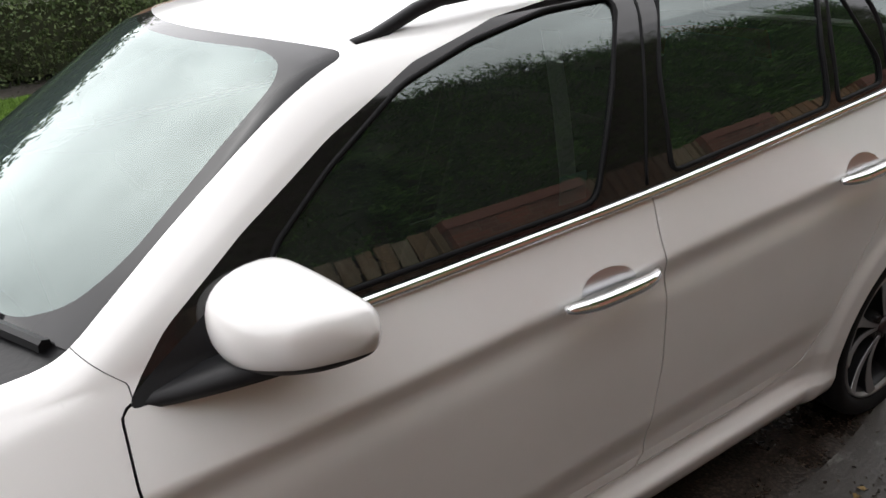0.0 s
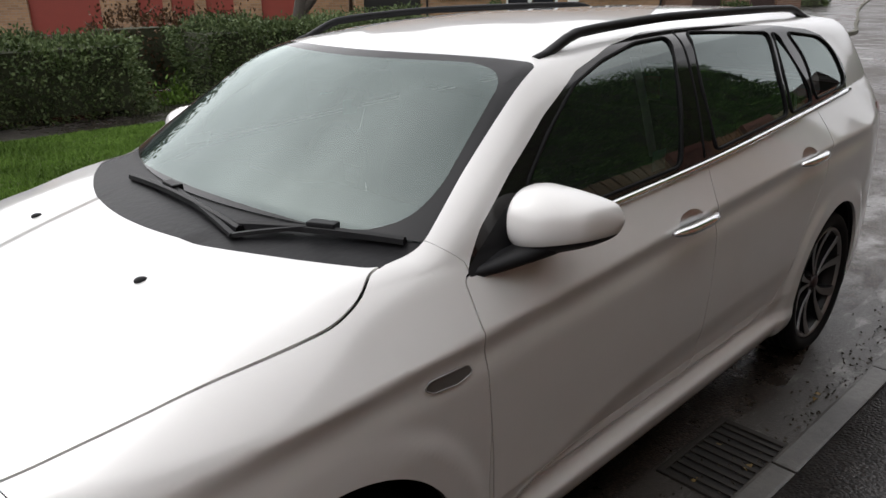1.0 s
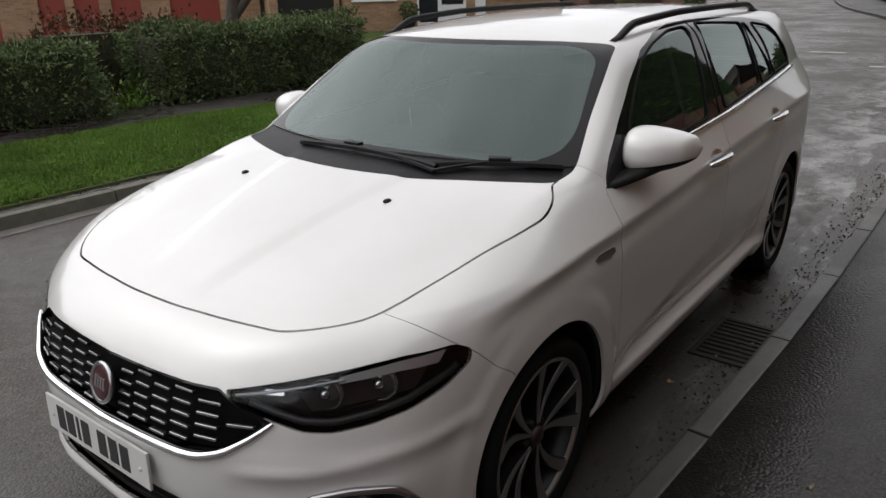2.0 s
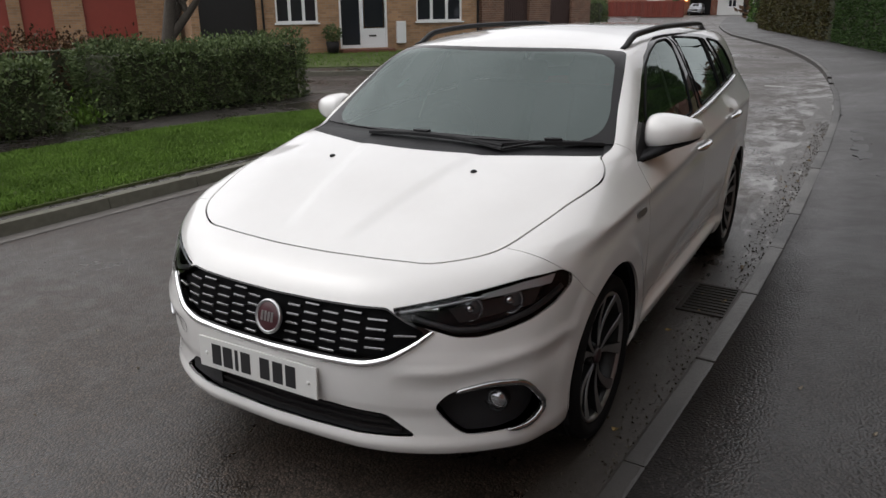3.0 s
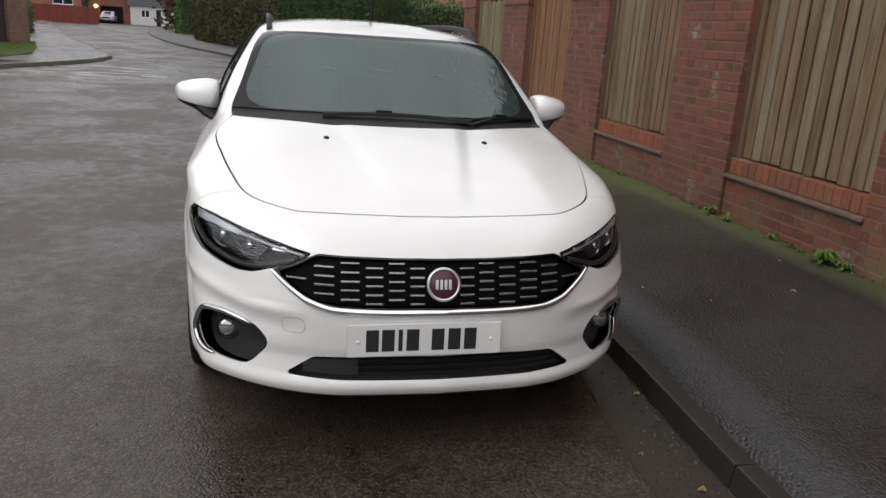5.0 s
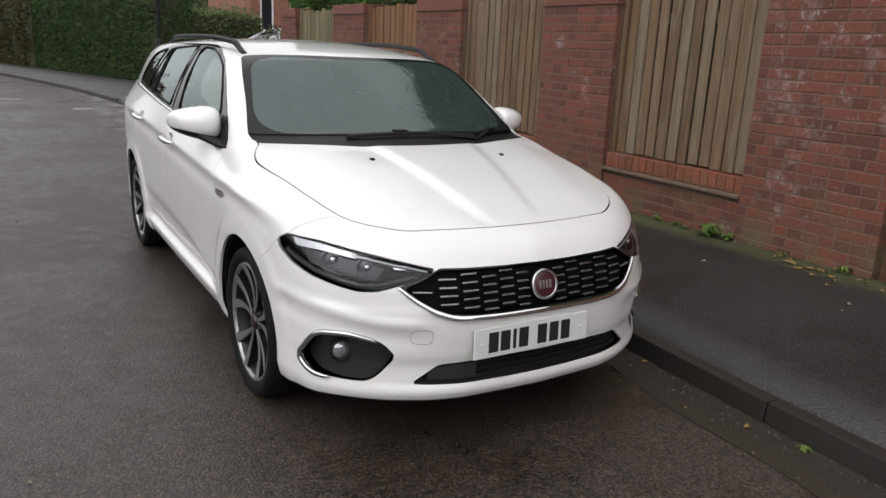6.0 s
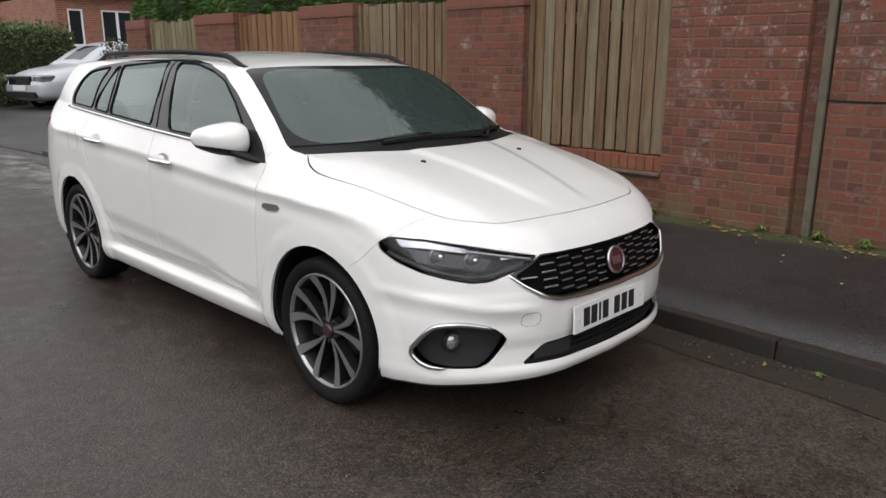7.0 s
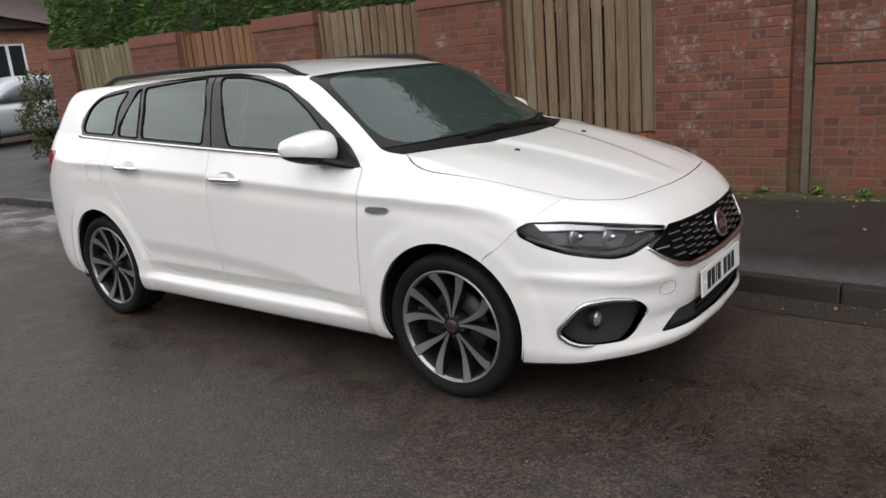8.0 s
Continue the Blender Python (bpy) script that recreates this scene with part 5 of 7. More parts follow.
LAMP = [(0.488, 0.738), (0.492, 0.768), (0.43, 0.790), (0.25, 0.788), (0.134, 0.778), (-0.05, 0.758), (-0.21, 0.737), (-0.36, 0.716), (-0.305, 0.682), (-0.19, 0.657), (-0.10, 0.636), (0.0, 0.632), (0.12, 0.646), (0.26, 0.668), (0.39, 0.698)]
GRILLE = [(-1.2, 0.712), (-0.66, 0.712), (-0.37, 0.718), (-0.30, 0.684), (-0.192, 0.656), (-0.273, 0.605), (-0.386, 0.557), (-0.49, 0.535), (-0.71, 0.530), (-1.2, 0.533)]
MESH_AREA = [(-1.25, 0.707), (-0.66, 0.707), (-0.372, 0.713), (-0.31, 0.682), (-0.225, 0.652), (-0.315, 0.605), (-0.42, 0.570), (-0.51, 0.559), (-0.71, 0.555), (-1.25, 0.557)]
FOG = [(0.335, 0.358), (0.21, 0.474), (0.043, 0.482), (-0.135, 0.460), (-0.21, 0.405), (-0.08, 0.303), (0.12, 0.302), (0.25, 0.312)]
INTAKE = [(-1.2, 0.378), (-0.60, 0.380), (-0.40, 0.374), (-0.27, 0.302), (-0.50, 0.296), (-0.72, 0.294), (-1.2, 0.296)]
LAMP_RIM = [(0.455, 0.735), (0.39, 0.716), (0.26, 0.688), (0.12, 0.666), (0.0, 0.653), (-0.10, 0.657), (-0.19, 0.675), (-0.28, 0.695)]
cowl_line = lambda a: 0.046 + 0.43 * a * a
header_line = lambda a: 0.80 + 0.42 * a * a
BONNET = [(0.30, 0.718), (0.255, 0.714), (0.195, 0.757), (0.115, 0.776), (-0.045, 0.758), (-0.25, 0.716), (-0.42, 0.668), (-0.49, 0.638), (-0.55, 0.585), (-0.595, 0.53), (-0.632, 0.47), (-0.660, 0.30), (-0.680, 0.10), (-0.682, -0.2),
          (0.12, -0.2), (0.12, 0.0), (0.15, 0.30), (0.20, 0.52)]
SCREEN_EDGE = [(0.80, -0.2)] + [(header_line(a), a) for a in np.linspace(0, 0.588, 9)] + [(0.765, 0.636), (0.56, 0.680), (0.40, 0.724)] + [(cowl_line(a), a) for a in np.linspace(0.716, 0, 11)] + [(0.046, -0.2)]
SCREEN_CLEAR = ([(0.762, -0.2)] + [(header_line(a) - 0.038, a) for a in np.linspace(0, 0.45, 7)] + [(0.845, 0.53), (0.80, 0.582), (0.51, 0.662), (0.42, 0.655), (0.345, 0.585)]
                + [(0.245 + 0.237 * a * a, a) for a in np.linspace(0.45, 0, 7)] + [(0.245, -0.2)])

half = mesh_skin(0.0125)
_, half = cut(half, half[0][:, 1])
underside, half = cut(half, half[0][:, 2] - 0.208 - 0.030 * step(-0.1, -0.7, half[0][:, 0]))
for ax in AXLES:
    x, y, z = underside[0].T
    _, underside = cut(underside, np.maximum(np.hypot(x - ax, z - 0.335) - 0.356, 0.5 - y))
for ax in AXLES:
    x, y, z = half[0].T
    _, half = cut(half, np.maximum(np.hypot(x - ax, z - 0.335) - 0.356, z - 0.9))


def side_cut(piece, poly, r, joint=0.0, beyond=None):
    x, y, z = piece[0].T
    d = outline(x, z, fillet(poly, r))
    d = np.where(y > 0.3, d, 9.0)
    inner, rest = cut(piece, d + joint / 2)
    if joint:
        x, y, z = rest[0].T
        d = np.where(y > 0.3, outline(x, z, fillet(poly, r)), 9.0)
        rest = cut(rest, d - joint / 2)[1]
    return inner, rest


def front_cut(piece, poly, r, joint=0.0, zmin=-1):
    def dist(q):
        x, y, z = q[0].T
        return np.where(x < 0.0, outline(y + x, z, fillet(poly, r)), 9.0)
    inner, rest = cut(piece, dist(piece) + joint / 2)
    if joint:
        rest = cut(rest, dist(rest) - joint / 2)[1]
    return inner, rest


def top_cut(piece, poly, r, zmin, joint=0.0):
    def dist(q):
        x, y, z = q[0].T
        return np.where(z > zmin, outline(x, y, fillet(poly, r)), 9.0)
    inner, rest = cut(piece, dist(piece) + joint / 2)
    if joint:
        rest = cut(rest, dist(rest) - joint / 2)[1]
    return inner, rest


# glass and black trim of the sides
sides, half = side_cut(half, SIDE_GLASS_LINE, 0.02)
sx, sy, sz = sides[0].T
triangle, sides = cut(sides, np.maximum(sx - 0.66, sz - 0.985 - 0.62 * (sx - 0.44)))
panes = {}
for key, poly, r in (("front", FRONT_PANE, 0.03), ("rear", REAR_PANE, 0.03), ("small", SMALL_PANE, 0.02), ("quarter", QUARTER_PANE, 0.05)):
    panes[key], sides = side_cut(sides, poly, r)
# windscreen, cowl and rear window
screen_area, half = top_cut(half, SCREEN_EDGE, 0.03, 0.96)
screen_pane, screen_rest = top_cut(screen_area, SCREEN_CLEAR, 0.04, 0.9)
x, y, z = screen_rest[0].T
cowl, frit = cut(screen_rest, x - (0.405 - 0.18 * (1 - (np.abs(y) / 0.741) ** 2)))
x, y, z = half[0].T
rear_pane, half = cut(half, np.where(x > 3.0, outline(y, z, fillet([(-0.3, 1.09), (0.60, 1.09), (0.50, 1.34), (-0.3, 1.37)], 0.05)), 9.0))
x, y, z = half[0].T
tail_lamp, half = cut(half, np.where((x > 3.0) & (y > 0.3), outline(x - 0.35 * y, z, fillet([(2.83, 1.01), (2.85, 1.04), (3.6, 1.04), (3.6, 0.88), (2.99, 0.88)], 0.03)), 9.0))
# lamps, grille and openings of the nose
lamp_pane, half = front_cut(half, LAMP, 0.022)
brow_top = lambda u: hermite(u, [-0.36, -0.21, -0.05, 0.134, 0.25, 0.425, 0.50], [0.706, 0.727, 0.747, 0.768, 0.779, 0.783, 0.775])
brow_wide = lambda u: hermite(u, [-0.36, -0.30, -0.05, 0.134, 0.30, 0.40], [0.002, 0.008, 0.014, 0.018, 0.023, 0.026])
lamp_u = lamp_pane[0][:, 0] + lamp_pane[0][:, 1]
lamp_brow = cut(lamp_pane, np.maximum(lamp_pane[0][:, 2] - brow_top(lamp_u), brow_top(lamp_u) - brow_wide(lamp_u) - lamp_pane[0][:, 2]))[0]
lamp_band = cut(lamp_pane, np.maximum(lamp_pane[0][:, 2] - brow_top(lamp_u) + brow_wide(lamp_u) + 0.005, brow_top(lamp_u) - brow_wide(lamp_u) - 0.055 - lamp_pane[0][:, 2]))[0]
lamp_band = cut(lamp_band, np.abs(lamp_band[0][:, 0] + lamp_band[0][:, 1] - 0.10) - 0.22 - 1.0 * (lamp_band[0][:, 2] - 0.72))[0]
lamp_brow = cut(lamp_brow, 0.03 - lamp_brow[0][:, 0] - lamp_brow[0][:, 1])[0]
lamp_brow = cut(lamp_brow, lamp_brow[0][:, 0] + lamp_brow[0][:, 1] - 0.385 - 1.2 * (lamp_brow[0][:, 2] - 0.77))[0]
grille_area, half = front_cut(half, GRILLE, 0.012)
mesh_area, grille_strip = front_cut(grille_area, MESH_AREA, 0.012)
fog_area, half = front_cut(half, FOG, 0.055)
intake_area, half = front_cut(half, INTAKE, 0.02)
# painted panels with their joints
bonnet, half = top_cut(half, BONNET, 0.055, 0.74, 0.0065)
doors = {}
doors["front"], half = side_cut(half, FRONT_DOOR, 0.012, 0.004)
doors["rear"], half = side_cut(half, REAR_DOOR, 0.02, 0.004)


def bumper_seam(q):
    x, y, z = q[0].T
    return x - hermite(z, [0.2, 0.63, 0.69, 0.753, 0.80, 0.85, 0.87, 1.0], [-0.205, -0.205, -0.274, -0.339, -0.40, -0.455, -0.48, -0.52])


bumper, half = cut(half, bumper_seam(half) + 0.0015)
half = cut(half, bumper_seam(half) - 0.0015)[1]


def wing_seam(q):
    x, y, z = q[0].T
    d = np.maximum(x - 0.454 + 1.15 * np.maximum(z - 1.01, 0), z - 1.06)
    return np.maximum(d, 0.2 - y)


wing, half = cut(half, wing_seam(half) + 0.001)
half = cut(half, wing_seam(half) - 0.001)[1]

both = lambda piece: joined(piece, mirrored(piece))
body = panel("body_shell", both(half), PAINT, car)
panel("underbody", both(moved_in(underside, 0.0)), BLACK, car)
bonnet_part = panel("bonnet", both(bonnet), PAINT, car, "white bonnet with two soft creases")
panel("front_bumper", both(bumper), PAINT, car)
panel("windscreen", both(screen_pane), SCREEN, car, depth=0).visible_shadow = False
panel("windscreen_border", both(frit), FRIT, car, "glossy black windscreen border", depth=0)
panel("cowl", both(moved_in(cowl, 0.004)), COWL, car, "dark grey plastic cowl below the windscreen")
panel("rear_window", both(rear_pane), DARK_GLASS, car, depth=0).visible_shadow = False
panel("grille_frame", both(grille_strip), GLOSS_BLACK, car, "black frame of the grille", 0.02)
grille = panel("grille", both(moved_in(mesh_area, 0.028)), GRILLE_BLACK, car, "black grille with rows of short bright bars", -0.028)
intake = panel("lower_intake", both(moved_in(intake_area, 0.03)), BLACK, car, "black lower air intake", -0.03)
# added dark skin: door lining, and painted shade behind the panel joints
inner_low = [both(moved_in(q, 0.03)) for q in (doors["front"], doors["rear"], wing, bumper, bonnet)]
panel("cabin_sides", joined(*inner_low), CABIN, car, depth=0)
panel("roof_lining", both(moved_in(cut(half, 1.12 - half[0][:, 2])[0], 0.03)), LINING, car, depth=0)
panel("cabin_rear", both(moved_in(cut(half, 1.12 - half[0][:, 2])[1], 0.03)), CABIN, car, depth=0)


def grid_piece(grid):
    """A piece from rows of points, each row a closed loop, its ends closed."""
    g = np.array(grid)
    m, k, _ = g.shape
    p = np.concatenate([g.reshape(-1, 3), g[0].mean(0, keepdims=True), g[-1].mean(0, keepdims=True)])
    f = []
    for i in range(m - 1):
        for j in range(k):
            a, b, c, d = i * k + j, i * k + (j + 1) % k, (i + 1) * k + (j + 1) % k, (i + 1) * k + j
            f += [(a, b, c), (a, c, d)]
    for j in range(k):
        f += [(m * k, (j + 1) % k, j), (m * k + 1, (m - 1) * k + j, (m - 1) * k + (j + 1) % k)]
    f = np.array(f)
    fn = np.cross(p[f[:, 1]] - p[f[:, 0]], p[f[:, 2]] - p[f[:, 0]])
    n = np.zeros_like(p)
    for q in range(3):
        np.add.at(n, f[:, q], fn)
    n /= np.maximum(np.linalg.norm(n, axis=1, keepdims=True), 1e-12)
    if ((p - p.mean(0)) * n).sum() < 0:
        n, f = -n, f[:, ::-1]
    return p, n, f


def mirror_shell():
    """The mirror's housing, lofted outwards from its inner end."""
    rows = []
    for s in np.linspace(0, 1, 26):
        a = 0.790 + 0.212 * (1 - (1 - s) ** 1.15)
        tall = 0.077 * float(hermite(np.array(s), [0, 0.06, 0.2, 0.4, 0.7, 0.9, 1.0], [0.84, 0.95, 1.02, 0.95, 0.72, 0.46, 0.08]))
        cz = 1.072 + 0.009 * s * s
        deep = 0.085 * float(hermite(np.array(s), [0, 0.1, 0.4, 0.8, 1.0], [0.70, 0.95, 1.06, 0.84, 0.10]))
        cx = 0.668 + 0.075 * s ** 1.6
        loop = []
        for i in range(32):
            t = 2 * math.pi * i / 32
            c, q = math.cos(t), math.sin(t)
            c, q = math.copysign(abs(c) ** 0.8, c), math.copysign(abs(q) ** 0.85, q)
            dx = deep * (1.25 if c < 0 else 0.62)
            loop.append((cx + c * dx, a, cz + q * tall))
        rows.append(loop)
    return grid_piece(rows)


class Chart:
    """A table of the skin over two of its directions, read between its knots."""

    def __init__(self, us, vs, find):
        self.u0, self.v0, self.du, self.dv = us[0], vs[0], us[1] - us[0], vs[1] - vs[0]
        lo, hi = np.full((len(us), len(vs)), find[0]), np.full((len(us), len(vs)), find[1])
        u, v = np.meshgrid(us, vs, indexing="ij")
        for _ in range(22):
            mid = (lo + hi) / 2
            inside = find[2](u, v, mid) < 0
            lo, hi = np.where(inside, mid, lo), np.where(inside, hi, mid)
        self.h = lo
        self.gu, self.gv = np.gradient(lo, self.du, self.dv)

    def at(self, u, v):
        i = min(max((u - self.u0) / self.du, 0), self.h.shape[0] - 1.01)
        j = min(max((v - self.v0) / self.dv, 0), self.h.shape[1] - 1.01)
        k, l = int(i), int(j)
        t, s = i - k, j - l
        return [float((q[k, l] * (1 - t) + q[k + 1, l] * t) * (1 - s) + (q[k, l + 1] * (1 - t) + q[k + 1, l + 1] * t) * s) for q in (self.h, self.gu, self.gv)]


FLANK = Chart(np.arange(0.1, 3.0, 0.01), np.arange(0.7, 1.445, 0.005), (0.3, 1.0, lambda u, v, m: skin(u, m, v)))
LID = Chart(np.arange(-0.3, 3.1, 0.012), np.arange(0.0, 0.76, 0.01), (0.6, 1.6, lambda u, v, m: skin(u, v, m)))
NOSE = Chart(np.arange(0, 0.89, 0.004), np.arange(0.25, 0.82, 0.004), (-0.6, 0.95, lambda u, v, m: skin(-m, u, v)))


def surface_at(x, z, side=1):
    """The point of the car's side at x and z, and the way out of it."""
    y, gx, gz = FLANK.at(x, z)
    return Vector((x, side * y, z)), Vector((-gx, side, -gz)).normalized()


def nose_at(y, z):
    """The point of the car's nose at y and z, and the way out of it."""
    m, ga, gz = NOSE.at(abs(y), z)
    return Vector((-m, y, z)), Vector((-1, -ga * math.copysign(1, y), -gz)).normalized()


def top_at(x, y):
    """The top of the car at x and y, and the way out of it."""
    z, gx, gy = LID.at(x, abs(y))
    return Vector((x, y, z)), Vector((-gx, -gy * math.copysign(1, y), 1)).normalized()


def along_nose(u, z):
    """The point of the nose at a height where x + y is u."""
    a = min(np.arange(0.3, 0.886, 0.002), key=lambda v: abs(v - NOSE.at(v, z)[0] - u))
    return Vector((-NOSE.at(a, z)[0], a, z))


def facing(p, n, up=(0, 0, 1)):
    """A pose at p whose z points along n and whose y points up."""
    zz = n.normalized()
    xx = Vector(up).cross(zz).normalized()
    yy = zz.cross(xx)
    return Matrix.Translation(p) @ Matrix((xx, yy, zz)).transposed().to_4x4()


def placed(name, mesh, m, parent, label=""):
    ob = new(name, mesh)
    ob.parent = parent
    ob.matrix_basis = m
    return tagged(ob, label)


def pill(length, height, depth, bevel):
    bm = bmesh.new()
    box(bm, -length / 2, length / 2, -height / 2, height / 2, -depth / 2, depth / 2, bevel, 3)
    return bm


shell = mirror_shell()
lower, upper = cut(shell, shell[0][:, 2] - 1.018 - 0.22 * np.maximum(shell[0][:, 1] - 0.83, 0) + 0.03 * (shell[0][:, 0] - 0.66))


def door_handle(door, x0, x1, z, side):
    """A bright pull over a shallow cup."""
    xm = (x0 + x1) / 2
    p, n = surface_at(xm, z, side)
    bm = bmesh.new()
    pts = []
    for i in range(15):
        t = i / 14
        q, m = surface_at(x0 + (x1 - x0) * t, z + 0.008 * t, side)
        pts.append(q + m * (0.012 + 0.022 * (1 - abs(2 * t - 1) ** 4)))
    sweep(bm, pts, lambda t: [(u * (0.55 + 0.45 * (1 - abs(2 * t - 1) ** 3)), v * (0.55 + 0.45 * (1 - abs(2 * t - 1) ** 3))) for u, v in [(r * 1.0, w) for r, w in circle(0.0155, 14, 1.0)]], up=tuple(n))
    grip = part("door_handle", bm, CHROME, door, "chrome door handle", True)
    bm = bmesh.new()
    cup = []
    for i in range(25):
        t = math.pi * i / 24
        q, m = surface_at(xm + 0.072 * math.cos(t), z + 0.004 + 0.036 * math.sin(t), side)
        cup.append(bm.verts.new(q + m * 0.0035))
    bm.faces.new(cup if side > 0 else cup[::-1])
    r = bmesh.ops.inset_region(bm, faces=bm.faces[:], thickness=0.006, depth=0.0)
    mid = min(bm.faces, key=lambda f: -f.calc_area())
    for v in mid.verts:
        v.co -= n * 0.003
    part("handle_cup", bm, SILVER, door, "grey finger recess behind the handle", True)


for side in (1, -1):
    m = (lambda q: q) if side == 1 else mirrored
    wing_part = panel("front_wing", m(wing), PAINT, car)
    fd = panel("front_door", m(doors["front"]), PAINT, car)
    rd = panel("rear_door", m(doors["rear"]), PAINT, car)
    panel("mirror_triangle", m(triangle), BLACK, car, "matt black corner plate at the mirror", 0.008)
    panel("window_trim", m(sides), GLOSS_BLACK, car, "black pillar and window surround", 0.008)
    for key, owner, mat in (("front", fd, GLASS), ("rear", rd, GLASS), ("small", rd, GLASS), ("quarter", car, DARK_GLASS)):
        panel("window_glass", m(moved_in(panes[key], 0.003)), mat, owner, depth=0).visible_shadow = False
    panel("tail_lamp", m(tail_lamp), RED_LENS, car, "red tail lamp")
    door_handle(fd, 1.185, 1.435, 0.913, side)
    door_handle(rd, 2.075, 2.31, 0.953, side)
    # rubber seals round the panes, and the joint between the doors
    for owner, poly, r in ((fd, FRONT_PANE, 0.03), (rd, REAR_PANE, 0.03), (rd, SMALL_PANE, 0.02), (car, QUARTER_PANE, 0.05)):
        bm = bmesh.new()
        seal = []
        for xx, zz in fillet(poly, r):
            q, nn = surface_at(xx, zz, side)
            seal.append(q + nn * 0.0005)
        sweep(bm, seal, circle(0.0055, 6), closed=True, up=(0, side, 0.3))
        part("window_seal", bm, SEAL, owner, "black rubber window seal", True)
    bm = bmesh.new()
    pts = []
    for t in np.linspace(0, 1, 14):
        q, nn = surface_at(1.462 + 0.165 * t ** 1.25, 1.075 + 0.345 * t, side)
        pts.append(q + nn * 0.0005)
    sweep(bm, pts, circle(0.0035, 6), up=(0, side, 0.3))
    part("pillar_joint", bm, SEAL, car, "dark joint between the doors", True)
    # bright strip along the foot of the windows
    bm = bmesh.new()
    pts = []
    for xx in np.linspace(0.64, 2.86, 46):
        zz = float(hermite(np.array(xx), [0.58, 0.66, 0.97, 1.47, 2.13, 2.86], [0.998, 1.012, 1.031, 1.059, 1.091, 1.124]))
        q, nn = surface_at(xx, zz, side)
        pts.append(q + nn * 0.003)
    sweep(bm, pts, circle(0.0105, 12))
    part("waist_strip", bm, CHROME, car, "chrome strip along the foot of the side windows", True)
    # vent in the wing
    bm = bmesh.new()
    vent = fillet([(0.388, 0.800), (0.376, 0.822), (0.262, 0.826), (0.248, 0.812), (0.268, 0.796), (0.34, 0.790)], 0.012)
    ring = []
    for xx, zz in vent:
        q, nn = surface_at(xx, zz, side)
        ring.append(bm.verts.new(q + nn * 0.004))
    bm.faces.new(ring if side < 0 else ring[::-1])
    bmesh.ops.inset_region(bm, faces=bm.faces[:], thickness=0.004, depth=-0.006)
    bmesh.ops.recalc_face_normals(bm, faces=bm.faces[:])
    vent_part = part("side_vent", bm, VENT, wing_part, "grey vent insert with a bright rim", False)
    bm = bmesh.new()
    rim = []
    for xx, zz in vent:
        q, nn = surface_at(xx, zz, side)
        rim.append(q + nn * 0.004)
    sweep(bm, rim, circle(0.0016, 6), closed=True, up=(0, side, 0))
    part("vent_rim", bm, SILVER, vent_part, "bright rim", True)
    # door mirror
    base = bmesh.new()
    pts = [Vector((0.462 + 0.19 * t, side * (0.780 + 0.10 * t), 0.975 + 0.055 * t ** 1.3)) for t in np.linspace(0, 1, 12)]
    sweep(base, pts, lambda t: [(u * (0.6 + 0.6 * t), v * (0.7 + 0.7 * t)) for u, v in [(-0.034, -0.006), (0.0, -0.014), (0.034, -0.010), (0.04, 0.006), (0.02, 0.016), (-0.03, 0.016)]])
    mirror_part = part("door_mirror", base, BLACK, car, "black arm of the door mirror", True)
    panel("mirror_cap", m(upper), PAINT, mirror_part, "white mirror cap", 0.004)
    panel("mirror_base", m(lower), BLACK, mirror_part, "black lower half of the mirror", 0.0)
    bm = bmesh.new()
    box(bm, 0.727, 0.731, min(side * 0.83, side * 0.965), max(side * 0.83, side * 0.965), 1.03, 1.11, 0.0015)
    part("mirror_glass", bm, CHROME, mirror_part)
    # roof rail
    bm = bmesh.new()
    pts = []
    for t in np.linspace(0, 1, 44):
        xx = 0.975 + (2.92 - 0.975) * t
        yy = float(hermite(np.array(xx), [0.97, 1.4, 2.2, 2.92], [0.556, 0.560, 0.553, 0.530]))
        q, nn = top_at(xx, side * yy)
        lift = 0.044 * float(step(0.0, 0.10, np.array(t)) * step(1.0, 0.88, np.array(t)))
        pts.append(q + Vector((0, 0, lift - 0.010)))
    sweep(bm, pts, lambda t: [(u, v if v > 0 else v - 0.008 * float(step(0.0, 0.13, np.array(t)) * step(1.0, 0.88, np.array(t)))) for u, v in [(-0.012, -0.004), (0.012, -0.004), (0.014, 0.006), (0.010, 0.013), (0.0, 0.015), (-0.010, 0.013), (-0.014, 0.006)]])
    part("roof_rail", bm, BLACK, car, "satin black roof rail", True)
    # washer jet on the bonnet
    q, nn = top_at(-0.068, side * 0.333)
    bm = bmesh.new()
    bmesh.ops.create_uvsphere(bm, u_segments=16, v_segments=10, radius=0.5)
    bmesh.ops.scale(bm, vec=(0.030, 0.024, 0.016), verts=bm.verts)
    placed("washer_jet", mesh_of("washer_jet", bm, BLACK, True), Matrix.Translation(q), bonnet_part, "black washer jet")
    # head lamp: clear cover, dark bowl, two lenses and a bright brow
    lens = panel("head_lamp", m(lamp_pane), LENS, car, "head lamp with clear cover, dark bowl and two lenses", 0.0)
    lens.visible_shadow = False
    panel("lamp_bowl", m(moved_in(lamp_pane, 0.052)), LAMP_BLACK, lens, "dark lamp bowl", -0.048)
    panel("reflector", m(moved_in(lamp_band, 0.040)), REFLECTOR, lens, "grey lamp reflector", 0.01)
    panel("daylight_strip", m(moved_in(lamp_brow, 0.007)), DAYLIGHT, lens, "pale daylight strip along the lamp's brow", 0.02)
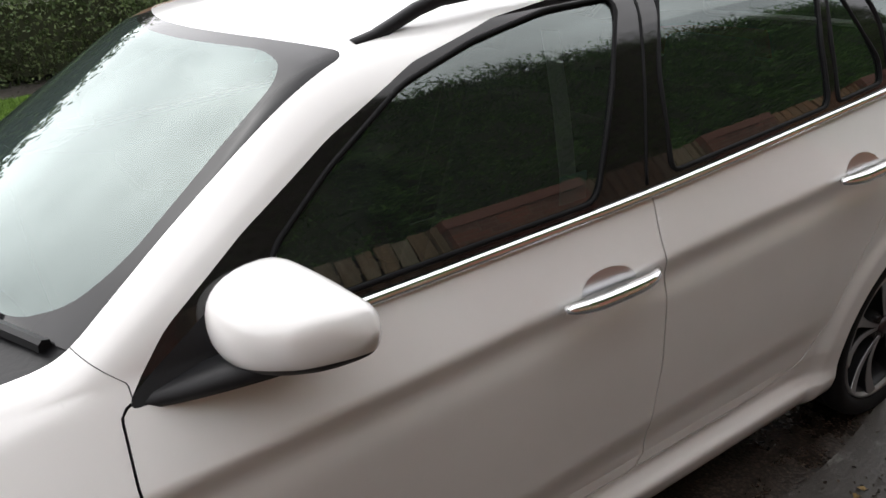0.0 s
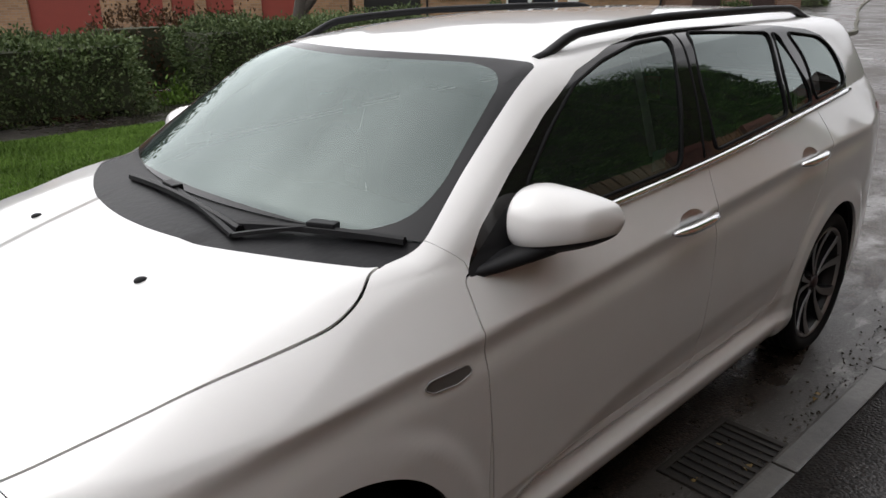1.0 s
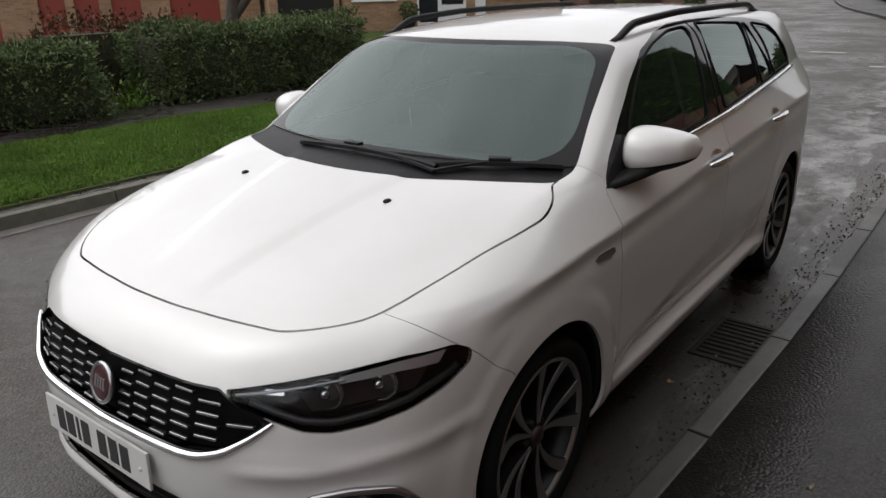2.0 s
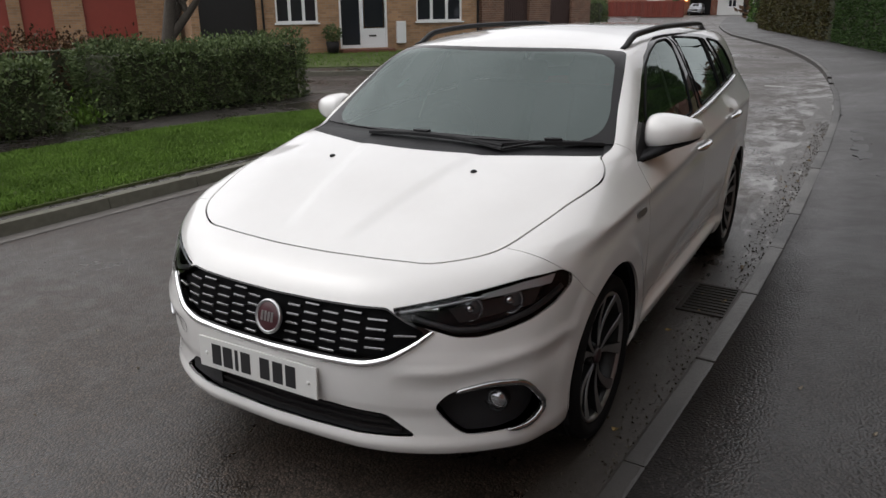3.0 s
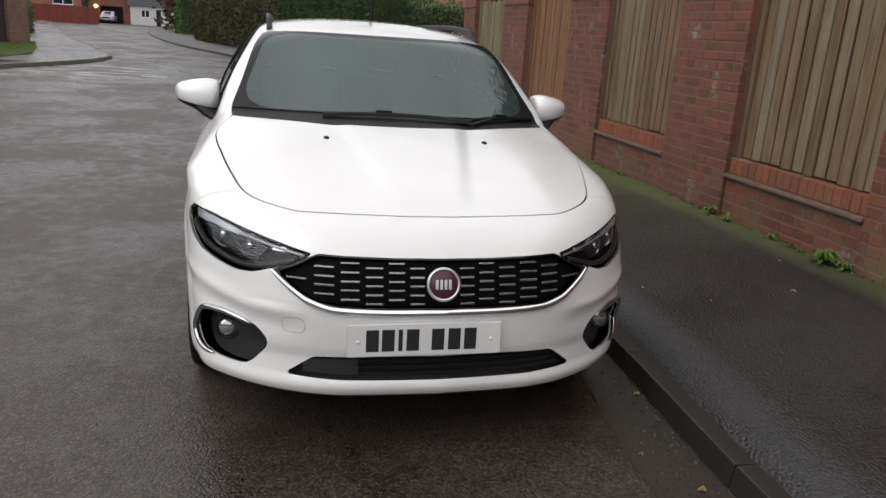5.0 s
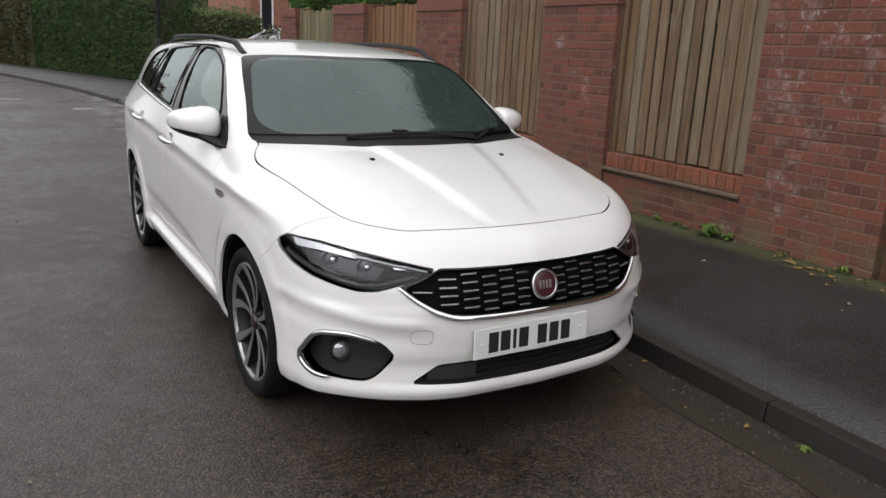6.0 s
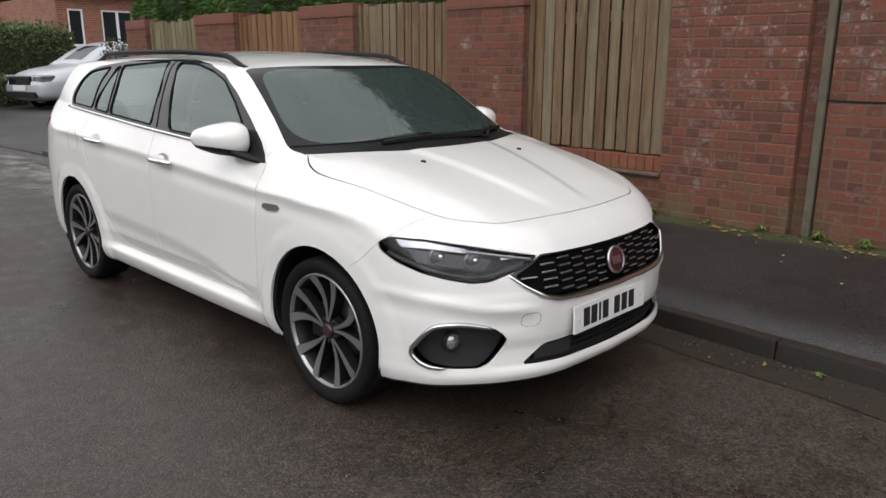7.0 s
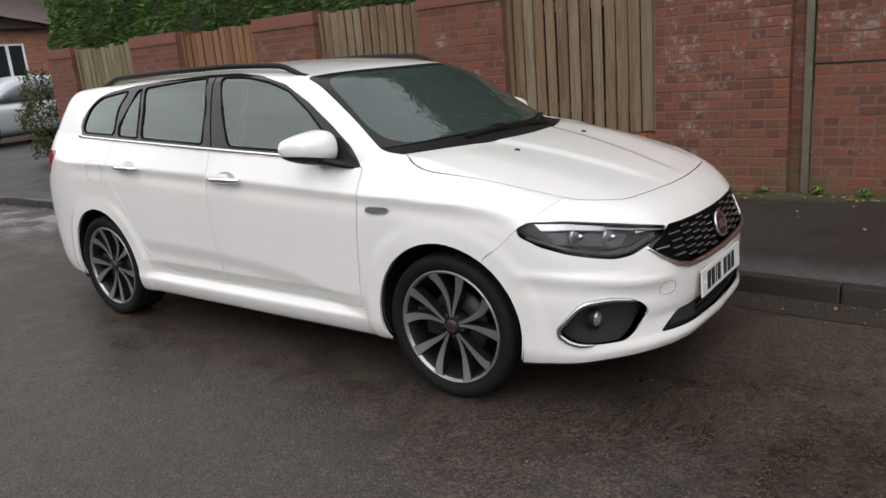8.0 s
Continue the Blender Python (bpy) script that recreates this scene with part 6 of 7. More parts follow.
    for name, knots, inward, section, mat, words in (
            ("lamp_rim", LAMP_RIM, 0.020, [(-0.009, -0.004), (0.009, -0.004), (0.008, 0.003), (-0.008, 0.003)], BEZEL, "grey inner rim of the lamp"),
            ("brow_line", [(u, brow_top(u) - 0.5 * brow_wide(u)) for u in (0.05, -0.02, -0.10, -0.18, -0.26, -0.32)], 0.008, circle(0.0042, 6), DAYLIGHT, "thin bright line along the brow")):
        run = []
        for t in np.linspace(0, len(knots) - 1, 5 * len(knots)):
            q = along_nose(float(np.interp(t, range(len(knots)), [k[0] for k in knots])), float(np.interp(t, range(len(knots)), [k[1] for k in knots])))
            nn = nose_at(q.y, q.z)[1]
            q = q - nn * inward
            run.append(Vector((q.x, side * q.y, q.z)))
        bm = bmesh.new()
        sweep(bm, run, section, up=(-0.7, side * 0.6, 0.3))
        part(name, bm, mat, lens, words, True)
    for aa, zz, rr in ((0.735, 0.731, 0.036), (0.640, 0.717, 0.034)):
        q, nn = nose_at(aa, zz)
        q, nn = q - nn * 0.040, Vector((-0.93, 0.36, 0.0))
        q, nn = Vector((q.x, side * q.y, q.z)), Vector((nn.x, side * nn.y, nn.z))
        bm = bmesh.new()
        lathe(bm, [(rr * 1.22, -0.01), (rr * 1.2, 0.005), (rr * 1.1, 0.004), (rr * 0.98, -0.012)], 28, "Z")
        placed("lens_ring", mesh_of("lens_ring", bm, HEAD_LENS, True), facing(q, nn), lens, "bright ring round the lamp lens")
        bm = bmesh.new()
        lathe(bm, [(rr * 1.0, -0.012), (rr * 0.85, -0.004), (rr * 0.6, 0.002), (rr * 0.3, 0.005), (0.001, 0.006)], 28, "Z")
        placed("lens", mesh_of("lens", bm, LAMP_LENS, True), facing(q, nn), lens, "glassy round lamp lens")
        # chrome ball added to put a bright glint into the lens
        bm = bmesh.new()
        bmesh.ops.create_uvsphere(bm, u_segments=14, v_segments=10, radius=rr * 0.42)
        bmesh.ops.translate(bm, vec=(0, rr * 0.1, 0.006), verts=bm.verts)
        placed("bulb_shield", mesh_of("bulb_shield", bm, CHROME, True), facing(q, nn), lens, "chrome ball added for the lens's glint")
    # bright turn signal at the lamp's inner end
    q, nn = nose_at(0.535, 0.722)
    q, nn = Vector((q.x, side * q.y, q.z)) - Vector((nn.x, side * nn.y, nn.z)) * 0.026, Vector((nn.x, side * nn.y, nn.z))
    placed("turn_signal", mesh_of("turn_signal", pill(0.050, 0.017, 0.02, 0.005), CHROME), facing(q, nn), lens, "bright turn signal reflector")
    # fog lamp in its dark recess, with a bright surround
    fog = panel("fog_recess", m(moved_in(fog_area, 0.05)), RECESS, car, "dark fog lamp recess with chrome surround", -0.046)
    bm = bmesh.new()
    pts = []
    for uu, zz in fillet(FOG[6:] + FOG[:4], 0.055, 6)[3:-3]:
        q = along_nose(uu, zz)
        pts.append(Vector((q.x - 0.005, side * (q.y + 0.004), zz)))
    sweep(bm, pts, lambda t: circle(0.0105 * (1 - abs(2 * t - 1) ** 8 * 0.7), 8), up=(-0.7, side * 0.7, 0.1))
    part("fog_surround", bm, CHROME_DARK, fog, "chrome fog lamp surround", True)
    q, nn = nose_at(0.725, 0.392)
    q = q - nn * 0.034
    q, nn = Vector((q.x, side * q.y, q.z)), Vector((-0.99, side * 0.12, 0.0))
    bm = bmesh.new()
    lathe(bm, [(0.041, -0.02), (0.041, 0.004), (0.037, 0.006), (0.034, 0.0)], 28, "Z")
    placed("fog_ring", mesh_of("fog_ring", bm, BLACK, True), facing(q, nn), fog)
    bm = bmesh.new()
    lathe(bm, [(0.035, -0.004), (0.026, 0.006), (0.013, 0.011), (0.001, 0.012)], 24, "Z")
    placed("fog_lens", mesh_of("fog_lens", bm, HEAD_LENS, True), facing(q, nn), fog, "clear fog lamp lens")

# bars of the grille, in staggered columns
for side in (1, -1):
    mesh_lengths = {}
    for col in range(7):
        a = 0.085 + 0.066 * col + 0.0025 * col * col
        length = 0.050 + 0.0040 * col
        for row in range(6):
            z = 0.568 + 0.0285 * row + (0.0142 if col % 2 else 0.0)
            p, n = nose_at(a, z)
            u = p.x + a
            d = outline(np.array([u, u - length * 0.35, u + length * 0.30]), np.array([z, z, z]), np.array(MESH_AREA))
            if d.max() > -0.004:
                continue
            p, n = Vector((p.x, side * p.y, p.z)) - Vector((n.x, side * n.y, n.z)) * 0.010, Vector((n.x, side * n.y, n.z))
            key = col
            if key not in mesh_lengths:
                mesh_lengths[key] = mesh_of("grille_bar", pill(length, 0.0074, 0.014, 0.0034), GRILLE_BAR)
            placed("grille_bar", mesh_lengths[key], facing(p, n), grille)
# bright moulding under the grille
bm = bmesh.new()
run = []
for t in np.linspace(0, 1, 60):
    aa = 0.553 * (1 - t) ** 0.9
    zz = float(hermite(np.array(aa), [0, 0.158, 0.35, 0.43, 0.50, 0.553], [0.541, 0.540, 0.547, 0.568, 0.610, 0.655]))
    p, n = nose_at(aa, zz)
    run.append(p + n * 0.002)
run = run[:-1] + [Vector((q.x, -q.y, q.z)) for q in run[::-1]]
sweep(bm, run, lambda t: [(u * (1 - 0.55 * abs(2 * t - 1) ** 6), v * (1 - 0.55 * abs(2 * t - 1) ** 6)) for u, v in circle(0.0125, 12, 1.0)], up=(0, 0, 1))
part("chrome_strip", bm, CHROME, car, "chrome strip under the grille", True)
# round badge, left plain
q, nn = nose_at(0.0, 0.633)
bm = bmesh.new()
lathe(bm, [(0.0, 0.0), (0.053, 0.0), (0.0575, 0.006), (0.0575, 0.012), (0.053, 0.016), (0.047, 0.013)], 48, "Z")
badge = placed("badge", mesh_of("badge", bm, SILVER, True), facing(q - nn * 0.004, nn), car, "round badge with a bright ring and dark red field")
bm = bmesh.new()
lathe(bm, [(0.0475, 0.010), (0.042, 0.013), (0.022, 0.0145), (0.001, 0.015)], 48, "Z")
part("badge_field", bm, BADGE_RED, badge, "dark red badge field", True)
for k in range(4):
    bm = bmesh.new()
    box(bm, -0.0275 + 0.0145 * k, -0.0185 + 0.0145 * k, -0.016, 0.016, 0.013, 0.0165, 0.001)
    part("badge_bar", bm, SILVER, badge)
# number plate with plain bars
bm = bmesh.new()
box(bm, -0.260, 0.260, -0.0555, 0.0555, -0.004, 0.004, 0.003)
plate = placed("number_plate", mesh_of("number_plate", bm, PLATE_WHITE), facing(Vector((-0.8815, 0.055, 0.451)), Vector((-1, 0, 0.04))), car, "white number plate with seven dark bars")
for k, cx in enumerate((-0.178, -0.126, -0.085, -0.044, 0.041, 0.097, 0.152)):
    bm = bmesh.new()
    w = 0.007 if k == 2 else 0.021
    box(bm, cx - w, cx + w, -0.0375, 0.0375, 0.0035, 0.0052)
    part("plate_bar", bm, INK, plate)
for cx in (-0.225, 0.225):
    bm = bmesh.new()
    lathe(bm, [(0.007, 0.003), (0.006, 0.007), (0.001, 0.008)], 14, "Z")
    part("plate_screw", bm, PLATE_WHITE, plate, "", True).matrix_basis = Matrix.Translation((cx, -0.003, 0))
# slats of the lower intake
for row in range(3):
    bm = bmesh.new()
    z = 0.314 + 0.022 * row
    reach = 0.455 - 0.035 * row
    pts = [Vector((nose_at(abs(v), z)[0].x + 0.020, v, z)) for v in np.linspace(-reach, reach, 25)]
    sweep(bm, pts, [(-0.008, -0.003), (0.008, -0.003), (0.008, 0.003), (-0.008, 0.003)])
    part("intake_slat", bm, TRIM, intake)
bm = bmesh.new()
sweep(bm, [Vector((nose_at(v, 0.338)[0].x + 0.010, v, 0.338)) for v in np.linspace(0.27, 0.45, 9)], lambda t: [(-0.004, -0.030 + 0.006 * t), (0.004, -0.030 + 0.006 * t), (0.004, 0.030 - 0.008 * t), (-0.004, 0.030 - 0.008 * t)])
part("intake_blank", bm, RECESS, intake, "plain blanking plate in the intake")
# towing-eye cover in the bumper
bm = bmesh.new()
ring = []
for i in range(28):
    t = 2 * math.pi * i / 28
    yy, zz = 0.483 + 0.036 * math.copysign(abs(math.cos(t)) ** 0.7, math.cos(t)), 0.482 + 0.027 * math.copysign(abs(math.sin(t)) ** 0.7, math.sin(t))
    p, n = nose_at(yy, zz)
    ring.append(p + n * 0.0004)
sweep(bm, ring, circle(0.0006, 5), closed=True, up=(-1, 0, 0))
part("towing_eye_cover", bm, TRIM, car, "fine round joint of the towing-eye cover")
# fuel flap on the driver's side
bm = bmesh.new()
ring = []
for i in range(32):
    t = 2 * math.pi * i / 32
    xx, zz = 2.582 + 0.085 * math.copysign(abs(math.cos(t)) ** 0.6, math.cos(t)), 0.926 + 0.068 * math.copysign(abs(math.sin(t)) ** 0.6, math.sin(t))
    p, n = surface_at(xx, zz, 1)
    ring.append(p + n * 0.0003)
sweep(bm, ring, circle(0.0007, 5), closed=True, up=(0, 1, 0))
part("fuel_flap", bm, TRIM, car, "fine joint of the fuel flap")


# wheels
def build_wheel():
    """One wheel, its outer face towards +y."""
    w = new("wheel")
    w.parent = car
    tagged(w, "ten-spoke dark alloy wheel with machined faces")
    bm = bmesh.new()
    lathe(bm, [(0.246, -0.095), (0.270, -0.108), (0.296, -0.110), (0.309, -0.100), (0.3155, -0.080), (0.317, -0.04), (0.317, 0.04), (0.3155, 0.080), (0.309, 0.098), (0.296, 0.108), (0.272, 0.106), (0.254, 0.094), (0.248, 0.085)], 72)
    part("tyre", bm, RUBBER, w, "black tyre", True)
    bm = bmesh.new()
    for y in (-0.052, -0.018, 0.018, 0.052):
        lathe(bm, [(0.3166, y - 0.004), (0.3173, y - 0.0035), (0.3173, y + 0.0035), (0.3166, y + 0.004)], 60)
    part("tread_groove", bm, BLACK, w)
    bm = bmesh.new()
    lathe(bm, [(0.252, 0.086), (0.249, 0.096), (0.243, 0.097), (0.239, 0.092), (0.234, 0.084)], 72)
    part("rim", bm, ALLOY, w, "bright rim edge", True)
    bm = bmesh.new()
    lathe(bm, [(0.235, 0.085), (0.229, 0.078), (0.222, 0.030), (0.217, -0.09)], 72)
    part("barrel", bm, ALLOY_DARK, w, "dark inner rim", True)
    for k in range(10):
        pair, off = divmod(k, 2)
        lean = (1.0 if off else -1.0)
        base = 2 * math.pi * pair / 5 + 0.32
        bm = bmesh.new()
        ang = lambda t: base + lean * (0.12 + 0.185 * t ** 1.1) + 0.20 * t * (1 - t)
        pts = []
        for t in np.linspace(0, 1, 9):
            r = 0.040 + 0.199 * t
            pts.append(Vector((r * math.cos(ang(t)), 0.070 + 0.022 * t - 0.012 * math.sin(math.pi * t), r * math.sin(ang(t)))))
        sweep(bm, pts, lambda t: [(u, v) for u, v in ((-0.006 - 0.013 * t, -0.045), (0.006 + 0.013 * t, -0.045), (0.0065 + 0.018 * t ** 1.2, 0.0), (-0.0065 - 0.018 * t ** 1.2, 0.0))], up=(0, 1, 0))
        spoke = part("spoke", bm, ALLOY_DARK, w, "dark-sided spoke with a machined face")
        bm = bmesh.new()
        sweep(bm, [p + Vector((0, 0.002, 0)) for p in pts], lambda t: [(u, v) for u, v in ((-0.0050 - 0.0165 * t ** 1.2, -0.001), (0.0050 + 0.0165 * t ** 1.2, -0.001), (0.0045 + 0.0165 * t ** 1.2, 0.001), (-0.0045 - 0.0165 * t ** 1.2, 0.001))], up=(0, 1, 0))
        part("spoke_face", bm, ALLOY, spoke)
    bm = bmesh.new()
    lathe(bm, [(0.056, 0.02), (0.054, 0.056), (0.045, 0.066), (0.030, 0.069)], 40)
    part("hub", bm, ALLOY_DARK, w, "dark hub", True)
    bm = bmesh.new()
    lathe(bm, [(0.031, 0.068), (0.029, 0.080), (0.022, 0.083), (0.001, 0.084)], 32)
    part("hub_cap", bm, HUB_RED, w, "dark red hub cap with a bright ring", True)
    for k in range(5):
        t = 2 * math.pi * k / 5 + 0.32 + math.pi / 5
        bm = bmesh.new()
        lathe(bm, [(0.011, 0.05), (0.011, 0.068), (0.006, 0.071), (0.001, 0.071)], 10, "Y", (0.049 * math.cos(t), 0, 0.049 * math.sin(t)))
        part("wheel_bolt", bm, ALLOY_DARK, w, "", True)
    bm = bmesh.new()
    lathe(bm, [(0.06, -0.012), (0.142, -0.012), (0.142, 0.012), (0.06, 0.012)], 48)
    part("brake_disc", bm, DISC, w, "steel brake disc", True)
    bm = bmesh.new()
    box(bm, 0.075, 0.165, -0.035, 0.040, -0.07, 0.07, 0.015)
    part("brake_caliper", bm, ALLOY_DARK, w)
    return w


wheel = build_wheel()
spots = [(AXLES[0], 1, 0.0), (AXLES[0], -1, 1.0), (AXLES[1], 1, 0.55), (AXLES[1], -1, 0.2)]
for k, (ax, side, turn) in enumerate(spots):
    m = Matrix.Translation((ax, side * 0.757, 0.317)) @ Matrix.Rotation(0 if side > 0 else math.pi, 4, "Z") @ Matrix.Rotation(turn, 4, "Y")
    if k == 0:
        wheel.matrix_basis = m
    else:
        copy_thing(wheel, m)
    # liner of the wheel arch
    bm = bmesh.new()
    arc = [(ax + 0.364 * math.cos(t), 0.335 + 0.364 * math.sin(t)) for t in np.linspace(-0.36, math.pi + 0.36, 32)]
    inner = [bm.verts.new((px, side * 0.50, pz)) for px, pz in arc]
    outer = [bm.verts.new((px, side * 0.852, pz)) for px, pz in arc]
    for i in range(len(arc) - 1):
        bm.faces.new((inner[i], inner[i + 1], outer[i + 1], outer[i]))
    bm.faces.new(inner)
    part("arch_liner", bm, BLACK, car, "black wheel-arch liner", True)

# wipers
for arm_from, knob, tip_a, tip_b in (((0.150, -0.345), (0.205, 0.06), (0.205, 0.33), (0.175, -0.335)), ((0.150, -0.345), (0.290, -0.505), (0.180, -0.30), (0.372, -0.690))):
    lift = lambda x, y, h: top_at(x, y)[0] + Vector((0, 0, h))
    bm = bmesh.new()
    sweep(bm, [lift(arm_from[0] + (knob[0] - arm_from[0]) * t, arm_from[1] + (knob[1] - arm_from[1]) * t, 0.006 + 0.012 * t) for t in np.linspace(0, 1, 12)], lambda t: [(u * (1.1 - 0.4 * t), v) for u, v in ((-0.008, -0.004), (0.008, -0.004), (0.006, 0.004), (-0.006, 0.004))])
    wiper = part("wiper", bm, WIPER, car, "black windscreen wiper", False)
    bm = bmesh.new()
    sweep(bm, [lift(tip_a[0] + (tip_b[0] - tip_a[0]) * t, tip_a[1] + (tip_b[1] - tip_a[1]) * t + 0, 0.007 + 0.006 * math.sin(math.pi * t)) for t in np.linspace(0, 1, 22)], [(-0.011, -0.008), (0.011, -0.008), (0.009, 0.004), (0.002, 0.009), (-0.009, 0.004)])
    part("wiper_blade", bm, WIPER, wiper)
    q = lift(*knob, 0.020)
    turn = math.atan2(tip_b[1] - tip_a[1], tip_b[0] - tip_a[0]) - math.pi / 2
    bm = bmesh.new()
    box(bm, -0.015, 0.015, -0.036, 0.036, -0.010, 0.008, 0.005)
    placed("wiper_joint", mesh_of("wiper_joint", bm, WIPER), Matrix.Translation(q) @ Matrix.Rotation(turn, 4, "Z"), wiper)


# inside the car
def seat(y, x):
    bm = bmesh.new()
    box(bm, x - 0.27, x + 0.25, y - 0.25, y + 0.25, 0.42, 0.60, 0.06, 3)
    s = part("front_seat", bm, CABIN, car, "dark cloth front seat", True)
    bm = bmesh.new()
    v = box(bm, -0.075, 0.075, -0.24, 0.24, 0.0, 0.62, 0.06, 3)
    bmesh.ops.transform(bm, matrix=Matrix.Translation((x + 0.24, y, 0.56)) @ Matrix.Rotation(radians(20), 4, "Y"), verts=bm.verts)
    part("backrest", bm, CABIN, s, "", True)
    bm = bmesh.new()
    box(bm, -0.055, 0.055, -0.13, 0.13, 0.0, 0.19, 0.05, 3)
    bmesh.ops.transform(bm, matrix=Matrix.Translation((x + 0.46, y, 1.17)) @ Matrix.Rotation(radians(14), 4, "Y"), verts=bm.verts)
    part("headrest", bm, CABIN, s, "", True)


seat(0.37, 1.12)
seat(-0.37, 1.12)
bm = bmesh.new()
box(bm, 2.02, 2.16, -0.62, 0.62, 0.55, 1.10, 0.06, 3)
bench = part("rear_bench", bm, CABIN, car, "dark rear seat", True)
for y in (-0.42, 0.0, 0.42):
    bm = bmesh.new()
    box(bm, 2.10, 2.20, y - 0.13, y + 0.13, 1.10, 1.24, 0.045, 3)
    part("headrest", bm, CABIN, bench, "", True)
bm = bmesh.new()
box(bm, 0.42, 0.86, -0.70, 0.70, 0.62, 0.94, 0.07, 3)
for v in bm.verts:
    if v.co.x < 0.6 and v.co.z > 0.7:
        v.co.z += 0.06
dash = part("dashboard", bm, CABIN_GREY, car, "grey dashboard", True)
bm = bmesh.new()
box(bm, 0.70, 0.90, 0.20, 0.54, 0.90, 1.00, 0.04, 3)
part("instrument_hood", bm, CABIN, dash, "", True)
bm = bmesh.new()
pts = [Vector((0.175 * math.cos(t) * 0.35, 0.175 * math.sin(t), 0.175 * math.cos(t) * 0.93)) for t in np.linspace(0, 2 * math.pi, 40)[:-1]]
sweep(bm, pts, circle(0.014, 8), closed=True, up=(0.93, 0, -0.35))
box(bm, -0.02, 0.02, -0.165, 0.165, -0.025, 0.025, 0.01)
bmesh.ops.translate(bm, vec=(0.96, 0.37, 0.93), verts=bm.verts)
part("steering_wheel", bm, CABIN, dash, "dark steering wheel", True)
bm = bmesh.new()
box(bm, 0.80, 0.85, -0.12, 0.12, 1.27, 1.335, 0.02, 3)
part("rear_view_mirror", bm, BLACK, car, "black rear-view mirror", True)
bm = bmesh.new()
shade = [top_at(xx, yy)[0] - Vector((0, 0, 0.004)) for xx, yy in ((0.80, -0.15), (0.80, 0.15), (0.70, 0.105), (0.655, 0.06), (0.655, -0.06), (0.70, -0.105))]
top = [bm.verts.new(q) for q in shade]
low = [bm.verts.new(q - Vector((0, 0, 0.03))) for q in shade]
bm.faces.new(top), bm.faces.new(low[::-1])
for i in range(6):
    bm.faces.new((top[i], low[i], low[(i + 1) % 6], top[(i + 1) % 6]))
part("sensor_cover", bm, BLACK, car, "dark sensor cover behind the windscreen's head")
bm = bmesh.new()
box(bm, 0.1, 3.3, -0.78, 0.78, 0.30, 0.36)
part("cabin_floor", bm, CABIN, car)
for side in (1, -1):
    bm = bmesh.new()
    sweep(bm, [Vector((1.40, side * 0.60, 1.36)), Vector((1.38, side * 0.66, 1.22)), Vector((1.35, side * 0.72, 1.08))], [(-0.022, -0.001), (0.022, -0.001), (0.022, 0.001), (-0.022, 0.001)], up=(0, side, 0.4))
    belt_ob = part("seat_belt", bm, LINING, car, "pale seat belt hanging behind the glass")
    bm = bmesh.new()
    box(bm, 1.305, 1.375, min(side * 0.742, side * 0.746), max(side * 0.742, side * 0.746), 1.045, 1.105, 0.001)
    part("belt_tag", bm, TAG_GREEN, belt_ob, "pale green tag on the belt")


# ---- houses and the rest of the street ----
def brick_face(name, base, scale=1.0):
    """Distant brickwork: courses and joints drawn at their true size."""
    m, n, l, b = material(name)
    tc = n.new("ShaderNodeTexCoord").outputs["Object"]
    sep, com = n.new("ShaderNodeSeparateXYZ"), n.new("ShaderNodeCombineXYZ")
    l.new(tc, sep.inputs[0])
    add = n.new("ShaderNodeMath")
    l.new(sep.outputs["X"], add.inputs[0])
    l.new(sep.outputs["Y"], add.inputs[1])
    l.new(add.outputs[0], com.inputs["X"])
    l.new(sep.outputs["Z"], com.inputs["Y"])
    t = n.new("ShaderNodeTexBrick")
    l.new(com.outputs[0], t.inputs["Vector"])
    t.inputs["Color1"].default_value, t.inputs["Color2"].default_value = (*[c * 0.8 for c in base], 1), (*[c * 1.15 for c in base], 1)
    t.inputs["Mortar"].default_value = (0.30, 0.25, 0.20, 1)
    t.inputs["Scale"].default_value, t.inputs["Brick Width"].default_value, t.inputs["Row Height"].default_value, t.inputs["Mortar Size"].default_value = 1, 0.225, 0.075, 0.006
    blot = noise_at(n, l, 1.6, 6, 0.65)
    l.new(mixed(n, l, 0.5, t.outputs["Color"], ramp_color(n, l, blot.outputs["Fac"], [(0.3, (0.6, 0.58, 0.55)), (0.7, (1.15, 1.12, 1.1))]), "MULTIPLY"), b.inputs["Base Color"])
    b.inputs["Roughness"].default_value = 0.88
    bumped(n, l, b, t.outputs["Fac"], 0.4, -0.006)
    return m


BUFF_WALL = brick_face("buff_brickwork", (0.36, 0.215, 0.12))
RED_WALL = brick_face("red_brickwork", (0.26, 0.095, 0.06))
DOOR_RED = plain("red_garage_paint", (0.26, 0.045, 0.03), 0.45, 0, 0.12, 5)
DARK_TIMBER = plain("dark_stained_timber", (0.045, 0.022, 0.018), 0.7, 0, 0.4, 12, 0.3)
DOOR_BLACK = plain("black_door_paint", (0.012, 0.011, 0.012), 0.4, 0, 0.2, 5)
SLATE = plain("grey_slate", (0.10, 0.10, 0.105), 0.7, 0, 0.3, 6, 0.3)
BROWN_WALL = brick_face("brown_brickwork", (0.20, 0.105, 0.07))
RENDER_WHITE = plain("white_render", (0.62, 0.62, 0.60), 0.85, 0, 0.08, 4)


